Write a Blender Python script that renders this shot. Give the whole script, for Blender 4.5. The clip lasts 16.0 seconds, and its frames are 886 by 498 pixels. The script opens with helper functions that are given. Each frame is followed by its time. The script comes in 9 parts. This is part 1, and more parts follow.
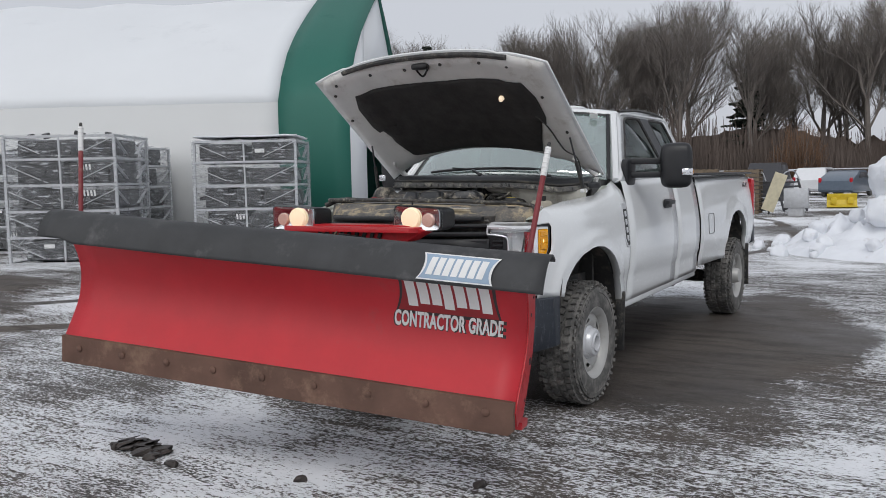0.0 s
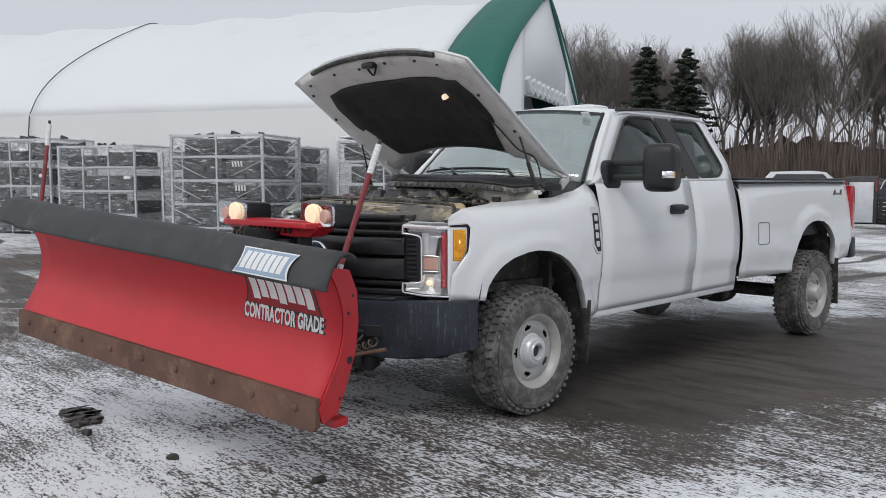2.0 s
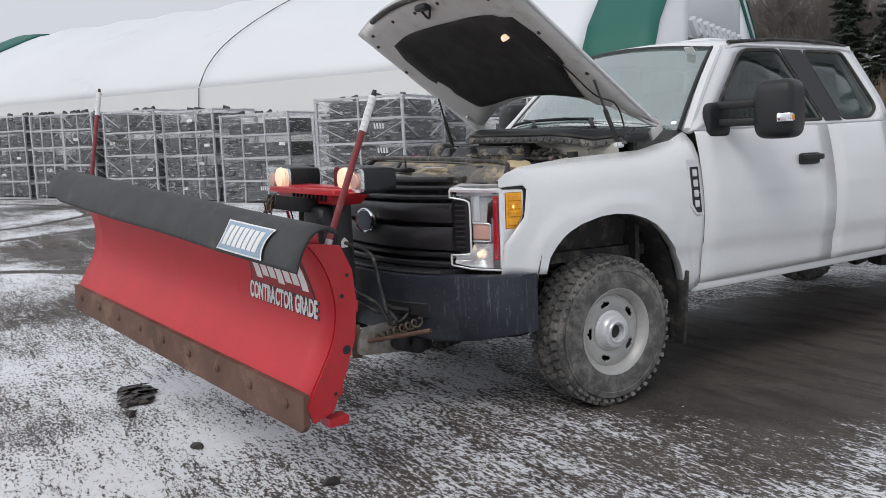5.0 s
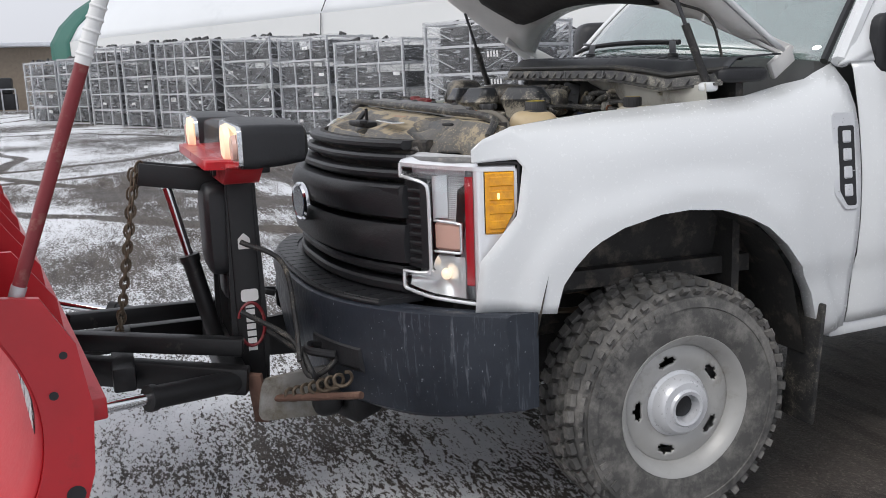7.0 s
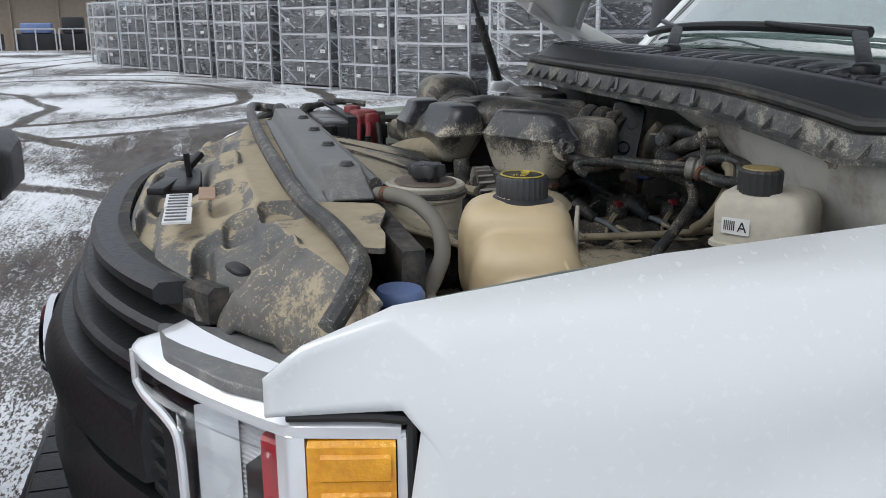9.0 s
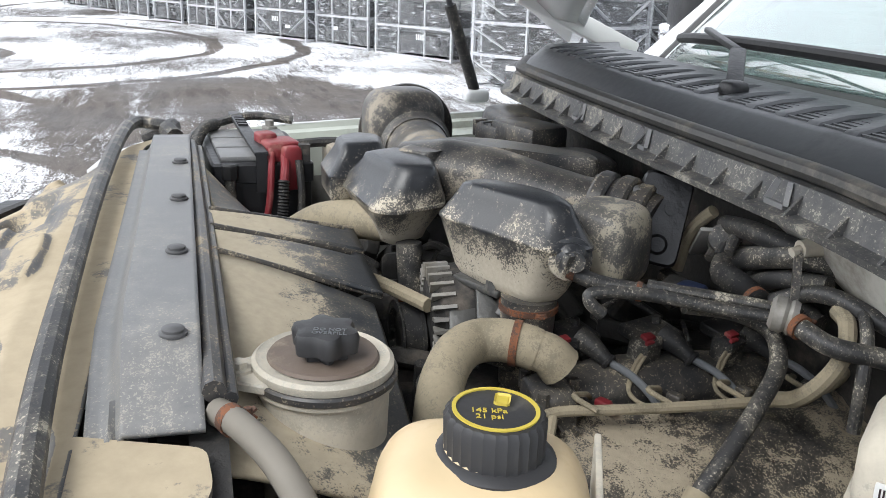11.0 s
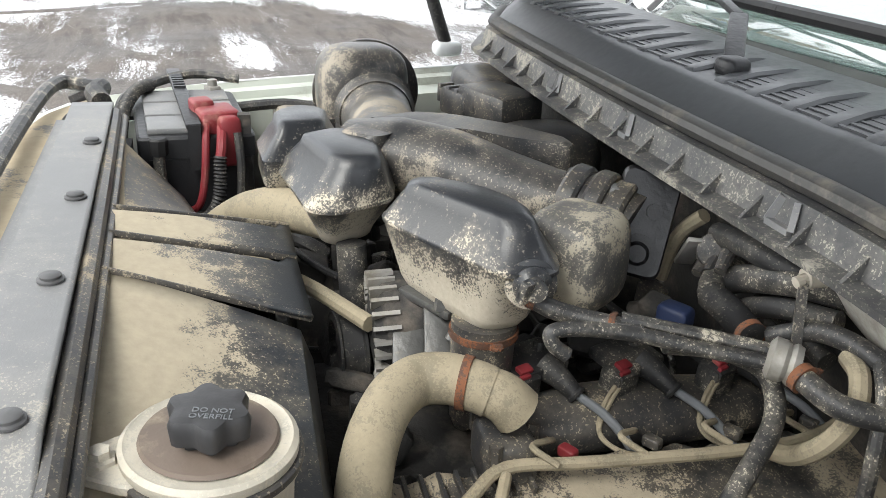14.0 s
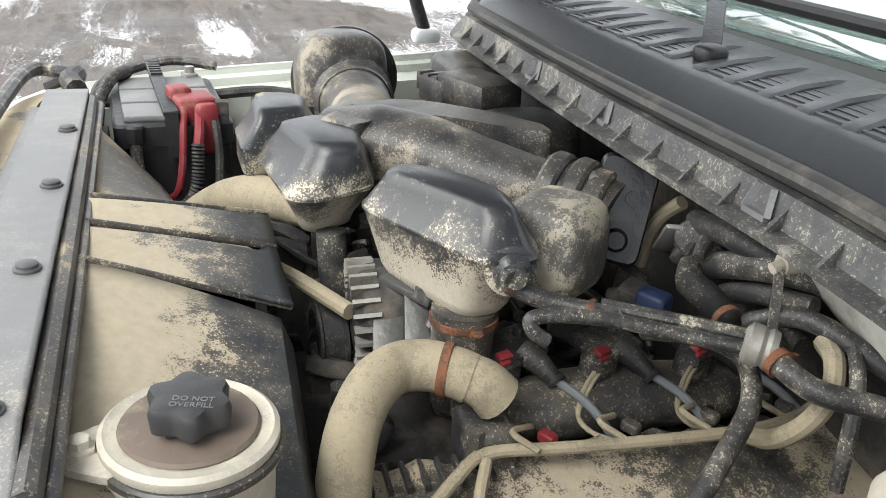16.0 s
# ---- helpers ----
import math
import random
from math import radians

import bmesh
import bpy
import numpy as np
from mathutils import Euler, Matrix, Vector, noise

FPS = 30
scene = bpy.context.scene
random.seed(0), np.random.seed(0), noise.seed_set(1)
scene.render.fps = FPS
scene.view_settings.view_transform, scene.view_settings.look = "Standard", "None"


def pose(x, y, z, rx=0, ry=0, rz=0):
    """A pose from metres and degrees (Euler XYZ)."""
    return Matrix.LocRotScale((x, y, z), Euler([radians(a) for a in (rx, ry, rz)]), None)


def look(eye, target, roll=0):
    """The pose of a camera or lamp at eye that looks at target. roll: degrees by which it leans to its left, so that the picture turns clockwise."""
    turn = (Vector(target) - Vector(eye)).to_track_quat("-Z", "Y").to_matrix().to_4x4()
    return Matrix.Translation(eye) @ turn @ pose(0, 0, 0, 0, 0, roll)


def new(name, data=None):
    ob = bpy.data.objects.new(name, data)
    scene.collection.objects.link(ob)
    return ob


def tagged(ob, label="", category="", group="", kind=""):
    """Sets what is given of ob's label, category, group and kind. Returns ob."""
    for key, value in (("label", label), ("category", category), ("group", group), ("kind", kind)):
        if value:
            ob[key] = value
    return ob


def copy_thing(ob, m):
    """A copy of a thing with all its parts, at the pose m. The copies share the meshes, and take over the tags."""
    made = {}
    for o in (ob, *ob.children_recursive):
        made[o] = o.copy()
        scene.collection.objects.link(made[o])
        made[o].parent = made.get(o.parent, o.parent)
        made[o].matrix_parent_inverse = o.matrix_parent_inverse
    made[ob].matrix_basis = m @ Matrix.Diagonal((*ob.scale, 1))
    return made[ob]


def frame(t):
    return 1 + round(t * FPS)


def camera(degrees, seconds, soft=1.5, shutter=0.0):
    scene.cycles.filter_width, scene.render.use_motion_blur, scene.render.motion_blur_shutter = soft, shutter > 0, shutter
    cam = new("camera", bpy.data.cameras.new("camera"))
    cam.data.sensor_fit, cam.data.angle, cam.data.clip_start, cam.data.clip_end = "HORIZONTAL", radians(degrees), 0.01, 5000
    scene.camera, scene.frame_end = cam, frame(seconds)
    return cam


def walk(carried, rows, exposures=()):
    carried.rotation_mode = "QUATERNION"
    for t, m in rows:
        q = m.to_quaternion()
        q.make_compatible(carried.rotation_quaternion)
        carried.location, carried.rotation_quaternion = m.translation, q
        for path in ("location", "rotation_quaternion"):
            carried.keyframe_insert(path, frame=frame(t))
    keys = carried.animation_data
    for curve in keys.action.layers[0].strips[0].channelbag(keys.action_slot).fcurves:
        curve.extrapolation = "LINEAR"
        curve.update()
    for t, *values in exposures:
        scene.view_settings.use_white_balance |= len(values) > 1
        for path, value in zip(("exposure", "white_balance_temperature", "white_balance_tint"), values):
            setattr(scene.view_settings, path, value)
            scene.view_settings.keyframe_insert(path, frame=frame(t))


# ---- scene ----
cam = camera(54.2, 16.0, 0.8)
PATH = [
    (0, (3.03, -5.277, 1.506), (2.005, -3.567, 1.342), -1.1),
    (0.5, (3.41, -4.932, 1.488), (2.265, -3.3, 1.329), -0.8),
    (1, (3.846, -4.697, 1.461), (2.59, -3.148, 1.307), -0.5),
    (1.5, (4.215, -4.424, 1.469), (2.861, -2.96, 1.315), -0.1),
    (2, (4.458, -4.099, 1.464), (3.022, -2.716, 1.311), 0.0),
    (2.5, (4.774, -3.92, 1.458), (3.273, -2.608, 1.305), -0.1),
    (3, (4.932, -3.801, 1.474), (3.387, -2.542, 1.318), -0.5),
    (3.5, (4.942, -3.753, 1.475), (3.364, -2.536, 1.308), -1.2),
    (4, (4.907, -3.684, 1.461), (3.296, -2.513, 1.274), -1.8),
    (4.5, (4.669, -3.435, 1.434), (3.022, -2.32, 1.222), -2.3),
    (4.7, (4.557, -3.315, 1.443), (2.894, -2.227, 1.219), -2.3),
    (6.8, (3.296, -1.659, 1.452), (1.466, -0.941, 1.083), -1.9),
    (7, (3.136, -1.56, 1.457), (1.303, -0.859, 1.069), -2.0),
    (7.5, (2.696, -1.314, 1.491), (0.848, -0.677, 1.065), -2.0),
    (8, (2.329, -1.046, 1.497), (0.47, -0.461, 1.045), -1.7),
    (8.5, (1.977, -0.794, 1.526), (0.11, -0.251, 1.055), -1.2),
    (9, (1.628, -0.635, 1.567), (-0.238, -0.112, 1.072), -0.3),
    (9.5, (1.383, -0.492, 1.604), (-0.477, 0.028, 1.085), 0.4),
    (10, (1.196, -0.415, 1.63), (-0.656, 0.114, 1.09), 0.9),
    (10.2, (1.143, -0.416, 1.636), (-0.704, 0.122, 1.089), 1.4),
    (12.3, (0.921, -0.349, 1.672), (-0.862, 0.229, 0.975), 1.2),
    (12.5, (0.903, -0.337, 1.675), (-0.876, 0.239, 0.966), 1.4),
    (13, (0.876, -0.306, 1.682), (-0.893, 0.26, 0.94), 1.7),
    (13.5, (0.854, -0.296, 1.69), (-0.91, 0.271, 0.937), 2.0),
    (14, (0.854, -0.301, 1.692), (-0.907, 0.264, 0.93), 2.2),
    (14.5, (0.855, -0.301, 1.692), (-0.901, 0.272, 0.926), 2.4),
    (15, (0.855, -0.302, 1.693), (-0.895, 0.284, 0.921), 2.5),
    (15.5, (0.855, -0.302, 1.693), (-0.888, 0.294, 0.914), 2.5),
    (16, (0.855, -0.302, 1.692), (-0.881, 0.306, 0.906), 2.6),
]
walk(cam, [(t, look(eye, target, roll)) for t, eye, target, roll in PATH], [(0, 0.12, 6400, 9), (2.5, 0.20, 6400, 9), (4.5, 0.24, 6450, 9), (7.0, 0.46, 6450, 10), (8.0, 0.55, 6350, 8), (8.5, 0.48, 6250, 8), (9.0, 0.42, 6200, 7), (9.5, 0.42, 6200, 7), (10.0, 0.92, 6200, 8), (12.5, 1.66, 6600, 7), (14.0, 1.9, 6600, 6), (16.0, 1.95, 6600, 6)])

# ---- world and light ----
world = bpy.data.worlds.new("overcast_sky")
scene.world = world
world.use_nodes = True
wn = world.node_tree
wn.nodes.clear()
w_out = wn.nodes.new("ShaderNodeOutputWorld")
w_bg = wn.nodes.new("ShaderNodeBackground")
w_sky = wn.nodes.new("ShaderNodeTexSky")
w_sky.sky_type = "NISHITA"
w_sky.sun_disc = False
w_sky.sun_elevation = radians(32)
w_sky.sun_rotation = radians(200)
w_sky.dust_density = 4.0
w_hsv = wn.nodes.new("ShaderNodeHueSaturation")
w_hsv.inputs["Saturation"].default_value = 0.22
w_hsv.inputs["Value"].default_value = 1.0
w_mix = wn.nodes.new("ShaderNodeMixRGB")
w_mix.inputs[0].default_value = 0.72
w_mix.inputs[2].default_value = (5.6, 5.75, 6.3, 1)
w_bg.inputs["Strength"].default_value = 0.11
wn.links.new(w_sky.outputs[0], w_hsv.inputs["Color"])
wn.links.new(w_hsv.outputs[0], w_mix.inputs[1])
wn.links.new(w_mix.outputs[0], w_bg.inputs["Color"])
wn.links.new(w_bg.outputs[0], w_out.inputs["Surface"])

sun = new("sun", bpy.data.lights.new("sun", "SUN"))
sun.data.energy = 0.9
sun.data.angle = radians(25)
sun.data.color = (1.0, 0.97, 0.93)
sun.matrix_world = look((6, -8, 12), (0, 0, 0))


# ---- mesh helpers ----
def finish(name, bm, material, parent=None, label="", sharp=35):
    """One mesh object from a bmesh, under its thing or part."""
    bmesh.ops.recalc_face_normals(bm, faces=bm.faces)
    me = bpy.data.meshes.new(name)
    for f in bm.faces:
        f.smooth = True
    bm.to_mesh(me)
    bm.free()
    me.set_sharp_from_angle(angle=radians(sharp))
    if material:
        me.materials.append(material)
    ob = new(name, me)
    if parent:
        ob.parent = parent
    if label:
        tagged(ob, label)
    return ob


def part(name, bm, material, parent, label="", sharp=35):
    return finish(name, bm, material, parent, label, sharp)


def pieces(name, bm, material, parent, label="", sharp=35):
    """Each unconnected piece of a bmesh as a mesh object of its own."""
    bm.verts.index_update()
    seen, out = set(), []
    for v0 in bm.verts:
        if v0.index in seen:
            continue
        stack, isl = [v0], []
        seen.add(v0.index)
        while stack:
            v = stack.pop()
            isl.append(v)
            for e in v.link_edges:
                w = e.other_vert(v)
                if w.index not in seen:
                    seen.add(w.index)
                    stack.append(w)
        nbm = bmesh.new()
        mp = {v.index: nbm.verts.new(v.co) for v in isl}
        for f in {f for v in isl for f in v.link_faces}:
            nbm.faces.new([mp[v.index] for v in f.verts])
        out.append(finish(name, nbm, material, parent, label, sharp))
    bm.free()
    return out


def thing(name, label, category, group="", m=None):
    ob = new(name)
    ob.empty_display_size = 0.2
    if m is not None:
        ob.matrix_world = m
    return tagged(ob, label, category, group)


def setting(name, bm, material, label, category, sharp=35):
    return tagged(finish(name, bm, material, None, "", sharp), label, category, kind="structure")


def nb():
    return bmesh.new()


def xform(bm, verts, m):
    bmesh.ops.transform(bm, matrix=m, verts=verts)


def box(bm, c, s, rot=(0, 0, 0), bev=0.0, seg=2):
    m = pose(*c, *rot) @ Matrix.Diagonal((*s, 1))
    vs = bmesh.ops.create_cube(bm, size=1.0, matrix=m)["verts"]
    if bev:
        es = list({e for v in vs for e in v.link_edges})
        bmesh.ops.bevel(bm, geom=es, offset=bev, segments=seg, profile=0.5, affect="EDGES")
    return bm


def span(bm, p, q, w, h, bev=0.0, up=(0, 0, 1)):
    """A bar of width w and height h from p to q."""
    p, q = Vector(p), Vector(q)
    d = q - p
    x = d.normalized()
    y = Vector(up).cross(x)
    if y.length < 1e-4:
        y = Vector((0, 1, 0)).cross(x)
    y.normalize()
    z = x.cross(y)
    m = Matrix((x, y, z)).transposed().to_4x4()
    m.translation = (p + q) / 2
    vs = bmesh.ops.create_cube(bm, size=1.0, matrix=m @ Matrix.Diagonal((d.length, w, h, 1)))["verts"]
    if bev:
        bmesh.ops.bevel(bm, geom=list({e for v in vs for e in v.link_edges}), offset=bev, segments=2, profile=0.5, affect="EDGES")
    return bm


def ringfaces(bm, rings, closed=True, cap=True):
    vs = [[bm.verts.new(p) for p in r] for r in rings]
    n = len(vs[0])
    for a, b in zip(vs, vs[1:]):
        for i in range(n if closed else n - 1):
            j = (i + 1) % n
            try:
                bm.faces.new((a[i], a[j], b[j], b[i]))
            except ValueError:
                pass
    if cap and closed:
        bm.faces.new(list(reversed(vs[0])))
        bm.faces.new(vs[-1])
    return vs


def basis(d):
    d = Vector(d).normalized()
    a = Vector((0, 0, 1)) if abs(d.z) < 0.9 else Vector((0, 1, 0))
    u = a.cross(d).normalized()
    return u, d.cross(u)


def cyl(bm, p, q, r, r2=None, seg=16):
    p, q = Vector(p), Vector(q)
    u, v = basis(q - p)
    r2 = r if r2 is None else r2
    ring = lambda c, k: [c + k * (u * math.cos(2 * math.pi * i / seg) + v * math.sin(2 * math.pi * i / seg)) for i in range(seg)]
    ringfaces(bm, [ring(p, r), ring(q, r2)])
    return bm


def smoothline(pts, n=6):
    """A Catmull-Rom line through the points."""
    ps = [Vector(p) for p in pts]
    if len(ps) < 3:
        return ps
    ext = [2 * ps[0] - ps[1]] + ps + [2 * ps[-1] - ps[-2]]
    out = []
    for a, b, c, d in zip(ext, ext[1:], ext[2:], ext[3:]):
        for i in range(n):
            t = i / n
            out.append(0.5 * (2 * b + (c - a) * t + (2 * a - 5 * b + 4 * c - d) * t * t + (3 * b - a - 3 * c + d) * t ** 3))
    return out + [ps[-1]]


def tube(bm, pts, r, seg=10, n=6, corrugated=0.0, pitch=0.012):
    """A hose along the points. corrugated: depth of its rings; r may be a pair (start, end)."""
    line = smoothline(pts, n)
    if corrugated:
        fine, total = [line[0]], 0.0
        step = pitch / 2
        for a, b in zip(line, line[1:]):
            k = max(1, round((b - a).length / step))
            fine += [a.lerp(b, (i + 1) / k) for i in range(k)]
        line = fine
    u = None
    rings = []
    for i, p in enumerate(line):
        d = (line[min(i + 1, len(line) - 1)] - line[max(i - 1, 0)]).normalized()
        if u is None:
            u, _ = basis(d)
        u = (u - d * u.dot(d)).normalized()
        v = d.cross(u)
        rr = r[0] + (r[1] - r[0]) * i / (len(line) - 1) if isinstance(r, tuple) else r
        if corrugated:
            rr += corrugated * (1 if i % 2 else -1) * 0.5
        rings.append([p + rr * (u * math.cos(2 * math.pi * k / seg) + v * math.sin(2 * math.pi * k / seg)) for k in range(seg)])
    ringfaces(bm, rings)
    return bm


def lathe(bm, prof, m, seg=28, cap=True):
    """A turned shape: (radius, height) pairs along the z of the pose m."""
    rings = [[m @ Vector((max(r, 1e-4) * math.cos(2 * math.pi * i / seg), max(r, 1e-4) * math.sin(2 * math.pi * i / seg), h)) for i in range(seg)] for r, h in prof]
    ringfaces(bm, rings, cap=cap)
    return bm


def axis_pose(c, d):
    u, v = basis(d)
    m = Matrix((u, v, Vector(d).normalized())).transposed().to_4x4()
    m.translation = c
    return m


def rpoly(pts, r, n=4):
    """A polygon with rounded corners (2D)."""
    out, k = [], len(pts)
    for i in range(k):
        p, a, b = Vector(pts[i]).to_2d(), Vector(pts[i - 1]).to_2d(), Vector(pts[(i + 1) % k]).to_2d()
        rr = min(r, (a - p).length * 0.45, (b - p).length * 0.45)
        s, e = p + (a - p).normalized() * rr, p + (b - p).normalized() * rr
        for j in range(n + 1):
            t = j / n
            out.append((1 - t) ** 2 * s + 2 * t * (1 - t) * p + t * t * e)
    return out


def prism(bm, pts, m, lo, hi, bev=0.0):
    """A flat outline (2D) raised from lo to hi along the z of the pose m."""
    rings = [[m @ Vector((p[0], p[1], lo)) for p in pts]]
    if bev:
        c = sum((Vector(p).to_2d() for p in pts), Vector((0, 0))) / len(pts)
        inner = [c + (Vector(p).to_2d() - c) * (1 - bev / max((Vector(p).to_2d() - c).length, 1e-3)) for p in pts]
        rings.append([m @ Vector((p[0], p[1], hi - bev)) for p in pts])
        rings.append([m @ Vector((p[0], p[1], hi)) for p in inner])
    else:
        rings.append([m @ Vector((p[0], p[1], hi)) for p in pts])
    ringfaces(bm, rings)
    return bm


def sheet(bm, f, nu, nv, flip=False):
    """A grid of f(u, v), u and v from 0 to 1."""
    vs = [[bm.verts.new(f(i / nu, j / nv)) for j in range(nv + 1)] for i in range(nu + 1)]
    for i in range(nu):
        for j in range(nv):
            q = (vs[i][j], vs[i + 1][j], vs[i + 1][j + 1], vs[i][j + 1])
            bm.faces.new(q[::-1] if flip else q)
    return vs


def lump(bm, c, s, rot=(0, 0, 0), e=0.5, nu=14, nv=9):
    """A rounded box: a superellipsoid with half sizes s; the smaller e, the squarer."""
    m = pose(*c, *rot)
    sg = lambda v: math.copysign(abs(v) ** e, v)
    rings = []
    for j in range(nv + 1):
        a = -math.pi / 2 + math.pi * (0.02 + 0.96 * j / nv)
        rings.append([m @ Vector((s[0] * sg(math.cos(a)) * sg(math.cos(2 * math.pi * i / nu)), s[1] * sg(math.cos(a)) * sg(math.sin(2 * math.pi * i / nu)), s[2] * sg(math.sin(a)))) for i in range(nu)])
    ringfaces(bm, rings)
    return bm


def thicken(ob, t, offset=-1.0):
    md = ob.modifiers.new("thickness", "SOLIDIFY")
    md.thickness, md.offset = t, offset
    return ob


def words(name, text, size, m, material, parent=None, depth=0.002, spread=1.0, shear=0.0, bold=0.0):
    """Raised lettering in the built-in font."""
    cu = bpy.data.curves.new(name, "FONT")
    cu.body, cu.size, cu.extrude, cu.align_x, cu.align_y, cu.shear, cu.space_character = text, size, depth, "CENTER", "CENTER", shear, spread
    cu.resolution_u = 3
    cu.offset = bold
    tmp = bpy.data.objects.new(name + "_curve", cu)
    me = bpy.data.meshes.new_from_object(tmp)
    bpy.data.objects.remove(tmp)
    me.materials.clear()
    me.materials.append(material)
    me.transform(m)
    ob = new(name, me)
    if parent:
        ob.parent = parent
    return ob


# ---- materials ----
class Nodes:
    def __init__(self, name):
        self.mat = bpy.data.materials.new(name)
        self.mat.use_nodes = True
        self.t = self.mat.node_tree
        self.p = self.t.nodes["Principled BSDF"]
        self.out = self.t.nodes["Material Output"]
        self.co = self.t.nodes.new("ShaderNodeTexCoord")

    def n(self, kind, **kw):
        node = self.t.nodes.new(kind)
        for k, v in kw.items():
            node.inputs[k.replace("_", " ")].default_value = v
        return node

    def link(self, a, b):
        self.t.links.new(a, b)

    def noise(self, scale, detail=4.0, rough=0.6, stretch=None, turn=0.0, source="Object"):
        x = self.n("ShaderNodeTexNoise", Scale=scale, Detail=detail, Roughness=rough)
        src = self.co.outputs[source]
        if stretch:
            mp = self.t.nodes.new("ShaderNodeMapping")
            mp.inputs["Scale"].default_value = stretch
            mp.inputs["Rotation"].default_value = (0, 0, radians(turn))
            self.link(src, mp.inputs["Vector"])
            src = mp.outputs[0]
        self.link(src, x.inputs["Vector"])
        return x.outputs["Fac"]

    def ramp(self, fac, *stops):
        r = self.t.nodes.new("ShaderNodeValToRGB")
        el = r.color_ramp.elements
        while len(el) < len(stops):
            el.new(0.5)
        for e, (pos, col) in zip(el, stops):
            e.position = pos
            e.color = (col, col, col, 1) if isinstance(col, (int, float)) else (*col, 1)
        self.link(fac, r.inputs[0])
        return r.outputs[0]

    def mix(self, fac, a, b, mode="MIX"):
        m = self.t.nodes.new("ShaderNodeMixRGB")
        m.blend_type = mode
        for k, v in enumerate((fac, a, b)):
            sock = m.inputs[k]
            if isinstance(v, (int, float)):
                sock.default_value = v if k == 0 else (v, v, v, 1)
            elif isinstance(v, tuple):
                sock.default_value = (*v, 1)
            else:
                self.link(v, sock)
        return m.outputs[0]

    def math(self, op, a, b):
        m = self.t.nodes.new("ShaderNodeMath")
        m.operation = op
        for sock, v in ((m.inputs[0], a), (m.inputs[1], b)):
            if isinstance(v, (int, float)):
                sock.default_value = v
            else:
                self.link(v, sock)
        return m.outputs[0]

    def bump(self, height, strength=0.3, dist=0.01):
        b = self.n("ShaderNodeBump", Strength=strength, Distance=dist)
        self.link(height, b.inputs["Height"])
        self.link(b.outputs[0], self.p.inputs["Normal"])

    def set(self, **kw):
        for k, v in kw.items():
            sock = self.p.inputs[k.replace("_", " ")]
            if isinstance(v, (int, float)):
                sock.default_value = v
            elif isinstance(v, tuple):
                sock.default_value = (*v, 1) if len(v) == 3 else v
            else:
                self.link(v, sock)
        return self


def surface(name, col, rough=0.5, metal=0.0, vary=0.15, scale=6.0, fine=90.0, bump=0.15, dirt=None, dirt_amount=0.0, dirt_scale=5.0, coat=0.0, speckle=None):
    """A worked surface: colour that drifts at two scales, fine relief, and dirt in patches."""
    N = Nodes(name)
    big, small = N.noise(scale), N.noise(fine, 3.0)
    dark = tuple(c * (1 - vary) for c in col)
    light = tuple(min(1.0, c * (1 + vary)) for c in col)
    c = N.mix(N.ramp(big, (0.3, 0.0), (0.7, 1.0)), dark, light)
    c = N.mix(0.25 * min(1, vary * 3), c, N.mix(small, dark, light))
    r = N.math("ADD", N.math("MULTIPLY", small, 0.18), rough - 0.09)
    if dirt:
        d = N.noise(dirt_scale, 8.0, 0.68)
        lo = 0.72 - 0.5 * dirt_amount
        mask = N.ramp(d, (lo, 0.0), (lo + 0.16, 1.0))
        mask = N.math("MULTIPLY", mask, N.ramp(N.noise(fine * 0.6, 5.0, 0.7), (0.3, 0.55), (0.6, 1.0)))
        c = N.mix(mask, c, dirt)
        r = N.mix(mask, r, 0.9)
    if speckle:
        sp = N.ramp(N.noise(170.0, 2.0, 0.5), (0.62, 0.0), (0.68, 1.0))
        sp = N.math("MULTIPLY", sp, N.ramp(N.noise(7.0, 3.0), (0.4, 0.0), (0.62, 1.0)))
        c = N.mix(sp, c, speckle)
    N.set(Base_Color=c, Roughness=r, Metallic=metal)
    if coat:
        N.set(Coat_Weight=coat, Coat_Roughness=0.08)
    if bump:
        N.bump(small, bump, 0.004)
    return N.mat


DUST = (0.42, 0.35, 0.25)


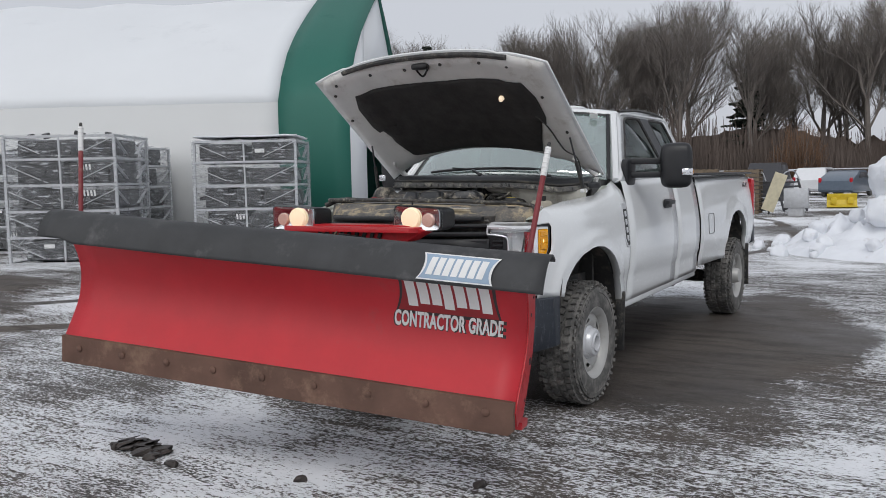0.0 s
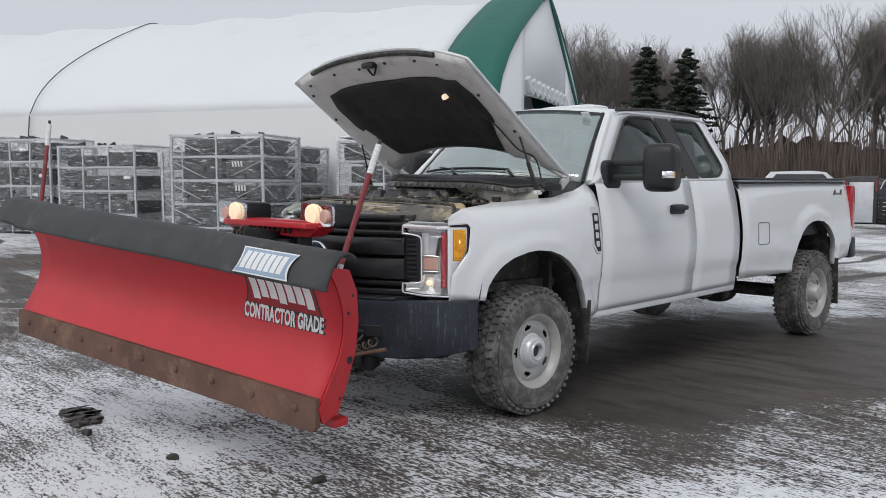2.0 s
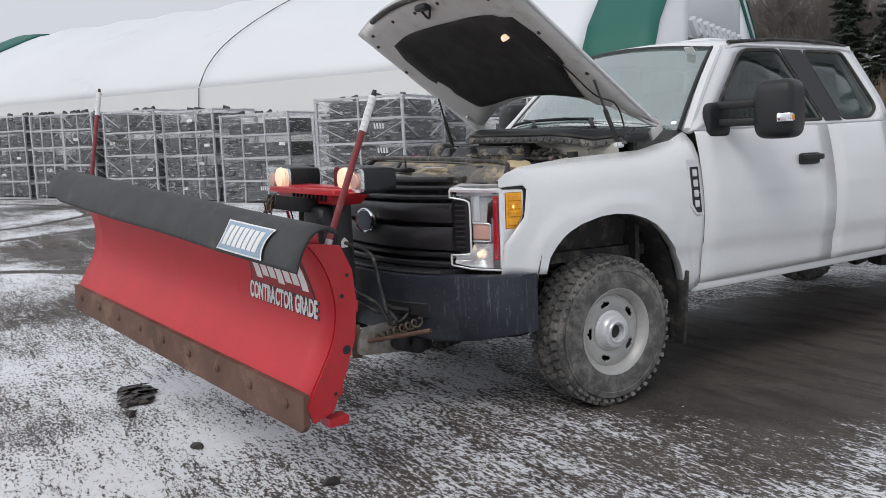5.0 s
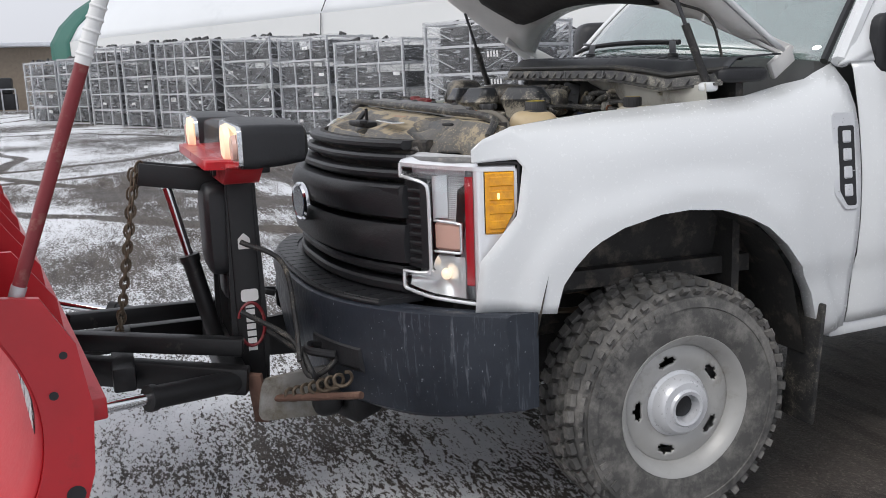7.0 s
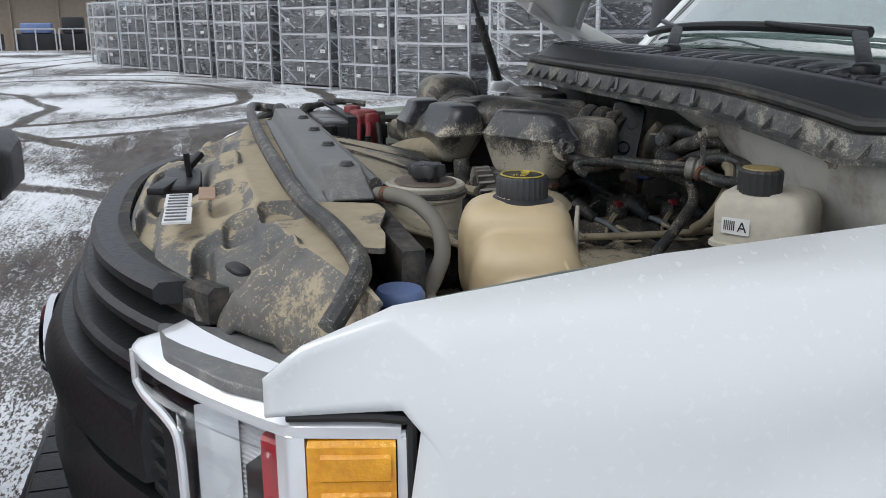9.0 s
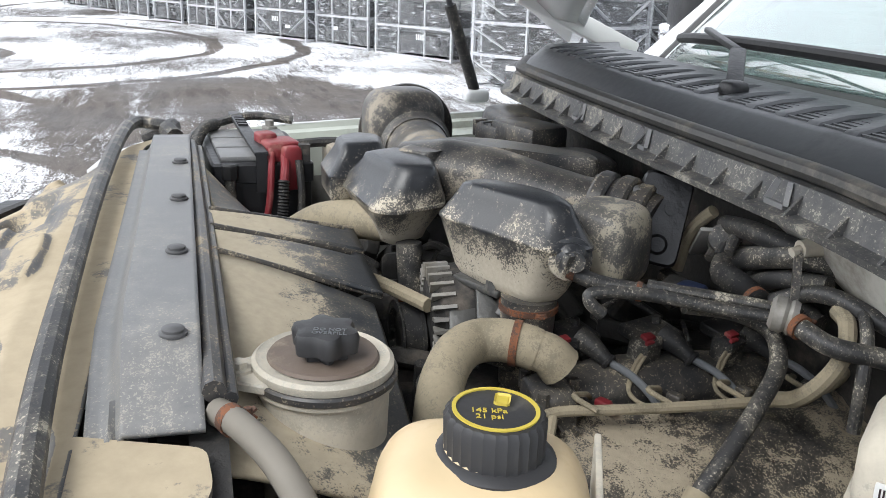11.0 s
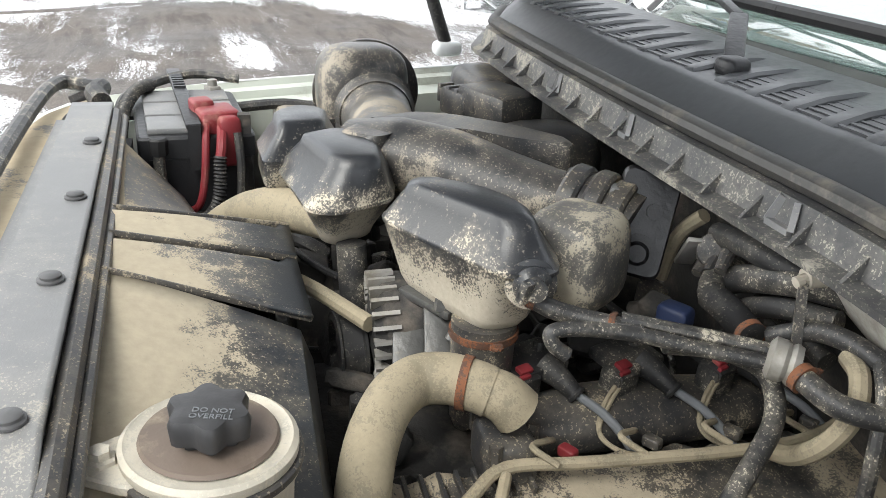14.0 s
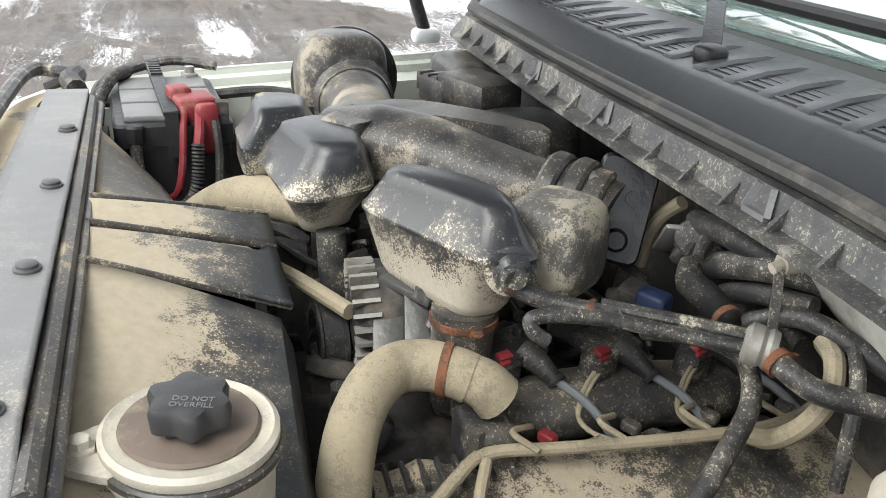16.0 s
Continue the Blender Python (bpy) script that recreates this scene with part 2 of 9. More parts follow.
def dusted(name, base, dust, amount, scale=5.0, rough=0.42, fine=440.0, tilt=None, flat=0.0, bump=0.12, edge=0.25):
    """Dark plastic under dried dust: solid in patches, flecked at their edges.
    tilt: (axis, middle, gain) for dust thicker to one side; flat: extra dust on level faces."""
    N = Nodes(name)
    big, mid, fleck = N.noise(scale, 6.0, 0.6), N.noise(scale * 6, 6.0, 0.7), N.noise(fine, 3.0, 0.55)
    level = N.math("ADD", N.math("MULTIPLY", big, 0.65), N.math("MULTIPLY", mid, 0.35))
    if tilt:
        sep = N.t.nodes.new("ShaderNodeSeparateXYZ")
        N.link(N.co.outputs["Object"], sep.inputs[0])
        level = N.math("ADD", level, N.math("MULTIPLY", N.math("SUBTRACT", sep.outputs[tilt[0]], tilt[1]), tilt[2]))
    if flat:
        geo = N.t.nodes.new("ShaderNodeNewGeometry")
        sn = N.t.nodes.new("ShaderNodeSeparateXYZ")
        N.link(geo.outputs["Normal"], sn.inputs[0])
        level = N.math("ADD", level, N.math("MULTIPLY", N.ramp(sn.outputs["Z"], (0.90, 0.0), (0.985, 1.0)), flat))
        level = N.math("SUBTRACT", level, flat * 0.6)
    thr = 0.5 + (0.5 - amount) * 0.4
    grain = N.math("ADD", level, N.math("MULTIPLY", N.math("SUBTRACT", fleck, 0.5), edge))
    solid = N.ramp(grain, (thr - 0.005, 0.0), (thr + 0.035, 1.0))
    sp = N.ramp(N.noise(fine * 0.7, 2.0, 0.55), (0.618, 0.0), (0.642, 1.0))
    sp = N.math("MULTIPLY", sp, N.ramp(level, (thr - 0.18, 0.0), (thr - 0.02, 1.0)))
    haze = N.ramp(level, (thr - 0.13, 0.0), (thr + 0.03, 0.24))
    tone = N.mix(N.noise(scale * 9, 5.0, 0.65), tuple(d * 0.72 for d in dust), tuple(min(1, d * 1.12) for d in dust))
    c = N.mix(haze, N.mix(mid, tuple(v * 0.8 for v in base), tuple(v * 1.3 for v in base)), tone)
    mask = N.math("MAXIMUM", solid, sp)
    c = N.mix(mask, c, tone)
    N.set(Base_Color=c, Roughness=N.mix(mask, N.math("ADD", N.math("MULTIPLY", mid, 0.2), rough - 0.1), 0.92))
    N.bump(N.mix(0.5, fleck, mask), bump, 0.003)
    return N.mat


M_white = surface("white_paint", (0.74, 0.755, 0.76), 0.25, vary=0.012, scale=1.5, coat=0.6, bump=0.0)
M_under = surface("hood_inner_paint", (0.62, 0.61, 0.59), 0.5, vary=0.08, bump=0.05, dirt=(0.40, 0.37, 0.33), dirt_amount=0.35)
M_blackp = surface("black_plastic", (0.013, 0.0135, 0.0155), 0.45, vary=0.2, bump=0.25)
def streaked_steel():
    """Blue-black steel with salt runs and fine chips."""
    N = Nodes("bumper_steel_blue_black")
    runs = N.noise(26.0, 5.0, 0.7, (2.0, 2.0, 0.16))
    film = N.noise(3.0, 4.0, 0.6)
    chips = N.noise(120.0, 3.0, 0.6, (1.0, 1.0, 0.6))
    c = N.mix(N.ramp(film, (0.35, 0.0), (0.70, 1.0)), (0.012, 0.016, 0.024), (0.030, 0.037, 0.050))
    c = N.mix(N.math("MULTIPLY", N.ramp(runs, (0.56, 0.0), (0.74, 0.55)), N.ramp(film, (0.38, 0.15), (0.58, 1.0))), c, (0.26, 0.28, 0.31))
    c = N.mix(N.ramp(chips, (0.68, 0.0), (0.73, 0.6)), c, (0.38, 0.40, 0.42))
    N.set(Base_Color=c, Roughness=N.ramp(runs, (0.4, 0.34), (0.7, 0.6)))
    N.bump(chips, 0.1, 0.003)
    return N.mat


M_bumper = streaked_steel()
M_dusty = dusted("dusty_black_plastic", (0.030, 0.030, 0.032), (0.36, 0.31, 0.23), 0.34, 7.0)
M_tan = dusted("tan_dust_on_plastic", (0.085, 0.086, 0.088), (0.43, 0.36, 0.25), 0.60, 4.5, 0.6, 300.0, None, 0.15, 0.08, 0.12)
M_greyp = dusted("grey_dusty_plastic", (0.15, 0.152, 0.155), (0.36, 0.34, 0.30), 0.22, 6.0, 0.5, 520.0)
M_intake = dusted("intake_black_plastic", (0.026, 0.027, 0.030), (0.36, 0.32, 0.26), 0.40, 7.0, 0.38, 520.0, None, 0.0, 0.12, 0.22)
M_rubber = dusted("rubber", (0.018, 0.018, 0.019), (0.24, 0.22, 0.18), 0.24, 18.0, 0.6, 480.0)
M_hose = dusted("dusty_rubber_hose", (0.024, 0.024, 0.025), (0.46, 0.42, 0.34), 0.26, 30.0, 0.5, 560.0)
M_hosetan = dusted("tan_coated_hose", (0.19, 0.165, 0.115), (0.31, 0.265, 0.185), 0.64, 20.0, 0.7, 480.0)
M_wire = surface("grey_ignition_lead", (0.14, 0.15, 0.16), 0.5, vary=0.1, bump=0.05, dirt=(0.3, 0.28, 0.24), dirt_amount=0.3)
M_tyre = surface("tyre_rubber", (0.088, 0.086, 0.082), 0.8, vary=0.2, bump=0.3, dirt=(0.22, 0.21, 0.195), dirt_amount=0.55, dirt_scale=9.0)
M_steel = surface("grey_wheel_steel", (0.44, 0.435, 0.42), 0.45, 0.2, vary=0.08, bump=0.05, dirt=(0.34, 0.32, 0.29), dirt_amount=0.30, dirt_scale=9.0)
M_alloy = surface("rough_cast_metal", (0.36, 0.35, 0.33), 0.55, 0.6, vary=0.2, bump=0.3, dirt=(0.24, 0.22, 0.18), dirt_amount=0.5)
M_chrome = surface("chrome", (0.82, 0.83, 0.85), 0.14, 1.0, vary=0.03, bump=0.0, dirt=(0.5, 0.5, 0.5), dirt_amount=0.15)
M_red = surface("red_paint", (0.50, 0.014, 0.024), 0.48, vary=0.07, bump=0.03, coat=0.0, dirt=(0.36, 0.055, 0.06), dirt_amount=0.26, dirt_scale=3.0)
M_redside = surface("red_paint_rib", (0.46, 0.012, 0.02), 0.36, vary=0.1, bump=0.03, coat=0.2, dirt=(0.25, 0.03, 0.03), dirt_amount=0.3, dirt_scale=6.0)
M_rust = surface("rusty_steel_edge", (0.135, 0.075, 0.055), 0.75, 0.25, vary=0.35, scale=4.0, bump=0.4, dirt=(0.27, 0.17, 0.12), dirt_amount=0.4, dirt_scale=6.0)
M_rustclamp = dusted("rust", (0.06, 0.032, 0.022), (0.19, 0.075, 0.035), 0.5, 60.0, 0.7, 400.0)
M_deflector = surface("worn_rubber_deflector", (0.035, 0.036, 0.038), 0.62, vary=0.25, bump=0.15, dirt=(0.12, 0.12, 0.12), dirt_amount=0.35, dirt_scale=4.0)
M_frame = surface("black_plow_steel", (0.012, 0.012, 0.013), 0.45, 0.1, vary=0.3, bump=0.15, dirt=(0.14, 0.12, 0.10), dirt_amount=0.20, dirt_scale=7.0)
M_chain = surface("rusty_chain_steel", (0.14, 0.11, 0.08), 0.6, 0.6, vary=0.4, bump=0.3)
M_orange = surface("amber_lens", (0.92, 0.36, 0.006), 0.12, vary=0.30, scale=34, fine=160.0, bump=0.5, coat=0.6)
M_pinklens = surface("pale_pink_lens", (0.75, 0.46, 0.38), 0.2, vary=0.1, bump=0.0)
M_redlens = surface("red_lens", (0.45, 0.01, 0.02), 0.12, vary=0.1, bump=0.0, coat=0.6)
M_redplastic = surface("red_plastic_cover", (0.20, 0.022, 0.028), 0.5, vary=0.15, bump=0.1, dirt=(0.30, 0.15, 0.12), dirt_amount=0.35, dirt_scale=20.0)
M_whiteletter = surface("white_decal", (0.75, 0.75, 0.74), 0.4, vary=0.1, bump=0.0)
M_bluedecal = surface("pale_blue_decal", (0.28, 0.38, 0.50), 0.35, vary=0.12, bump=0.0)
M_blackdecal = surface("dark_decal", (0.03, 0.02, 0.022), 0.4, vary=0.2, bump=0.0)
M_cowl = surface("wet_black_cowl_plastic", (0.042, 0.045, 0.050), 0.42, vary=0.15, bump=0.05, dirt=(0.05, 0.052, 0.055), dirt_amount=0.2, dirt_scale=7.0)
M_rubberdark = surface("black_rubber", (0.012, 0.012, 0.013), 0.6, vary=0.2, bump=0.1)
M_tank = surface("yellowed_translucent_tank", (0.56, 0.44, 0.27), 0.42, vary=0.1, scale=9, bump=0.03, dirt=(0.46, 0.35, 0.21), dirt_amount=0.35)
M_tankgrey = dusted("greyed_white_tank", (0.36, 0.34, 0.29), (0.52, 0.48, 0.40), 0.60, 7.0, 0.45, 500.0)
M_cap = surface("black_cap", (0.03, 0.03, 0.032), 0.5, vary=0.2, bump=0.1, dirt=(0.2, 0.18, 0.15), dirt_amount=0.3)
M_yellow = surface("yellow_print", (0.50, 0.40, 0.06), 0.5, vary=0.1, bump=0.0)
M_darkbay = surface("dark_grimy_engine_metal", (0.03, 0.029, 0.028), 0.75, 0.1, vary=0.4, bump=0.5, dirt=(0.14, 0.12, 0.10), dirt_amount=0.42, dirt_scale=11.0)
M_galv = surface("galvanised_steel", (0.50, 0.51, 0.53), 0.5, 0.4, vary=0.12, bump=0.05)
M_goods = surface("black_crated_parts", (0.018, 0.018, 0.02), 0.45, vary=0.4, scale=3, bump=0.1)
M_seat = surface("grey_cab_trim", (0.12, 0.12, 0.125), 0.8, vary=0.15, bump=0.1)
M_insul = surface("hood_insulation_felt", (0.026, 0.024, 0.023), 0.95, vary=0.5, scale=9.0, fine=40.0, bump=1.0)
M_bluecap = surface("blue_plastic", (0.16, 0.22, 0.42), 0.45, vary=0.1, bump=0.0)
M_bark = surface("grey_brown_bark", (0.165, 0.145, 0.130), 0.9, vary=0.3, scale=2.0, bump=0.0)
M_fir = surface("dark_fir_needles", (0.022, 0.030, 0.020), 0.9, vary=0.4, scale=1.0, bump=0.0)
M_bush = surface("dry_tan_twigs", (0.20, 0.15, 0.11), 0.9, vary=0.3, scale=1.0, bump=0.0)
M_asphaltdark = surface("dark_metal", (0.05, 0.05, 0.055), 0.5, vary=0.2, bump=0.1)
M_wood = surface("weathered_wood", (0.17, 0.13, 0.09), 0.85, vary=0.3, bump=0.2)
M_yellowpaint = surface("yellow_paint", (0.60, 0.45, 0.03), 0.5, vary=0.1, bump=0.0)


def glass(name, tint, rough=0.02, alpha=0.25, rim=1.0, sky_veil=0.0):
    """Thin glass: a tinted see-through sheet with a gloss."""
    N = Nodes(name)
    N.set(Base_Color=tint, Roughness=rough, IOR=1.45)
    mixer = N.t.nodes.new("ShaderNodeMixShader")
    clear = N.n("ShaderNodeBsdfTransparent")
    clear.inputs[0].default_value = (*tint, 1)
    gloss = N.n("ShaderNodeBsdfGlossy", Roughness=rough)
    lw = N.n("ShaderNodeLayerWeight", Blend=0.5)
    grazing = N.math("POWER", lw.outputs["Facing"], 4.0)
    N.link(N.math("ADD", N.math("MULTIPLY", grazing, rim - alpha), alpha), mixer.inputs[0])
    N.link(clear.outputs[0], mixer.inputs[1])
    N.link(gloss.outputs[0], mixer.inputs[2])
    # pale diffuse layer painted in for the bright sky the screen reflects
    if sky_veil:
        film = N.t.nodes.new("ShaderNodeMixShader")
        N.link(N.math("MULTIPLY", N.ramp(N.noise(5.0, 5.0, 0.6), (0.3, 0.5), (0.7, 1.0)), sky_veil), film.inputs[0])
        N.link(mixer.outputs[0], film.inputs[1])
        N.link(N.p.outputs[0], film.inputs[2])
        N.link(film.outputs[0], N.out.inputs["Surface"])
    else:
        N.link(mixer.outputs[0], N.out.inputs["Surface"])
    return N.mat


M_glass = glass("tinted_window_glass", (0.62, 0.70, 0.69), 0.03, 0.10)
M_screen = glass("windscreen_glass", (0.74, 0.88, 0.84), 0.03, 0.40, 1.0, 0.13)
M_lens = glass("clear_lamp_lens", (0.97, 0.98, 0.98), 0.03, 0.04, 0.35)


def wrap_film():
    """Cloudy stretch film with streaks and torn gaps."""
    N = Nodes("stretch_film")
    N.set(Base_Color=(0.66, 0.68, 0.71), Roughness=0.22)
    m = N.t.nodes.new("ShaderNodeMixShader")
    clear = N.n("ShaderNodeBsdfTransparent")
    streak = N.noise(3.0, 6.0, 0.7, (1.2, 1.2, 7.0))
    fold = N.noise(9.0, 4.0, 0.6, (0.6, 0.6, 3.0))
    f = N.ramp(N.mix(0.5, streak, fold), (0.42, 0.05), (0.54, 0.20), (0.65, 0.85))
    N.link(f, m.inputs[0])
    N.link(clear.outputs[0], m.inputs[1])
    N.link(N.p.outputs[0], m.inputs[2])
    N.link(m.outputs[0], N.out.inputs["Surface"])
    N.bump(fold, 0.6, 0.03)
    return N.mat


M_film = wrap_film()


def glow(name, col, strength):
    N = Nodes(name)
    N.set(Base_Color=col, Emission_Color=col, Emission_Strength=strength)
    return N.mat


M_bulb = glow("lit_bulb", (1.0, 0.80, 0.55), 0.38)
M_bulbdim = glow("dim_marker_bulb", (1.0, 0.78, 0.56), 0.6)


def ground_material():
    """Dark gritty yard with wet patches, tracks and thin scraped snow."""
    N = Nodes("gritty_yard_with_thin_snow")
    grit = N.noise(60.0, 6.0, 0.7)
    pebble = N.noise(14.0, 5.0, 0.65)
    damp = N.noise(0.45, 5.0, 0.6)
    base = N.mix(N.ramp(damp, (0.35, 0.0), (0.65, 1.0)), (0.036, 0.029, 0.024), (0.095, 0.078, 0.066))
    base = N.mix(N.ramp(grit, (0.48, 0.0), (0.72, 0.6)), base, (0.17, 0.15, 0.135))
    rut = N.noise(2.4, 5.0, 0.65, (0.5, 2.6, 1.0), 20)
    base = N.mix(N.ramp(rut, (0.40, 0.75), (0.52, 0.0)), base, (0.026, 0.020, 0.016))
    base = N.mix(N.ramp(N.noise(110.0, 3.0, 0.6), (0.58, 0.0), (0.66, 0.8)), base, (0.20, 0.175, 0.15))
    # snow: broad drifts, scraped into streaks, broken by grit
    drift = N.noise(0.30, 4.0, 0.55)
    s1 = N.noise(1.5, 5.0, 0.6, (0.45, 3.2, 1.0), 24)
    s2 = N.noise(5.0, 6.0, 0.7, (0.7, 2.2, 1.0), -12)
    s3 = N.noise(22.0, 6.0, 0.8, (1.0, 1.7, 1.0), 15)
    s4 = N.noise(48.0, 4.0, 0.75, (0.6, 1.6, 1.0), 20)
    s5 = N.noise(9.0, 3.0, 0.6, (0.35, 3.4, 1.0), 28)
    a = N.mix(0.5, s1, s2)
    a = N.mix(0.36, a, s5)
    a = N.mix(0.42, a, s3)
    a = N.mix(0.42, a, s4)
    sep = N.t.nodes.new("ShaderNodeSeparateXYZ")
    N.link(N.co.outputs["Object"], sep.inputs[0])
    X, Y = sep.outputs["X"], sep.outputs["Y"]

    def blotch(cx, cy, rx, ry):
        u = N.math("DIVIDE", N.math("SUBTRACT", X, cx), rx)
        v = N.math("DIVIDE", N.math("SUBTRACT", Y, cy), ry)
        d = N.math("ADD", N.math("MULTIPLY", u, u), N.math("MULTIPLY", v, v))
        e = N.math("ADD", N.math("MULTIPLY", N.noise(1.1, 4.0, 0.6), 1.1), -0.55)
        return N.ramp(N.math("ADD", d, e), (0.55, 1.0), (1.25, 0.0))

    bare = N.math("MAXIMUM", blotch(0.9, 2.8, 1.6, 3.0), N.math("MULTIPLY", blotch(1.3, -1.0, 1.5, 1.6), 0.30))
    bare = N.math("MAXIMUM", bare, N.math("MULTIPLY", blotch(-9.2, 0.2, 3.2, 2.7), N.ramp(N.noise(0.9, 4.0, 0.6, (0.35, 2.2, 1.0)), (0.36, 0.25), (0.58, 1.0))))
    bare = N.math("MAXIMUM", bare, N.math("MULTIPLY", blotch(0.1, -1.0, 1.5, 0.7), 0.50))
    bare = N.math("MAXIMUM", bare, N.math("MULTIPLY", blotch(0.9, -1.7, 0.8, 0.7), 0.45))
    bare = N.math("SUBTRACT", bare, N.math("MULTIPLY", blotch(-3.3, -1.6, 3.0, 1.2), 1.0))

    def track(cx, cy, radius, width):
        u, v = N.math("SUBTRACT", X, cx), N.math("SUBTRACT", Y, cy)
        d = N.math("SQRT", N.math("ADD", N.math("MULTIPLY", u, u), N.math("MULTIPLY", v, v)), 0.0)
        d = N.math("ABSOLUTE", N.math("SUBTRACT", N.math("ADD", d, N.math("MULTIPLY", N.noise(0.35, 2.0), 0.8)), radius), 0.0)
        return N.ramp(d, (width * 0.6, 1.0), (width * 1.3, 0.0))

    for cx, cy, rad, wid in ((-17, -4.5, 5.2, 0.13), (-17, -4.5, 6.9, 0.13), (-14, -11, 6.6, 0.12), (-14, -11, 8.3, 0.12), (-22, 14, 20.5, 0.14), (-22, 14, 22.2, 0.14)):
        bare = N.math("MAXIMUM", bare, N.math("MULTIPLY", track(cx, cy, rad, wid), 0.8))
    level = N.math("ADD", a, N.math("MULTIPLY", N.math("SUBTRACT", drift, 0.5), 0.42))
    level = N.math("SUBTRACT", level, N.math("MULTIPLY", bare, 0.13))
    snow = N.ramp(level, (0.480, 0.0), (0.498, 1.0))
    c = N.mix(snow, base, N.mix(pebble, (0.68, 0.70, 0.73), (0.86, 0.87, 0.89)))
    r = N.mix(snow, N.ramp(damp, (0.35, 0.35), (0.62, 0.85)), 0.8)
    N.set(Base_Color=c, Roughness=r)
    h = N.mix(0.5, grit, pebble)
    h = N.mix(0.35, h, snow)
    N.bump(h, 0.7, 0.03)
    return N.mat


M_ground = ground_material()
M_snow = surface("dirty_snow", (0.74, 0.76, 0.80), 0.75, vary=0.05, scale=3, bump=0.5, dirt=(0.42, 0.38, 0.34), dirt_amount=0.25, dirt_scale=2.0)
M_mud = surface("wet_mud", (0.035, 0.028, 0.024), 0.45, vary=0.3, bump=0.6)


def fabric(name, col, dirt):
    return surface(name, col, 0.55, vary=0.03, scale=0.25, fine=30, bump=0.1, dirt=dirt, dirt_amount=0.22, dirt_scale=0.35)


M_tent = fabric("white_tarp_fabric", (0.70, 0.72, 0.74), (0.60, 0.62, 0.64))
M_tentwall = fabric("grey_white_tarp_wall", (0.60, 0.61, 0.61), (0.50, 0.51, 0.51))
M_green = fabric("green_tarp_fabric", (0.010, 0.115, 0.085), (0.02, 0.10, 0.08))
M_siding = surface("tan_siding", (0.27, 0.22, 0.17), 0.8, vary=0.1, bump=0.1)
M_brush = surface("brown_thicket", (0.105, 0.082, 0.070), 0.95, vary=0.4, scale=0.6, fine=14, bump=0.6)

# ---- ground ----
def ground_height(x, y):
    d = math.hypot(x, y)
    w = min(1.0, max(0.0, (d - 3.0) / 10.0))
    return 0.012 * noise.noise(Vector((x * 0.8, y * 0.8, 0))) + 0.10 * w * noise.noise(Vector((x * 0.08, y * 0.08, 3.0))) - 0.006 + min(0.6, 0.018 * max(0.0, -x - 2.0))


bm = nb()
xs = sorted({-900, -500, -250, -140, -90, -65} | {-50 + i * 2.0 for i in range(16)} | {-18 + i * 0.5 for i in range(73)} | {20 + i * 3 for i in range(10)} | {60, 90, 140, 250, 500, 900})
ys = sorted({-900, -400, -200, -100, -60, -40, -30, -22, -16, -12} | {-9 + i * 0.5 for i in range(53)} | {18 + i * 2.0 for i in range(26)} | {75, 90, 120, 180, 300, 500, 900})
gv = [[bm.verts.new((x, y, ground_height(x, y))) for y in ys] for x in xs]
for i in range(len(xs) - 1):
    for j in range(len(ys) - 1):
        bm.faces.new((gv[i][j], gv[i + 1][j], gv[i + 1][j + 1], gv[i][j + 1]))
setting("ground", bm, M_ground, "dark gritty yard thinly covered with scraped snow", "ground", 60)

# ---- fabric storage building ----
T_A = Vector((-0.888, -0.460, 0))      # along the building, away from the near gable
T_W = Vector((-0.460, 0.888, 0))       # across the gable
T_C = Vector((-8.35, 9.82, 0))         # near corner
T_L, T_B = 28.0, 10.8
ARCH = [(0.0, 0.0), (0.0, 3.2), (0.35, 3.75), (1.0, 4.35), (2.0, 4.98), (3.2, 5.6), (4.3, 6.1), (5.0, 6.38), (5.4, 6.45)]
ARCH = ARCH + [(T_B - w, z) for w, z in reversed(ARCH[:-1])]


def tent_at(s, w, z):
    return T_C + T_A * s + T_W * w + Vector((0, 0, z))


building = thing("storage_building", "white fabric arch building with green end bands", "building")
def tent_strip(name, s0, s1, zmin, zmax, mat, label, lift=0.0, side=0):
    b = nb()
    n = max(2, round((s1 - s0) / 0.9))
    pr = [(w, z) for w, z in ARCH if zmin <= z <= zmax]
    if side:
        pr = [(w, z) for w, z in pr if (w < T_B / 2 if side < 0 else w > T_B / 2)]
    def f(u, v):
        k = v * (len(pr) - 1)
        i = min(int(k), len(pr) - 2)
        t = k - i
        w, z = (pr[i][c] + (pr[i + 1][c] - pr[i][c]) * t for c in (0, 1))
        s = s0 + (s1 - s0) * u
        sag = 0.05 * math.sin(s * 2.1) * math.sin(math.pi * v) + 0.04 * noise.noise(Vector((s * 0.7, w, z)))
        out = Vector((0, 0, 1)) * (lift + sag) if z > 3.3 else -T_W * (lift + sag * 0.4) * (1 if w < T_B / 2 else -1)
        return tent_at(s, w, z) + out
    sheet(b, f, n * 2, max(2, 2 * (len(pr) - 1)))
    return thicken(part(name, b, mat, building, label, 60), 0.03)


tent_strip("roof", 1.5, T_L - 1.5, 3.2, 9, M_tent, "white snow-dusted fabric roof")
tent_strip("side_wall", 1.5, T_L - 1.5, 0, 3.2, M_tentwall, "grey-white fabric wall", side=-1)
tent_strip("side_wall", 1.5, T_L - 1.5, 0, 3.2, M_tentwall, "grey-white fabric wall", side=1)
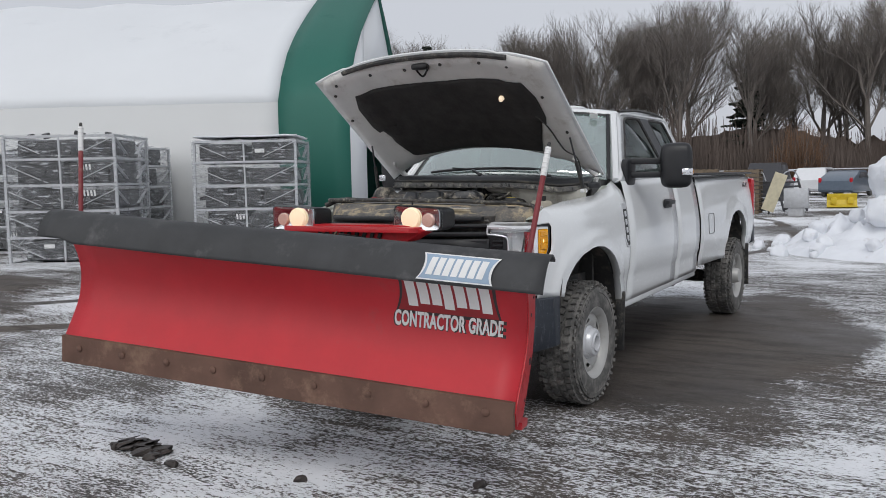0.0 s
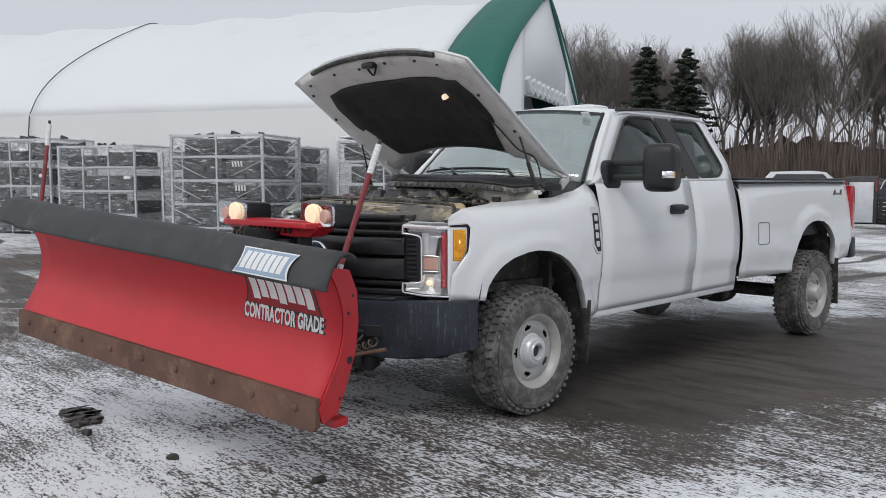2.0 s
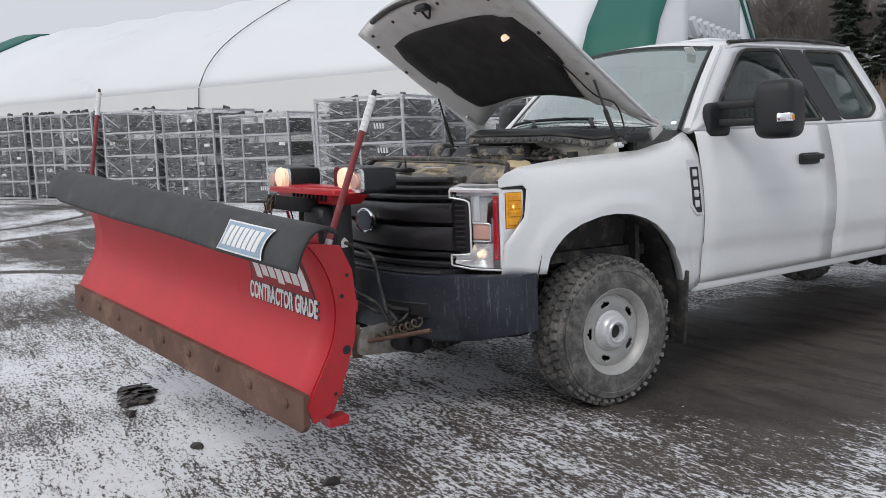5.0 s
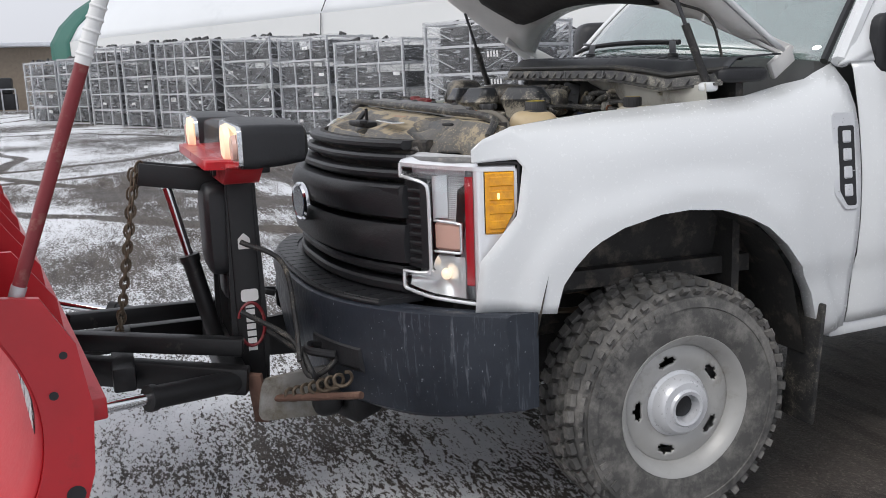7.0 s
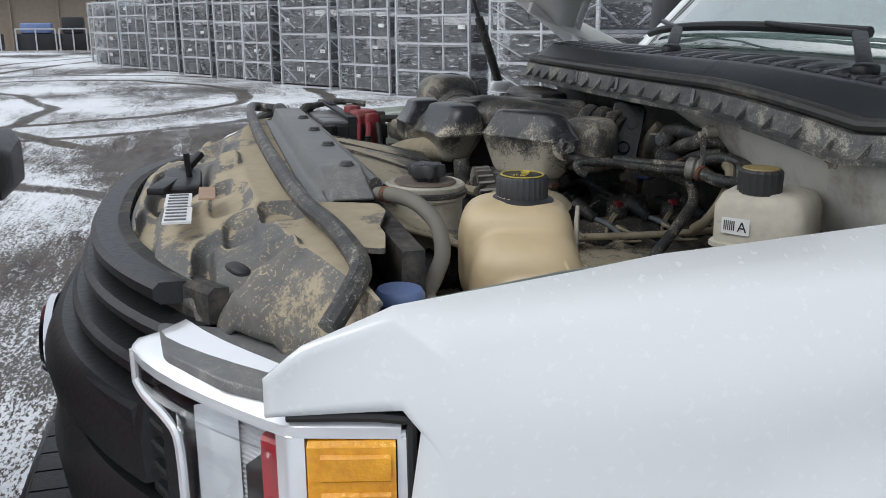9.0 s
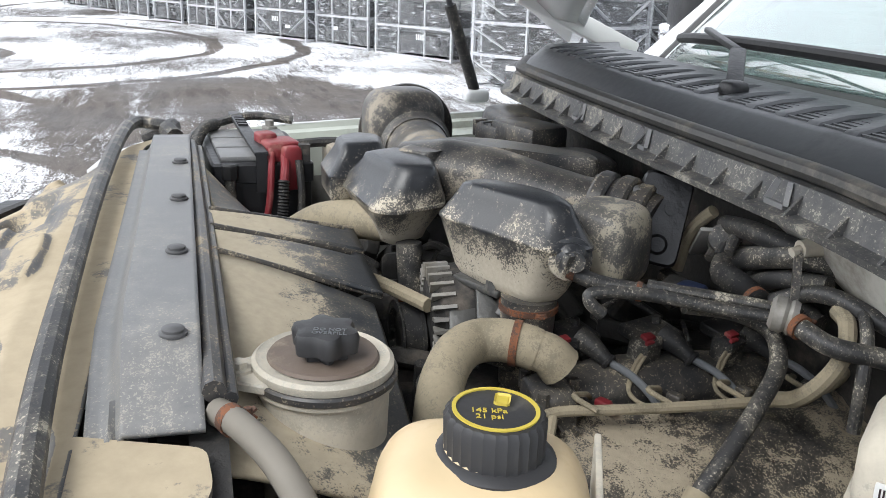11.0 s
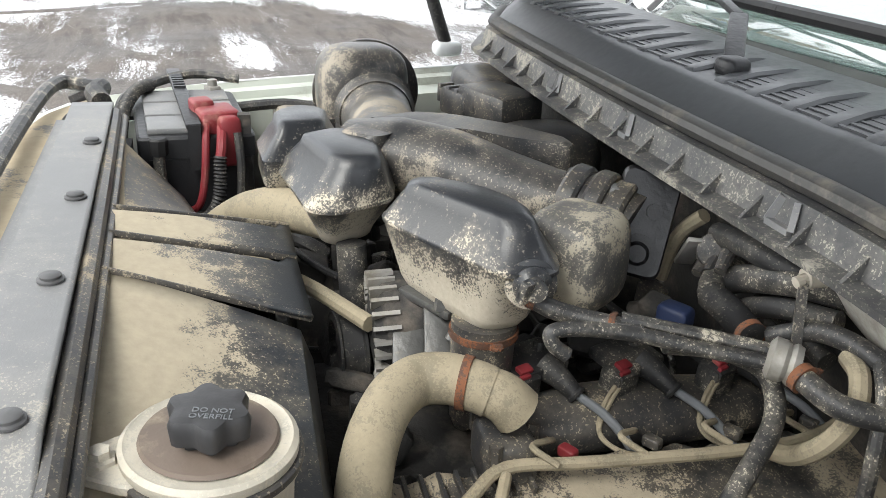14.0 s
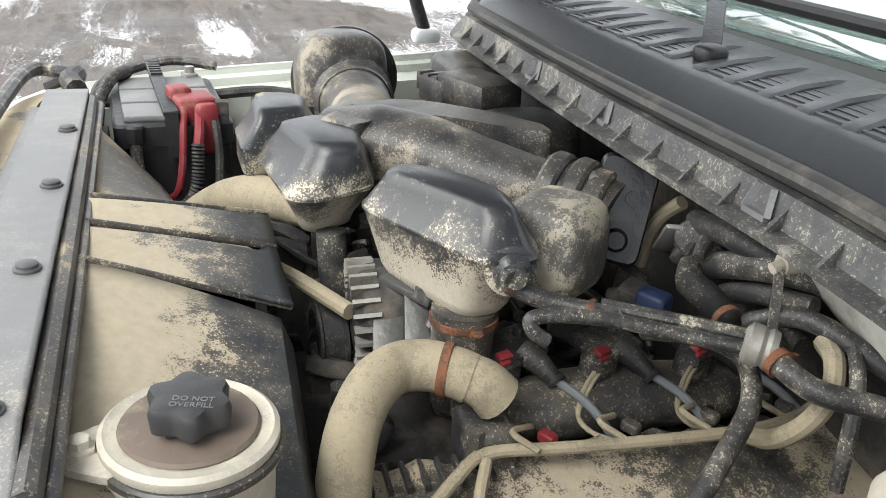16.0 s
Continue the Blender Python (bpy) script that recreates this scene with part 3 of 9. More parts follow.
for s0, s1 in ((-0.05, 1.5), (T_L - 1.5, T_L + 0.05)):
    tent_strip("end_band", s0, s1, 0, 9, M_green, "green fabric end band", lift=0.04)
# near gable with a part-open doorway
DOOR = [(2.6, 0.0), (2.6, 3.35), (3.0, 4.1), (7.4, 4.1), (7.9, 3.6), (7.9, 0.0)]
for s, name in ((0.02, "gable_wall"), (T_L, "gable_wall")):
    b = nb()
    low = [p for p in ARCH]
    cut = DOOR if s < 1 else []
    outline = low[:]
    if cut:
        # left cheek, lintel and right cheek around the doorway
        for poly in ([(0, 0), (0, 3.2), (0.35, 3.75), (1.0, 4.35), (2.0, 4.98), (2.6, 5.3), (2.6, 0)],
                     [(2.6, 3.6), (2.6, 5.3), (3.2, 5.6), (4.3, 6.1), (5.4, 6.45), (6.5, 6.1), (7.6, 5.6), (7.9, 5.45), (7.9, 3.6), (7.4, 3.75)],
                     [(7.9, 0), (7.9, 5.45), (8.8, 4.98), (9.8, 4.35), (10.45, 3.75), (10.8, 3.2), (10.8, 0)]):
            vs = [b.verts.new(tent_at(s, w, z)) for w, z in poly]
            b.faces.new(vs)
    else:
        b.faces.new([b.verts.new(tent_at(s, w, z)) for w, z in outline])
    bmesh.ops.triangulate(b, faces=b.faces)
    thicken(part(name, b, M_tent, building, "white fabric gable", 60), 0.03)
b = nb()
for i in range(9):
    w = 2.7 + i * 0.58
    tube(b, [tent_at(-0.06, w, 4.02), tent_at(-0.10, w + 0.25, 3.72), tent_at(-0.06, w + 0.5, 3.78)], 0.10, 6, 4)
pieces("curtain_fold", b, M_tent, building, "gathered white door curtain")
b = nb()
cyl(b, tent_at(-0.02, 5.4, 6.5), tent_at(-0.02, 10.8, 3.3), 0.06)
cyl(b, tent_at(-0.02, 10.8, 3.3), tent_at(-0.02, 10.8, 0), 0.06)
part("gable_pipe", b, M_green, building, "dark edge trim pipe")
b = nb()
tube(b, [tent_at(12.6, w, z) - T_W * 0.06 + Vector((0, 0, 0.05)) for w, z in ARCH[1:9]] , 0.013, 6, 4)
tube(b, [tent_at(12.6, 0, 3.2) - T_W * 0.08, tent_at(12.65, 0, 2.2) - T_W * 0.1, tent_at(12.6, 0, 0.3) - T_W * 0.08], 0.015, 6, 4)
part("tie_strap", b, M_asphaltdark, building, "dark loose tie strap over the roof")

# ---- pickup truck: nose towards -y, driver's side +x, origin under the front axle ----
truck = thing("pickup_truck", "white extended-cab pickup with its hood raised", "truck")
WB, TYRE_R = 4.17, 0.405
# fender white toned down to curb its glare under the sky, plus grime patches
M_flange = surface("toned_down_grimy_paint", (0.47, 0.50, 0.45), 0.45, vary=0.08, bump=0.05, dirt=(0.28, 0.26, 0.21), dirt_amount=0.35, dirt_scale=8.0)
M_silver = surface("satin_silver", (0.66, 0.67, 0.69), 0.3, 0.25, vary=0.05, bump=0.0)


def lerp_table(tab, z):
    if z <= tab[0][0]:
        return tab[0][1]
    for (a, x), (b, y) in zip(tab, tab[1:]):
        if z <= b:
            return x + (y - x) * (z - a) / (b - a)
    return tab[-1][1]


SIDE = [(0.5, 0.93), (0.62, 0.962), (0.79, 0.975), (0.81, 0.988), (0.95, 0.998), (1.1, 0.993), (1.25, 0.972), (1.35, 0.952), (1.45, 0.928), (1.55, 0.895)]
FTOP = [(-0.62, 1.232), (-0.595, 1.252), (-0.56, 1.280), (-0.47, 1.312), (-0.30, 1.332), (-0.10, 1.345), (0.10, 1.354), (0.36, 1.366), (0.52, 1.384), (0.64, 1.425), (0.72, 1.462), (0.80, 1.470)]


def side_x(y, z):
    x = lerp_table(SIDE, z)
    if y < -0.05:
        x -= 0.085 * ((-0.05 - y) / 0.45) ** 1.5
    return x


def fender_x(y, z):
    x, top = side_x(y, max(z, 0.815) if y < 0 else z), lerp_table(FTOP, y)
    k = (z - (top - 0.13)) / 0.13
    return x - (x - 0.862) * max(0.0, k) ** 2.2


def flare(d):
    return 0.018 * (1.0 if d < 0.085 else max(0.0, 1 - (d - 0.085) / 0.03))


def dense(pairs, n=3):
    out = []
    for (a, b), (c, d) in zip(pairs, pairs[1:]):
        for i in range(n):
            t = i / n
            out.append(((a[0] + (c[0] - a[0]) * t, a[1] + (c[1] - a[1]) * t), (b[0] + (d[0] - b[0]) * t, b[1] + (d[1] - b[1]) * t)))
    return out + [pairs[-1]]


def arch_panel(pairs, fx, sx, nv=9):
    b = nb()
    pr = dense(pairs)
    def f(u, v):
        lip, out = pr[round(u * (len(pr) - 1))]
        v2 = v ** 1.3
        y, z = lip[0] + (out[0] - lip[0]) * v2, lip[1] + (out[1] - lip[1]) * v2
        d = math.hypot(y - lip[0], z - lip[1])
        x = fx(y, z) + flare(d)
        return Vector((sx * x, y, z))
    vs = sheet(b, f, len(pr) - 1, nv)
    # turned-in lip
    inner = [b.verts.new((v[0].co.x - sx * 0.05, v[0].co.y, v[0].co.z)) for v in vs]
    for i in range(len(vs) - 1):
        b.faces.new((vs[i][0], inner[i], inner[i + 1], vs[i + 1][0]))
    return b


FENDER = [((-0.375, 0.765), (-0.60, 0.775)), ((-0.355, 0.85), (-0.585, 0.93)), ((-0.320, 0.905), (-0.48, 1.06)), ((-0.280, 0.95), (-0.455, 1.20)),
          ((-0.245, 0.975), (-0.47, 1.220)), ((-0.175, 1.01), (-0.47, 1.255)), ((-0.055, 1.04), (-0.47, 1.312)),
          ((0.045, 1.046), (-0.19, 1.340)), ((0.165, 1.035), (0.1, 1.354)), ((0.265, 1.005), (0.36, 1.366)), ((0.345, 0.965), (0.60, 1.411)),
          ((0.425, 0.90), (0.715, 1.461)), ((0.495, 0.82), (0.735, 1.25)), ((0.555, 0.72), (0.735, 1.0)), ((0.590, 0.62), (0.735, 0.8)), ((0.605, 0.555), (0.735, 0.575))]
BEDSIDE = [((3.685, 0.645), (2.715, 0.655)), ((3.690, 0.74), (2.715, 0.9)), ((3.715, 0.83), (2.715, 1.2)), ((3.755, 0.92), (2.715, 1.487)),
           ((3.825, 1.0), (3.1, 1.487)), ((3.925, 1.065), (3.6, 1.487)), ((4.045, 1.10), (3.95, 1.487)), ((4.165, 1.108), (4.2, 1.487)), ((4.295, 1.095), (4.5, 1.487)),
           ((4.405, 1.055), (4.8, 1.487)), ((4.495, 0.99), (5.0, 1.487)), ((4.565, 0.91), (5.03, 1.3)), ((4.605, 0.82), (5.03, 1.1)), ((4.620, 0.74), (5.03, 0.95)), ((4.625, 0.66), (5.0, 0.72))]

for sx in (1, -1):
    b = arch_panel(FENDER, fender_x, sx)
    # nose of the fender over the lamp, sharing its rear edge with the side
    def nose(u, v):
        y = -0.47 - 0.125 * u
        k = (0.0, 0.1268, 0.2536, 0.3804, 0.5870, 0.7935, 1.0)[round(v * 6)]
        z = (1.220 - 0.006 * u) * (1 - k) + lerp_table(FTOP, y) * k
        return Vector((sx * fender_x(y, z), y, z))
    sheet(b, nose, 10, 6)
    bmesh.ops.remove_doubles(b, verts=b.verts, dist=0.004)
    fen = thicken(part("fender", b, M_white, truck, "white front fender"), 0.004, 0)
    bed = thicken(part("bed_side", arch_panel(BEDSIDE, lambda y, z: side_x(y, z) - (0.05 * max(0, (z - 1.44) / 0.05) ** 2 if z > 1.44 else 0), sx), M_white, truck, "white cargo bed side"), 0.004, 0)
    # inner fender flange along the engine bay
    b = nb()
    YS = [-0.56, -0.47, -0.3, -0.19, 0.0, 0.1, 0.25, 0.36, 0.5, 0.62, 0.72]
    prof = [(0.862, 0.0), (0.856, -0.012), (0.838, -0.016), (0.834, -0.03), (0.785, -0.036), (0.78, -0.10)]
    ringfaces(b, [[Vector((sx * x, y, lerp_table(FTOP, y) + dz)) for x, dz in prof] for y in YS], closed=False, cap=False)
    part("fender_flange", b, M_flange, fen, "pale grimy fender edge, toned down, inside the engine bay")
    # dark inner wheel well
    b = nb()
    ringfaces(b, [[Vector((sx * x, y, z)) for y, z in [(-0.44, 0.7), (-0.40, 0.88), (-0.29, 1.0), (-0.12, 1.06), (0.06, 1.075), (0.25, 1.03), (0.4, 0.92), (0.5, 0.78), (0.57, 0.5)]] for x in (0.955, 0.56)], closed=False, cap=False)
    ringfaces(b, [[Vector((sx * x, y, z)) for y, z in [(3.63, 0.6), (3.66, 0.86), (3.76, 1.02), (3.92, 1.10), (4.12, 1.13), (4.33, 1.10), (4.48, 1.0), (4.57, 0.84), (4.6, 0.62)]] for x in (0.96, 0.6)], closed=False, cap=False)
    pieces("wheel_well_liner", b, M_darkbay, truck)
    b = nb()
    box(b, (sx * 0.56, 0.05, 0.86), (0.02, 1.1, 0.5))
    box(b, (sx * 0.60, 4.12, 0.86), (0.02, 1.0, 0.5))
    pieces("inner_panel", b, M_darkbay, truck)
    # coil spring and shock
    b = nb()
    tube(b, [(sx * 0.62 + 0.07 * math.cos(i * math.pi / 4), 0.0 - 0.12 + 0.07 * math.sin(i * math.pi / 4), 0.62 + i * 0.0085) for i in range(40)], 0.011, 6, 2)
    part("coil_spring", b, M_chain, truck)
    # doors
    b = nb()
    def door(u, v, y0, y1):
        y, z = y0 + (y1 - y0) * u, 0.575 + 0.015 * (y0 + (y1 - y0) * u) + (1.47 - 0.575 + 0.012 * u) * v
        return Vector((sx * (side_x(0.5, z) - 0.012 * max(0, (v - 0.96) / 0.04)), y, z))
    sheet(b, lambda u, v: door(u, v, 0.741, 1.965), 8, 22)
    dr = thicken(part("door", b, M_white, truck, "white front door"), 0.004, 0)
    b = nb()
    sheet(b, lambda u, v: door(u, v, 1.9665, 2.655), 5, 22)
    thicken(part("rear_door", b, M_white, truck, "white rear access door"), 0.004, 0)
    # door handle
    b = nb()
    lump(b, (sx * 0.986, 1.70, 1.265), (0.012, 0.095, 0.036), e=0.3)
    part("handle_cup", b, M_blackp, dr)
    b = nb()
    lump(b, (sx * 1.006, 1.71, 1.275), (0.016, 0.10, 0.018), e=0.35)
    part("handle", b, M_blackp, dr, "black door handle")
    # rocker sill and mud flaps
    b = nb()
    box(b, (sx * 0.925, 1.68, 0.585), (0.05, 2.0, 0.07), (0.85, 0, 0), 0.015)
    part("rocker_sill", b, M_white, truck)
    b = nb()
    box(b, (sx * 0.935, 0.585, 0.47), (0.14, 0.018, 0.42), (-4, 0, 0), 0.005)
    part("mud_flap", b, M_rubber, truck, "black rubber mud flap")
    b = nb()
    box(b, (sx * 0.90, 4.66, 0.49), (0.24, 0.018, 0.46), (3, 0, 0), 0.005)
    part("mud_flap", b, M_rubber, truck, "black rubber mud flap")
    # fender badge
    b = nb()
    mb = Matrix.Translation((sx * 0.975, 0.665, 1.15)) @ Euler((radians(90), 0, radians(90 if sx > 0 else -90))).to_matrix().to_4x4()
    prism(b, rpoly([(-0.045, 0.155), (0.052, 0.155), (0.052, -0.165), (0.0, -0.165), (-0.045, -0.11)], 0.012), mb, -0.02, 0.012, 0.004)
    bd = part("fender_badge", b, M_silver, truck, "chrome-edged fender badge")
    bd.matrix_local = Matrix.Translation((sx * 0.975, 0, 1.15)) @ Euler((0, radians(-7 * sx), 0)).to_matrix().to_4x4() @ Matrix.Translation((-sx * 0.975, 0, -1.15))
    b = nb()
    prism(b, rpoly([(-0.022, 0.11), (0.045, 0.11), (0.045, -0.15), (0.008, -0.15), (-0.022, -0.10)], 0.01), mb, 0.010, 0.0135)
    part("badge_field", b, M_blackp, bd)
    b = nb()
    for k in range(4):
        box(b, (sx * 0.990, 0.677, 1.225 - k * 0.058), (0.006, 0.034, 0.04), (0, 0, 0), 0.004, 1)
        box(b, (sx * 0.990, 0.677, 1.225 - k * 0.058), (0.008, 0.012, 0.02))
    pieces("badge_mark", b, M_silver, bd)
    # cab side frame with window openings
    gx = lambda z: 0.925 - (z - 1.47) * 0.40
    def flat(pts, off=0.0):
        return [Vector((sx * (gx(z) + off), y, z)) for y, z in pts]
    outer = rpoly([(0.70, 1.46), (0.745, 1.465), (2.66, 1.485), (2.665, 1.62), (2.50, 1.99), (2.40, 2.02), (1.38, 2.012), (1.18, 1.965)], 0.05, 3)
    w1 = rpoly([(0.885, 1.495), (1.94, 1.505), (1.72, 1.955), (1.42, 1.952), (1.34, 1.93)], 0.04, 3)
    w2 = rpoly([(2.14, 1.505), (2.46, 1.515), (2.56, 1.58), (2.38, 1.955), (1.96, 1.955)], 0.05, 3)
    def holed(loops, off=0.0):
        b = nb()
        es = []
        for lp in loops:
            vs = [b.verts.new(p) for p in flat(lp, off)]
            es += [b.edges.new((vs[i], vs[(i + 1) % len(vs)])) for i in range(len(vs))]
        bmesh.ops.triangle_fill(b, use_beauty=True, edges=es)
        return b
    cs = thicken(part("cab_side", holed([outer, w1, w2]), M_white, truck, "white cab side frame"), 0.035, -1 if sx > 0 else 1)
    # black pillar between the windows and window seals
    b = nb()
    pil = [(1.955, 1.497), (2.128, 1.497), (1.945, 1.962), (1.735, 1.962)]
    prism(b, [(0, 0)] * 0 or [(p[0], p[1]) for p in pil], Matrix(((0, -0.4 * sx, sx, sx * (0.925 + 0.4 * 1.47)), (1, 0, 0, 0), (0, 1, 0, 0), (0, 0, 0, 1))), -0.01, 0.006)
    part("pillar_trim", b, M_blackp, cs, "black pillar trim")
    for nm, lp in (("side_window", w1), ("rear_side_window", w2)):
        b = nb()
        b.faces.new([b.verts.new(p) for p in flat(lp, -0.022)])
        bmesh.ops.triangulate(b, faces=b.faces)
        wn_ = thicken(part(nm, b, M_glass, truck, "dark tinted side window"), 0.004, 0)
        wn_.visible_shadow = False
        b = nb()
        loop = flat(lp, -0.004)
        tube(b, loop + [loop[0]], 0.012, 6, 1)
        part("window_seal", b, M_rubber, wn_)
    # tall tow mirror
    b = nb()
    lump(b, (sx * 1.225, 1.09, 1.565), (0.115, 0.13, 0.165), (0, 0, sx * 18), 0.42, 20, 12)
    mir = part("wing_mirror", b, M_blackp, truck, "tall black tow mirror")
    b = nb()
    for z in (1.50, 1.60):
        span(b, (sx * 0.91, 0.93, z), (sx * 1.15, 1.03, z), 0.05, 0.045, 0.01)
    lump(b, (sx * 0.915, 0.935, 1.52), (0.03, 0.10, 0.10), e=0.4)
    pieces("mirror_arm", b, M_blackp, mir)
    b = nb()
    lump(b, (sx * 1.305, 1.045, 1.515), (0.045, 0.075, 0.021), (0, 0, sx * 30), e=0.3)
    part("mirror_marker", b, M_orange, mir, "amber marker with chrome edge")
    b = nb()
    lump(b, (sx * 1.302, 1.043, 1.515), (0.044, 0.082, 0.028), (0, 0, sx * 30), e=0.3)
    part("marker_bezel", b, M_chrome, mir)
    # tail lamp
    b = nb()
    lump(b, (sx * 0.955, 5.035, 1.20), (0.045, 0.05, 0.235), e=0.3)
    part("tail_lamp", b, M_redlens, truck, "red tail lamp")
    # fuel door / bed mark outline on the bed side
    if sx > 0:
        b = nb()
        loop = [Vector((side_x(3, z) + 0.003, y, z)) for y, z in rpoly([(2.99, 0.93), (3.19, 0.93), (3.19, 1.12), (2.99, 1.12)], 0.03)]
        tube(b, loop + [loop[0]], 0.004, 4, 1)
        part("fuel_door_gap", b, M_greyp, bed)
        words("four_wheel_mark", "4x4", 0.13, Matrix.Translation((0.952, 4.73, 1.345)) @ Euler((radians(90), 0, radians(90))).to_matrix().to_4x4() @ Matrix.Diagonal((1.15, 1, 1, 1)), M_blackdecal, bed, 0.004, 1.0, 0.15)

# roof
b = nb()
def roof_pt(u, v):
    x = -0.735 + 1.47 * u
    k = (x / 0.735) ** 2
    yf = 1.06 + 0.16 * k
    y = yf + (2.52 - yf) * v
    z = 2.045 - 0.055 * k ** 1.6 - 0.03 * max(0, (v - 0.85) / 0.15) ** 2 - 0.035 * max(0, (0.12 - v) / 0.12) ** 2
    return Vector((x, y, z))
sheet(b, roof_pt, 20, 16)
thicken(part("roof", b, M_white, truck, "white cab roof"), 0.02, -1)
b = nb()
for sx in (1, -1):
    tube(b, [(sx * 0.728, 1.25, 1.995), (sx * 0.722, 1.7, 2.022), (sx * 0.715, 2.2, 2.02), (sx * 0.705, 2.46, 2.0)], 0.012, 6)
pieces("roof_rail_seam", b, M_rubber, truck)
# cab back
b = nb()
sheet(b, lambda u, v: Vector(((-0.92 + 1.84 * u) * (1 - 0.22 * max(0, v - 0.45) / 0.55), 2.66 - 0.17 * max(0, v - 0.4) / 0.6, 0.62 + 1.38 * v)), 8, 8)
thicken(part("cab_back", b, M_white, truck, "white cab rear wall"), 0.01, 0)
# windscreen
WS = lambda u, v: (lambda x, k: Vector((x, (0.445 + 0.27 * k) * (1 - v) + (1.04 + 0.15 * k) * v, (1.523 - 0.06 * k) * (1 - v) + (2.012 - 0.05 * k) * v + 0.028 * math.sin(math.pi * v))))((-1 + 2 * u) * (0.885 * (1 - v) + 0.695 * v), (2 * u - 1) ** 2)
b = nb()
sheet(b, WS, 20, 10)
wsn = thicken(part("windscreen", b, M_screen, truck, "pale green windscreen"), 0.005, 0)
wsn.visible_shadow = False
b = nb()
for u in (0.0, 1.0):
    tube(b, [WS(u, v / 6) + Vector((0.012 * (1 if u else -1), 0.0, 0.0)) for v in range(7)], 0.028, 8, 2)
pieces("a_pillar", b, M_white, truck, "white windscreen pillar")
b = nb()
tube(b, [WS(i / 10, 1.0) + Vector((0, 0.0, -0.006)) for i in range(11)], 0.014, 6, 2)
for u in (0.02, 0.98):
    tube(b, [WS(u, v / 6) for v in range(7)], 0.014, 6, 2)
part("windscreen_band", b, M_blackp, truck)
b = nb()
box(b, (0.60, 1.06, 1.955), (0.06, 0.004, 0.05), (50, 0, 12))
part("windscreen_sticker", b, M_whiteletter, truck, "small pale sticker")
# rooftop beacon
b = nb()
lump(b, (-0.05, 1.75, 2.065), (0.30, 0.14, 0.035), e=0.45)
part("beacon_bar", b, M_white, truck, "low amber-white roof beacon")
# cab interior
b = nb()
box(b, (0, 0.95, 1.36), (1.6, 0.5, 0.28), (0, 0, 0), 0.06)
part("dashboard", b, M_seat, truck)
for sx in (0.42, -0.42):
    b = nb()
    lump(b, (sx, 1.85, 1.45), (0.26, 0.12, 0.32), (-14, 0, 0), 0.45)
    lump(b, (sx, 1.60, 1.10), (0.27, 0.30, 0.12), (0, 0, 0), 0.45)
    st = part("seat", b, M_seat, truck, "grey cloth cab seat")
    b = nb()
    lump(b, (sx, 1.93, 1.83), (0.14, 0.055, 0.10), (-10, 0, 0), 0.45)
    part("headrest", b, M_seat, st)
b = nb()
lathe(b, [(0.185, -0.015), (0.2, 0.0), (0.185, 0.015), (0.17, 0.0), (0.185, -0.015)], pose(0.42, 1.25, 1.42, -60, 0, 0), 24)
part("steering_wheel", b, M_blackp, truck)
b = nb()
box(b, (0, 1.7, 0.66), (1.75, 1.95, 0.12))
box(b, (0, 2.45, 1.1), (1.6, 0.04, 0.8))
part("cab_floor", b, M_seat, truck)
# cargo bed
b = nb()
box(b, (0, 3.88, 0.98), (1.80, 2.32, 0.04))
box(b, (0, 2.73, 1.22), (1.86, 0.03, 0.50))
for sx in (1, -1):
    box(b, (sx * 0.89, 3.88, 1.22), (0.03, 2.3, 0.5))
part("bed_liner", b, M_blackp, truck, "black bed liner")
b = nb()
for sx in (1, -1):
    box(b, (sx * 0.925, 3.86, 1.494), (0.10, 2.32, 0.022), (0, 0, 0), 0.008)
box(b, (0, 2.735, 1.494), (1.80, 0.06, 0.022), (0, 0, 0), 0.008)
pieces("bed_rail_cap", b, M_blackp, truck, "black bed rail cap")
b = nb()
box(b, (0, 5.04, 1.22), (1.80, 0.05, 0.53), (0, 0, 0), 0.015)
part("tailgate", b, M_white, truck, "white tailgate")
b = nb()
box(b, (0, 5.13, 0.80), (1.96, 0.14, 0.22), (0, 0, 0), 0.03)
part("rear_bumper", b, M_bumper, truck, "dark rear bumper")

# chassis
b = nb()
for sx in (1, -1):
    span(b, (sx * 0.42, -0.75, 0.62), (sx * 0.42, 5.0, 0.66), 0.08, 0.18, 0.01)
cyl(b, (-0.75, 0, 0.40), (0.75, 0, 0.40), 0.055)
cyl(b, (-0.75, WB, 0.40), (0.75, WB, 0.40), 0.065)
lump(b, (0.15, 0, 0.40), (0.14, 0.17, 0.15), e=0.8)
lump(b, (0.0, WB, 0.40), (0.18, 0.19, 0.17), e=0.8)
box(b, (0, 1.3, 0.55), (0.5, 1.6, 0.2), (0, 0, 0), 0.05)
cyl(b, (0, 1.9, 0.52), (0, 4.0, 0.46), 0.05)
for x, y, h in ((0.55, 2.9, 0.44), (0.62, 3.1, 0.42), (0.3, 3.3, 0.40)):
    box(b, (x, y, 0.55), (0.10, 0.14, 2 * (0.55 - h)), (8, 12, 0), 0.01)
part("chassis", b, M_darkbay, truck, "dark chassis, axles and driveline")
b = nb()
lathe(b, [(0.10, -0.11), (0.36, -0.12), (0.40, -0.06), (0.40, 0.06), (0.36, 0.12), (0.10, 0.11)], pose(0, 4.75, 0.62), 20)
part("spare_wheel", b, M_tyre, truck)


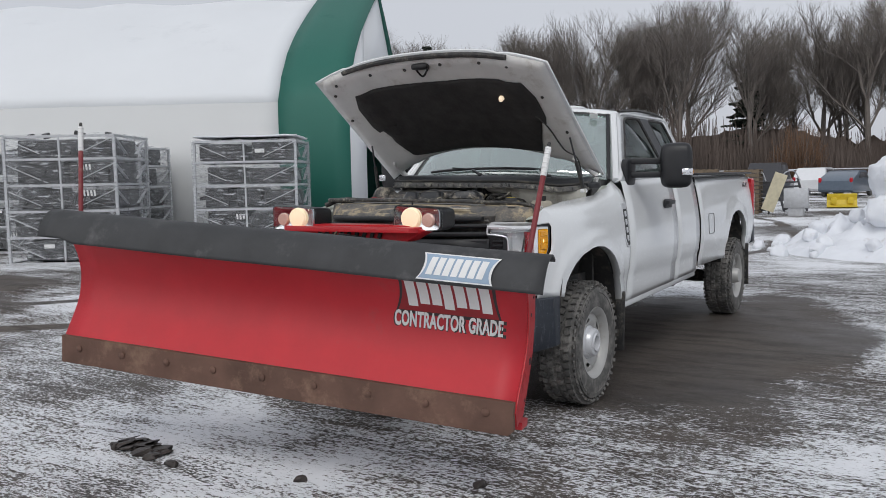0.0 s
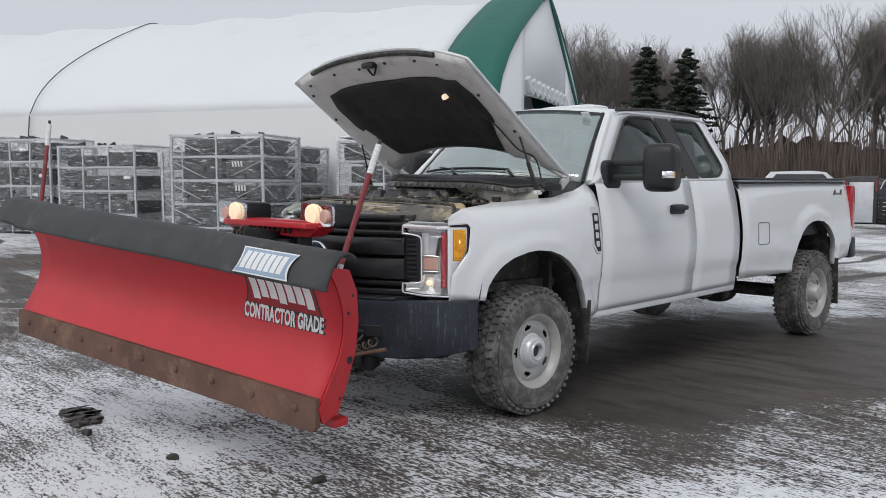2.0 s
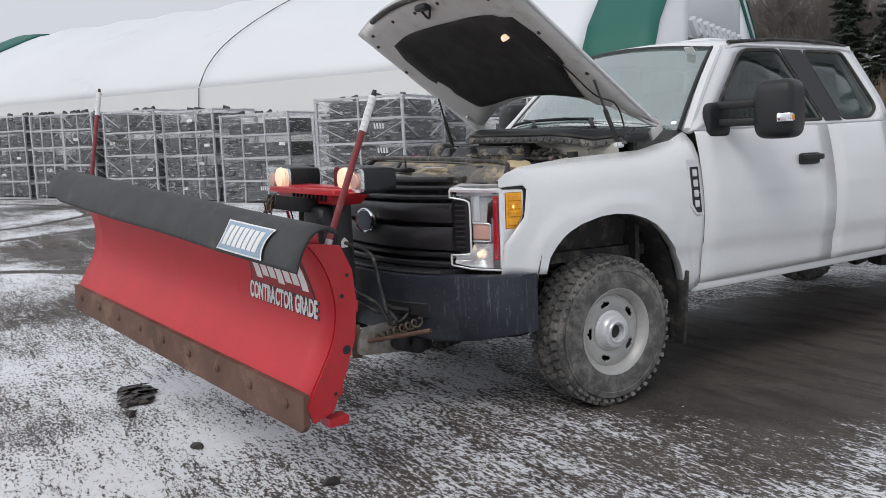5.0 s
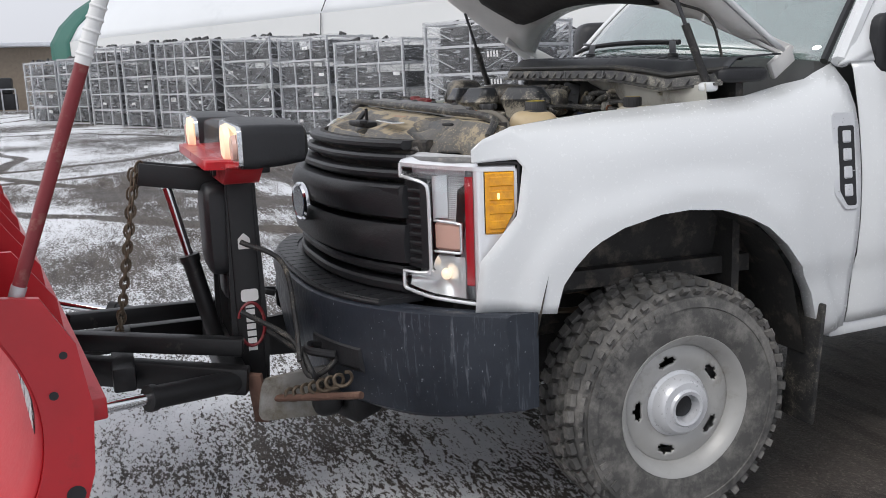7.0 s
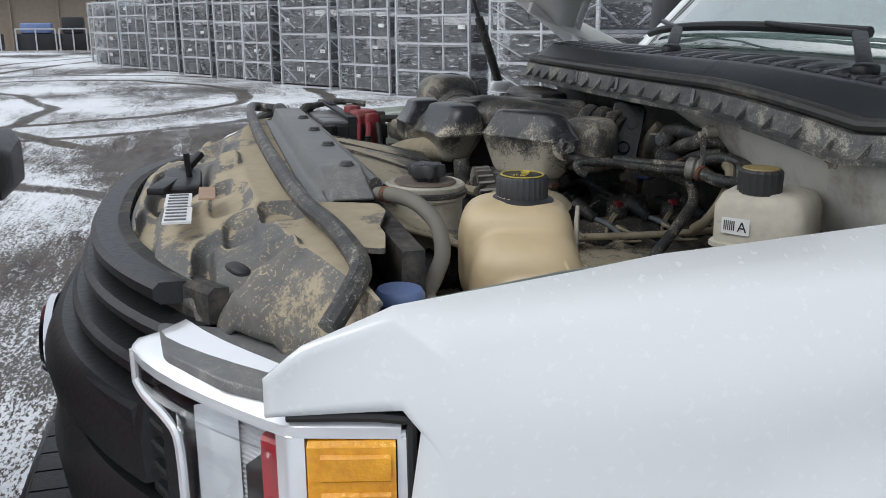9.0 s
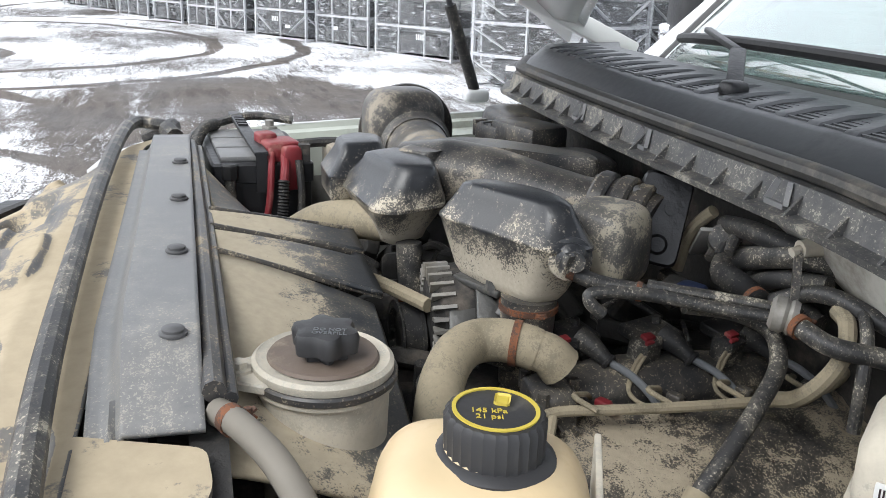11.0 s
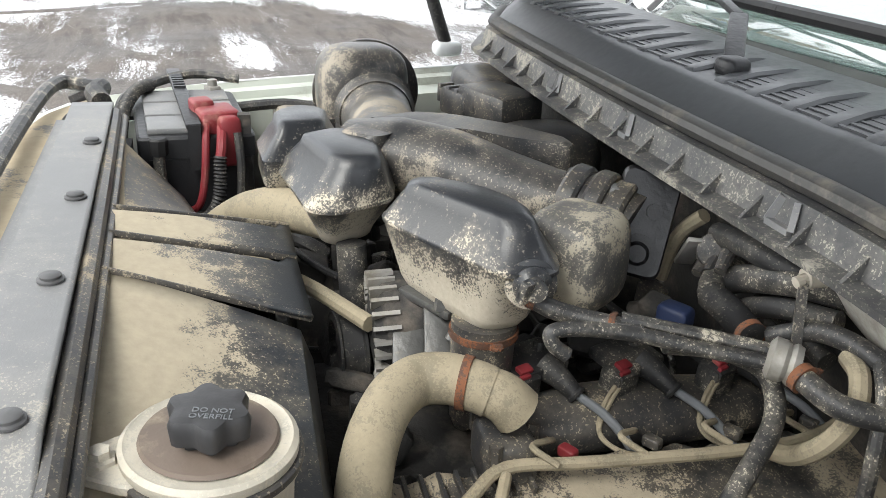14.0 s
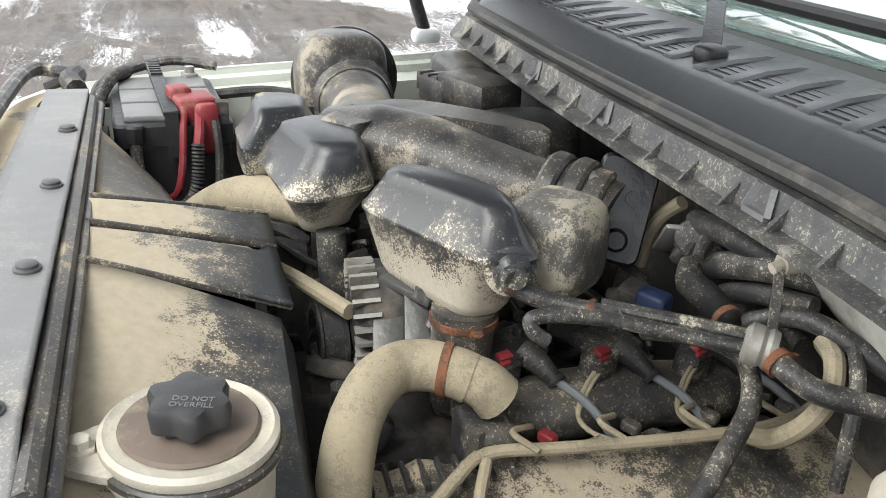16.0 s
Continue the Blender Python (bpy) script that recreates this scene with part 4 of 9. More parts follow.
# wheels
def wheel(c, sx, front):
    c = Vector(c)
    m = Matrix.Translation(c) @ Euler((0, radians(90 * sx), 0)).to_matrix().to_4x4()  # local z points outwards
    b = nb()
    R = TYRE_R
    prof = [(0.222, -0.10), (0.23, -0.125), (0.30, -0.135), (0.36, -0.13), (R - 0.046, -0.120), (R - 0.024, -0.104), (R - 0.012, -0.078), (R - 0.012, 0.078), (R - 0.024, 0.104), (R - 0.046, 0.120),
            (0.36, 0.13), (0.33, 0.136), (0.328, 0.132), (0.30, 0.137), (0.25, 0.131), (0.228, 0.122), (0.222, 0.10)]
    lathe(b, prof, m, 64, cap=False)
    ty = part("tyre", b, M_tyre, truck, "worn all-terrain tyre with mud and salt film", 40)
    b = nb()
    n = 48
    for i in range(n):
        for row, (h, w) in enumerate(((-0.080, 0.036), (-0.028, 0.032), (0.028, 0.032), (0.080, 0.036))):
            a = 2 * math.pi * (i + (0.5 if row % 2 else 0)) / n
            mm = m @ Matrix.Rotation(a, 4, "Z") @ Matrix.Translation((R - 0.006, 0, h)) @ Matrix.Rotation(radians(14 if row % 2 else -14), 4, "X")
            vs = bmesh.ops.create_cube(b, size=1.0, matrix=mm @ Matrix.Diagonal((0.018, 0.036, w, 1)))["verts"]
        for s in (-1, 1):
            a = 2 * math.pi * (i + 0.25) / n
            mm = m @ Matrix.Rotation(a, 4, "Z") @ Matrix.Translation((R - 0.036, 0, 0.111 * s)) @ Matrix.Rotation(radians(-48 * s), 4, "Y")
            bmesh.ops.create_cube(b, size=1.0, matrix=mm @ Matrix.Diagonal((0.045 if i % 2 else 0.06, 0.024, 0.012, 1)))
    tagged(part("tread_block", b, M_tyre, ty), kind="stuff")
    # raised sidewall lettering as plain bars
    b = nb()
    for k in range(16):
        a = radians(200 + k * 7.5 + (18 if k > 7 else 0))
        mm = m @ Matrix.Rotation(a, 4, "Z") @ Matrix.Translation((0.335, 0, 0.1365))
        bmesh.ops.create_cube(b, size=1.0, matrix=mm @ Matrix.Diagonal((0.026, 0.018 if k % 3 else 0.03, 0.005, 1)))
    tagged(part("sidewall_lettering", b, M_tyre, ty), kind="stuff")
    b = nb()
    lathe(b, [(0.205, -0.10), (0.21, 0.05), (0.213, 0.098), (0.226, 0.108), (0.238, 0.122), (0.236, 0.128), (0.225, 0.124), (0.214, 0.112), (0.206, 0.10), (0.196, 0.088), (0.192, 0.05), (0.19, -0.10)], m, 48, cap=False)
    rim = part("rim", b, M_steel, truck, "dull silver steel wheel")
    # disc with oval slots
    b = nb()
    NA, NR = 140, 14
    def disc_z(r):
        return 0.074 - 0.012 * ((0.196 - r) / 0.11) * (1 if front else 2.4) + 0.016 * math.sin(max(0, min(1, (r - 0.10) / 0.096)) * math.pi)
    def in_slot(r, a):
        k = round((a + 1.57) / (2 * math.pi / 5))
        da = a + 1.57 - k * 2 * math.pi / 5
        return (r * da / 0.033) ** 2 + ((r - 0.154) / 0.0145) ** 2 < 1
    grid = [[b.verts.new(m @ Vector((r * math.cos(a), r * math.sin(a), disc_z(r)))) for a in [2 * math.pi * i / NA for i in range(NA)]] for r in [0.085 + 0.111 * j / NR for j in range(NR + 1)]]
    for j in range(NR):
        for i in range(NA):
            if not in_slot(0.085 + 0.111 * (j + 0.5) / NR, 2 * math.pi * (i + 0.5) / NA):
                b.faces.new((grid[j][i], grid[j][(i + 1) % NA], grid[j + 1][(i + 1) % NA], grid[j + 1][i]))
    bmesh.ops.delete(b, geom=[v for v in b.verts if not v.link_faces], context="VERTS")
    dsc = thicken(part("wheel_disc", b, M_steel, rim, "slotted steel wheel disc", 50), 0.008, 0)
    b = nb()
    lathe(b, [(0.18, 0.0), (0.18, 0.012), (0.02, 0.012), (0.02, 0.0)], m, 24)
    part("brake_disc", b, M_darkbay, rim)
    b = nb()
    if front:
        lathe(b, [(0.112, 0.058), (0.110, 0.078), (0.100, 0.086), (0.092, 0.116), (0.082, 0.126), (0.062, 0.128), (0.056, 0.136), (0.046, 0.134), (0.040, 0.10), (0.0, 0.098)], m, 32)
    else:
        lathe(b, [(0.10, 0.045), (0.098, 0.062), (0.085, 0.07), (0.075, 0.14), (0.066, 0.152), (0.03, 0.155), (0.0, 0.155)], m, 32)
    part("hub_cap", b, M_silver if front else M_steel, rim, "silver hub cover")
    b = nb()
    for k in range(8):
        a = 2 * math.pi * (k + 0.5) / 8
        p = Vector((0.118 * math.cos(a), 0.118 * math.sin(a), 0.05))
        cyl(b, m @ p, m @ (p + Vector((0, 0, 0.028))), 0.011, 0.009, 8)
    pieces("lug_nut", b, M_steel, rim)
    if front:
        b = nb()
        cyl(b, m @ Vector((0, 0, 0.096)), m @ Vector((0, 0, 0.106)), 0.038, 0.036)
        part("hub_bore", b, M_blackp, rim)


for sx in (1, -1):
    wheel((sx * 0.862, 0.067, 0.405), sx, True)
    wheel((sx * 0.862, WB + 0.067, 0.405), sx, False)


# front end, following a curve in plan
def front_y(x):
    return -0.868 + 0.403 * (abs(x) / 0.90) ** 2.65


def bump_y(x):
    return -0.985 + 0.475 * (abs(x) / 0.965) ** 3.2


def swept(b, x0, x1, prof, fy=front_y, n=24):
    """A profile (outward y offset, z) swept along the front between x0 and x1."""
    rings = []
    for i in range(n + 1):
        x = x0 + (x1 - x0) * i / n
        rings.append([Vector((x, fy(x) + dy, z)) for dy, z in prof])
    ringfaces(b, rings)
    return b


def barprof(z0, z1, y0, y1, r=0.008):
    return [(y1, z0), (y0 + r, z0), (y0, z0 + r), (y0, z1 - r), (y0 + r, z1), (y1, z1)]


GX = 0.61
b = nb()
swept(b, -GX, GX, barprof(1.10, 1.135, -0.012, 0.05))
grille = part("grille", b, M_blackp, truck, "black slatted front grille")
for z0, z1, y0, tag in ((1.240, 1.268, 0.050, "grille_slat"), (1.20, 1.225, 0.034, "grille_slat"), (1.15, 1.178, 0.014, "grille_slat"), (0.905, 0.935, -0.004, "grille_slat"), (0.85, 0.88, -0.006, "grille_slat"), (0.795, 0.83, -0.012, "grille_slat")):
    b = nb()
    half = 0.56 if z0 > 1.23 else GX
    swept(b, -half, half, barprof(z0, z1, y0, y0 + 0.06))
    part(tag, b, M_blackp, grille)
for z0, z1 in ((0.893, 1.012), (1.036, 1.136)):
    b = nb()
    half = 0.622
    mid = z0 + (z1 - z0) * 0.55
    rings = []
    for k in range(33):
        x = -half + 2 * half * k / 32
        pr = 0.034 - 0.022 * max(0.0, (abs(x) - 0.40) / 0.222)
        rings.append([Vector((x, front_y(x) + dy, z)) for dy, z in ((0.05, z0), (-0.012, z0), (-pr * 0.8, z0 + 0.012), (-pr, mid), (-pr * 0.55, z1 - 0.012), (-0.004, z1), (0.05, z1))])
    ringfaces(b, rings)
    part("grille_bar", b, M_blackp, grille, "broad black faceted centre bar")
b = nb()
swept(b, -GX, GX, barprof(0.78, 1.27, 0.085, 0.11))
part("grille_backing", b, M_darkbay, grille)
b = nb()
my = axis_pose((0.0, front_y(0) - 0.036, 1.03), (0, -1, 0))
lathe(b, [(0.085, 0.0), (0.085, 0.012), (0.078, 0.02), (0.070, 0.014), (0.0, 0.016)], my @ Matrix.Diagonal((1.35, 0.62 * 1.35, 1, 1)), 36)
part("oval_badge", b, M_chrome, grille, "oval chrome-rimmed badge")
b = nb()
lathe(b, [(0.068, 0.012), (0.066, 0.019), (0.0, 0.019)], my @ Matrix.Diagonal((1.35, 0.62 * 1.35, 1, 1)), 36)
part("oval_field", b, surface("dark_blue_enamel", (0.02, 0.03, 0.06), 0.25, vary=0.1, bump=0), grille)

# bumper
b = nb()
BP = [(0.10, 0.775), (0.02, 0.778), (0.0, 0.77), (-0.005, 0.74), (0.004, 0.70), (-0.002, 0.66), (0.012, 0.56), (0.03, 0.445), (0.05, 0.43), (0.10, 0.435)]
rings = []
for i in range(41):
    x = -0.95 + 1.90 * i / 40
    lift = 0.05 * max(0, (abs(x) - 0.72) / 0.245) ** 1.5
    rings.append([Vector((x, bump_y(x) + dy, z + (lift * (0.775 - z) / 0.32 if z < 0.7 else 0))) for dy, z in BP])
ringfaces(b, rings)
bumper = part("front_bumper", b, M_bumper, truck, "scuffed blue-black steel front bumper")
for sx in (1, -1):
    # black bar laid on the bumper for the shade inside its recess
    b = nb()
    x0, x1 = sx * 0.34, sx * 0.60
    swept(b, min(x0, x1), max(x0, x1), barprof(0.545, 0.645, -0.004, 0.03, 0.02), bump_y, 6)
    hk = part("bumper_recess", b, M_blackp, bumper, "black bar in place of the dark tow hook opening")
    b = nb()
    tube(b, [(sx * 0.40, bump_y(0.4) - 0.01, 0.60), (sx * 0.42, bump_y(0.4) - 0.05, 0.61), (sx * 0.47, bump_y(0.4) - 0.055, 0.605), (sx * 0.50, bump_y(0.5) - 0.01, 0.59)], 0.014, 8)
    part("tow_hook", b, M_frame, bumper)
b = nb()
swept(b, -0.66, 0.66, barprof(0.776, 0.792, 0.012, 0.16, 0.005), bump_y)
pad_ = part("bumper_pad", b, M_blackp, bumper, "ribbed black step pad")
b = nb()
for k in range(18):
    x = -0.62 + 1.24 * k / 17
    swept(b, x - 0.0335, x + 0.0335, barprof(0.790, 0.797, 0.020, 0.10, 0.003), bump_y, 2)
pieces("pad_rib", b, M_blackp, pad_)

N_ref = Nodes("fluted_lamp_reflector")
flute = N_ref.n("ShaderNodeTexWave", Scale=60.0, Distortion=0.5)
N_ref.link(N_ref.co.outputs["Object"], flute.inputs["Vector"])
N_ref.set(Base_Color=N_ref.mix(flute.outputs["Fac"], (0.62, 0.63, 0.65), (0.80, 0.81, 0.83)), Roughness=0.22, Metallic=0.30)
N_ref.bump(flute.outputs["Fac"], 0.25, 0.004)
M_reflector = N_ref.mat

# headlights: a C-shaped clear cover over a bright housing, with an amber side marker
M_lampsilver = surface("bright_lamp_trim", (0.90, 0.91, 0.93), 0.20, 0.50, vary=0.04, bump=0.0)
M_gasket = surface("black_lamp_gasket", (0.02, 0.02, 0.021), 0.6, vary=0.1, bump=0.0)
M_amberbulb = glow("lit_marker_bulb", (1.0, 0.62, 0.18), 1.6)
for sx in (1, -1):
    def hx(u):
        """Along the lamp from the grille round to the side."""
        s = u / 0.72
        x = 0.612 + 0.250 * max(0.0, min(1.0, s)) ** 0.9
        y = -0.727 + 0.152 * max(0.0, min(1.0, s)) ** 1.3
        if u > 0.72:
            x = 0.862 + 0.03 * (u - 0.72) / 0.28
            y = -0.575 + (0.115) * (u - 0.72) / 0.28
        return x, y

    def foot(u):
        """Height of the lamp's lower edge."""
        if u < 0.755:
            return 0.800 + 0.012 * max(0.0, 0.30 - u) / 0.30 - 0.012 * u
        if u < 0.785:
            return 0.791 + 0.104 * (u - 0.755) / 0.03
        return 0.895 + 0.172 * (u - 0.785) / 0.215

    def lz(u, z, off=0.0):
        x, y = hx(u)
        n = Vector((0.35 + 0.65 * u, -1 + 0.85 * u, 0)).normalized()
        return Vector((sx * (x + n.x * off), y + n.y * off, z))

    def slab(us, z0, z1, o0, o1, bevel=0.004):
        """A block on the lamp between two heights (numbers or functions of u) and two depths."""
        f0, f1 = (z0 if callable(z0) else lambda u: z0), (z1 if callable(z1) else lambda u: z1)
        ringfaces(b, [[lz(u, f0(u), o0), lz(u, f0(u), o1 - bevel), lz(u, f0(u) + bevel, o1), lz(u, f1(u) - bevel, o1), lz(u, f1(u), o1 - bevel), lz(u, f1(u), o0)] for u in us])

    def steps(u0, u1, n):
        return [u0 + (u1 - u0) * k / n for k in range(n + 1)]

    top = lambda u: 1.213 - 0.010 * u
    b = nb()
    sheet(b, lambda u, v: lz(u * 0.74, foot(u * 0.74) * (1 - v) + top(u * 0.74) * v, -0.062), 16, 12)
    hl = thicken(part("headlight", b, M_reflector, truck, "bright wrap-round headlight housing"), 0.008, 0)
    # broad bright column beside the marker, running into a frame round it
    b = nb()
    slab(steps(0.682, 0.757, 4), lambda u: foot(u) + 0.012, lambda u: top(u) - 0.010, -0.05, 0.0, 0.006)
    part("lamp_column", b, M_lampsilver, hl, "broad bright lamp column")
    b = nb()
    slab(steps(0.757, 0.985, 5), 1.187, lambda u: top(u) - 0.008, -0.04, 0.0, 0.003)
    part("marker_frame", b, M_lampsilver, hl, "bright frame over the marker")
    b = nb()
    slab(steps(0.966, 0.992, 2), 1.070, 1.190, -0.04, 0.0, 0.003)
    part("marker_frame", b, M_lampsilver, hl, "bright frame behind the marker")
    b = nb()
    slab([0.757, 0.786, 0.82, 0.86, 0.885], lambda u: foot(u) + 0.010, 1.006, -0.04, 0.0, 0.003)
    slab([0.885, 0.93, 0.975], lambda u: foot(u) + 0.010, lambda u: 1.006 + 0.066 * (u - 0.885) / 0.081, -0.04, 0.0, 0.003)
    part("marker_frame", b, M_lampsilver, hl, "bright frame under the marker")
    # amber marker with a cut lower corner and four fluted cells
    low = lambda u: 1.006 + 0.064 * max(0.0, u - 0.885) / 0.081
    b = nb()
    slab([0.764, 0.80, 0.84, 0.885, 0.92, 0.962], low, lambda u: 1.186, -0.03, 0.005, 0.005)
    sm = part("side_marker", b, M_orange, hl, "amber side marker")
    b = nb()
    for k, (z0, z1, u1) in enumerate(((1.020, 1.046, 0.895), (1.064, 1.094, 0.945), (1.104, 1.134, 0.95), (1.145, 1.174, 0.95))):
        slab(steps(0.795, u1, 3), z0, z1, 0.003, 0.009, 0.003)
    pieces("marker_cell", b, M_orange, sm)
    b = nb()
    lump(b, lz(0.855, 1.117, 0.006), (0.005, 0.006, 0.012), e=1.0)
    part("marker_bulb", b, M_amberbulb, sm, "glowing amber bulb")
    # deep red strip behind the cover
    b = nb()
    slab(steps(0.605, 0.672, 4), 0.845, 1.172, -0.05, -0.014, 0.004)
    part("red_divider", b, M_redlens, hl, "deep red vertical strip")
    # upper chamber: fluted bowl
    b = nb()
    for k in range(22):
        z = 1.035 + 0.0062 * k
        ringfaces(b, [[lz(u, z + dz, o - 0.010 * math.sin(math.pi * (u - 0.28) / 0.32)) for dz, o in ((0.0, -0.050), (0.0022, -0.046), (0.0044, -0.050))] for u in steps(0.40, 0.595, 5)], closed=False, cap=False)
    tagged(part("reflector_flute", b, M_lampsilver, hl), kind="stuff")
    b = nb()
    sheet(b, lambda u, v: lz(0.30 + 0.10 * u, 1.04 + 0.13 * v, -0.020 - 0.034 * u ** 0.6), 8, 6)
    part("reflector_cheek", b, M_lampsilver, hl, "smooth bright reflector cheek")
    b = nb()
    slab(steps(0.06, 0.60, 6), 1.172, lambda u: top(u) - 0.012, -0.06, -0.030, 0.004)
    part("lamp_upper_trim", b, M_reflector, hl, "bright upper lamp trim")
    # turn signal chamber
    b = nb()
    slab(steps(0.315, 0.555, 4), 0.946, 1.030, -0.05, -0.022, 0.008)
    ts = part("turn_signal", b, M_pinklens, hl, "pale turn signal")
    b = nb()
    tube(b, [lz(u, z, -0.018) for u, z in ((0.312, 1.036), (0.44, 1.034), (0.548, 1.030), (0.560, 1.018), (0.560, 0.955), (0.548, 0.942), (0.44, 0.942), (0.312, 0.942))], 0.0045, 6, 2)
    part("signal_rim", b, M_lampsilver, ts, "bright rim round the signal")
    # low beam chamber
    b = nb()
    sheet(b, lambda u, v: lz(0.02 + 0.57 * u, (foot(0.02 + 0.57 * u) + 0.012) * (1 - v) + (0.868 + 0.062 * min(1.0, max(0.0, (u - 0.42) / 0.12))) * v, -0.018 - 0.036 * math.sin(math.pi * v) * math.sin(math.pi * min(1, u + 0.05))), 16, 8)
    part("low_beam_bowl", b, M_lampsilver, hl, "bright low beam bowl")
    b = nb()
    lump(b, lz(0.40, 0.872, -0.030), (0.020, 0.016, 0.018), e=1.0)
    part("headlight_bulb", b, M_bulbdim, hl, "lit low beam")
    # clear cover in three sheets round the grille's bite, and its rim
    b = nb()
    sheet(b, lambda u, v: lz(0.01 + 0.67 * u, 1.168 + (top(0.67 * u) - 1.170) * v, 0.0), 12, 2)
    sheet(b, lambda u, v: lz(0.295 + 0.385 * u, 0.872 + 0.296 * v, 0.0), 8, 6)
    sheet(b, lambda u, v: lz(0.01 + 0.67 * u, foot(0.01 + 0.67 * u) + (0.872 - foot(0.01 + 0.67 * u)) * v, 0.0), 12, 3)
    cv = thicken(part("lamp_cover", b, M_lens, hl, "clear plastic lamp cover"), 0.003, 0)
    cv.visible_shadow = False
    b = nb()
    tube(b, [lz(u, z, 0.0) for u, z in ((0.0, 1.165), (0.10, 1.162), (0.25, 1.150), (0.292, 1.125), (0.298, 1.02), (0.298, 0.92), (0.288, 0.882), (0.18, 0.872), (0.0, 0.868))], 0.0055, 8, 3)
    tube(b, [lz(0.0, 1.165), lz(0.0, 1.205)], 0.0055, 8)
    tube(b, [lz(0.0, 0.868), lz(0.0, foot(0) + 0.006)] + [lz(u, foot(u) + 0.004) for u in steps(0.06, 0.74, 8)], 0.0055, 8, 2)
    part("lamp_rim", b, M_lampsilver, hl, "bright lamp rim")
    # dark seam between lamp and fender
    b = nb()
    tube(b, [lz(0.72, 1.212, 0.0), lz(0.85, 1.212, 0.0), lz(0.985, 1.208, 0.0), lz(1.0, 1.19, 0.0), lz(1.0, 1.07, 0.0)] + [lz(u, foot(u), 0.0) for u in steps(0.99, 0.79, 4)] + [lz(0.762, 0.86, 0.0), lz(0.755, 0.79, 0.0)], 0.006, 8, 2)
    part("lamp_gasket", b, M_gasket, hl, "black lamp seam")
    # bright top shelf rolling back from the cover
    b = nb()
    ringfaces(b, [[lz(u, top(u) - 0.016, -0.02), lz(u, top(u) - 0.016, 0.001), lz(u, top(u) - 0.004, 0.002), lz(u, top(u) + 0.004, -0.006), lz(u, top(u) + 0.014 * k, -0.022 - 0.008 * k), lz(u, top(u) + 0.024 * k, -0.062 if u < 0.70 else -0.026), lz(u, top(u) - 0.016, -0.064 if u < 0.70 else -0.028)]
                  for u, k in ((0.0, 0.2), (0.012, 0.6), (0.04, 0.9), (0.1, 1), (0.2, 1), (0.32, 1), (0.44, 1), (0.56, 1), (0.64, 1), (0.70, 0.9), (0.74, 0.7), (0.80, 0.4), (0.86, 0.2), (0.93, 0.1), (0.975, 0.0))])
    part("lamp_brow", b, M_lampsilver, hl, "rounded silver lamp brow")
    # end of the grille that bites into the lamp
    b = nb()
    slab(steps(-0.005, 0.285, 6), 0.880, 1.156, -0.055, -0.016, 0.006)
    part("grille_end", b, M_blackp, grille, "black grille end panel")
    b = nb()
    slab(steps(0.222, 0.286, 3), 0.884, lambda u: 1.156 - 0.15 * max(0.0, u - 0.24), -0.03, 0.004, 0.006)
    part("grille_end", b, M_blackp, grille, "raised grille end frame")
    b = nb()
    for k in range(9):
        z = 0.900 + 0.027 * k
        slab(steps(0.07, 0.222, 3), z, z + 0.013, -0.03, -0.004, 0.003)
    pieces("grille_fin", b, M_blackp, grille)

# ---- raised hood ----
H_O, H_F, H_N = Vector((0.012, 0.512, 1.572)), Vector((0, -0.815, 0.58)).normalized(), Vector((0, 0.58, 0.815)).normalized()


def hood_pt(u, w, v=0.0):
    """u from the hinge forwards in metres, w across, v outwards."""
    k = abs(w) / 0.88
    crown = 0.075 - 0.075 * k ** 3 - (0.012 if 0.52 < abs(w) < 0.60 else 0)
    return H_O + H_F * u + H_N * (v - 0.068 + crown) + Vector((w, 0, 0))


def hood_len(w):
    return 1.265 - 0.115 * (abs(w) / 0.88) ** 2.2


def hood_rear(w):
    return -0.02 + 0.27 * (1 - (abs(w) / 0.88) ** 2.0)


b = nb()
sheet(b, lambda s, t: hood_pt(hood_rear(1.76 * t - 0.88) + (hood_len(1.76 * t - 0.88) - hood_rear(1.76 * t - 0.88)) * s, 1.76 * t - 0.88), 18, 28)
hood = thicken(part("hood", b, M_white, truck, "raised white hood"), 0.012, 0)
b = nb()
def inner_hood(s, t):
    w = (1.72 * t - 0.86)
    u = hood_rear(w) + 0.02 + (hood_len(w) - 0.03 - hood_rear(w)) * s
    e = min(s, 1 - s, t, 1 - t)
    return hood_pt(u, w, -0.012 - 0.028 * min(1, e / 0.035))
sheet(b, inner_hood, 24, 30)
liner = thicken(part("hood_inner_panel", b, M_under, hood, "grey-white hood inner panel"), 0.004, 0)
b = nb()
def pad(s, t):
    half = 0.52 + 0.17 * min(1, s * 1.6) - 0.05 * max(0, s - 0.85) / 0.15
    w = half * (2 * t - 1)
    u = hood_rear(w) + 0.06 + (1.03 - hood_rear(w) - 0.06) * s
    e = min(s, 1 - s, t, 1 - t)
    return hood_pt(u - 0.05 * (2 * t - 1) ** 4 * (1 if s > 0.5 else -1), w, -0.046 - 0.014 * min(1, e / 0.06) - 0.006 * noise.noise(Vector((u * 5, w * 5, 0))))
sheet(b, pad, 26, 26)
thicken(part("hood_insulation", b, M_insul, hood, "black felt hood insulation"), 0.006, 0)
b = nb()
tube(b, [hood_pt(hood_len(w) - 0.015, w, -0.03) for w in [-0.62 + 0.124 * i for i in range(11)]], 0.017, 8, 2)
part("hood_seal", b, M_rubber, hood)
b = nb()
lump(b, hood_pt(1.19, 0.0, -0.055), (0.06, 0.03, 0.02), e=0.5)
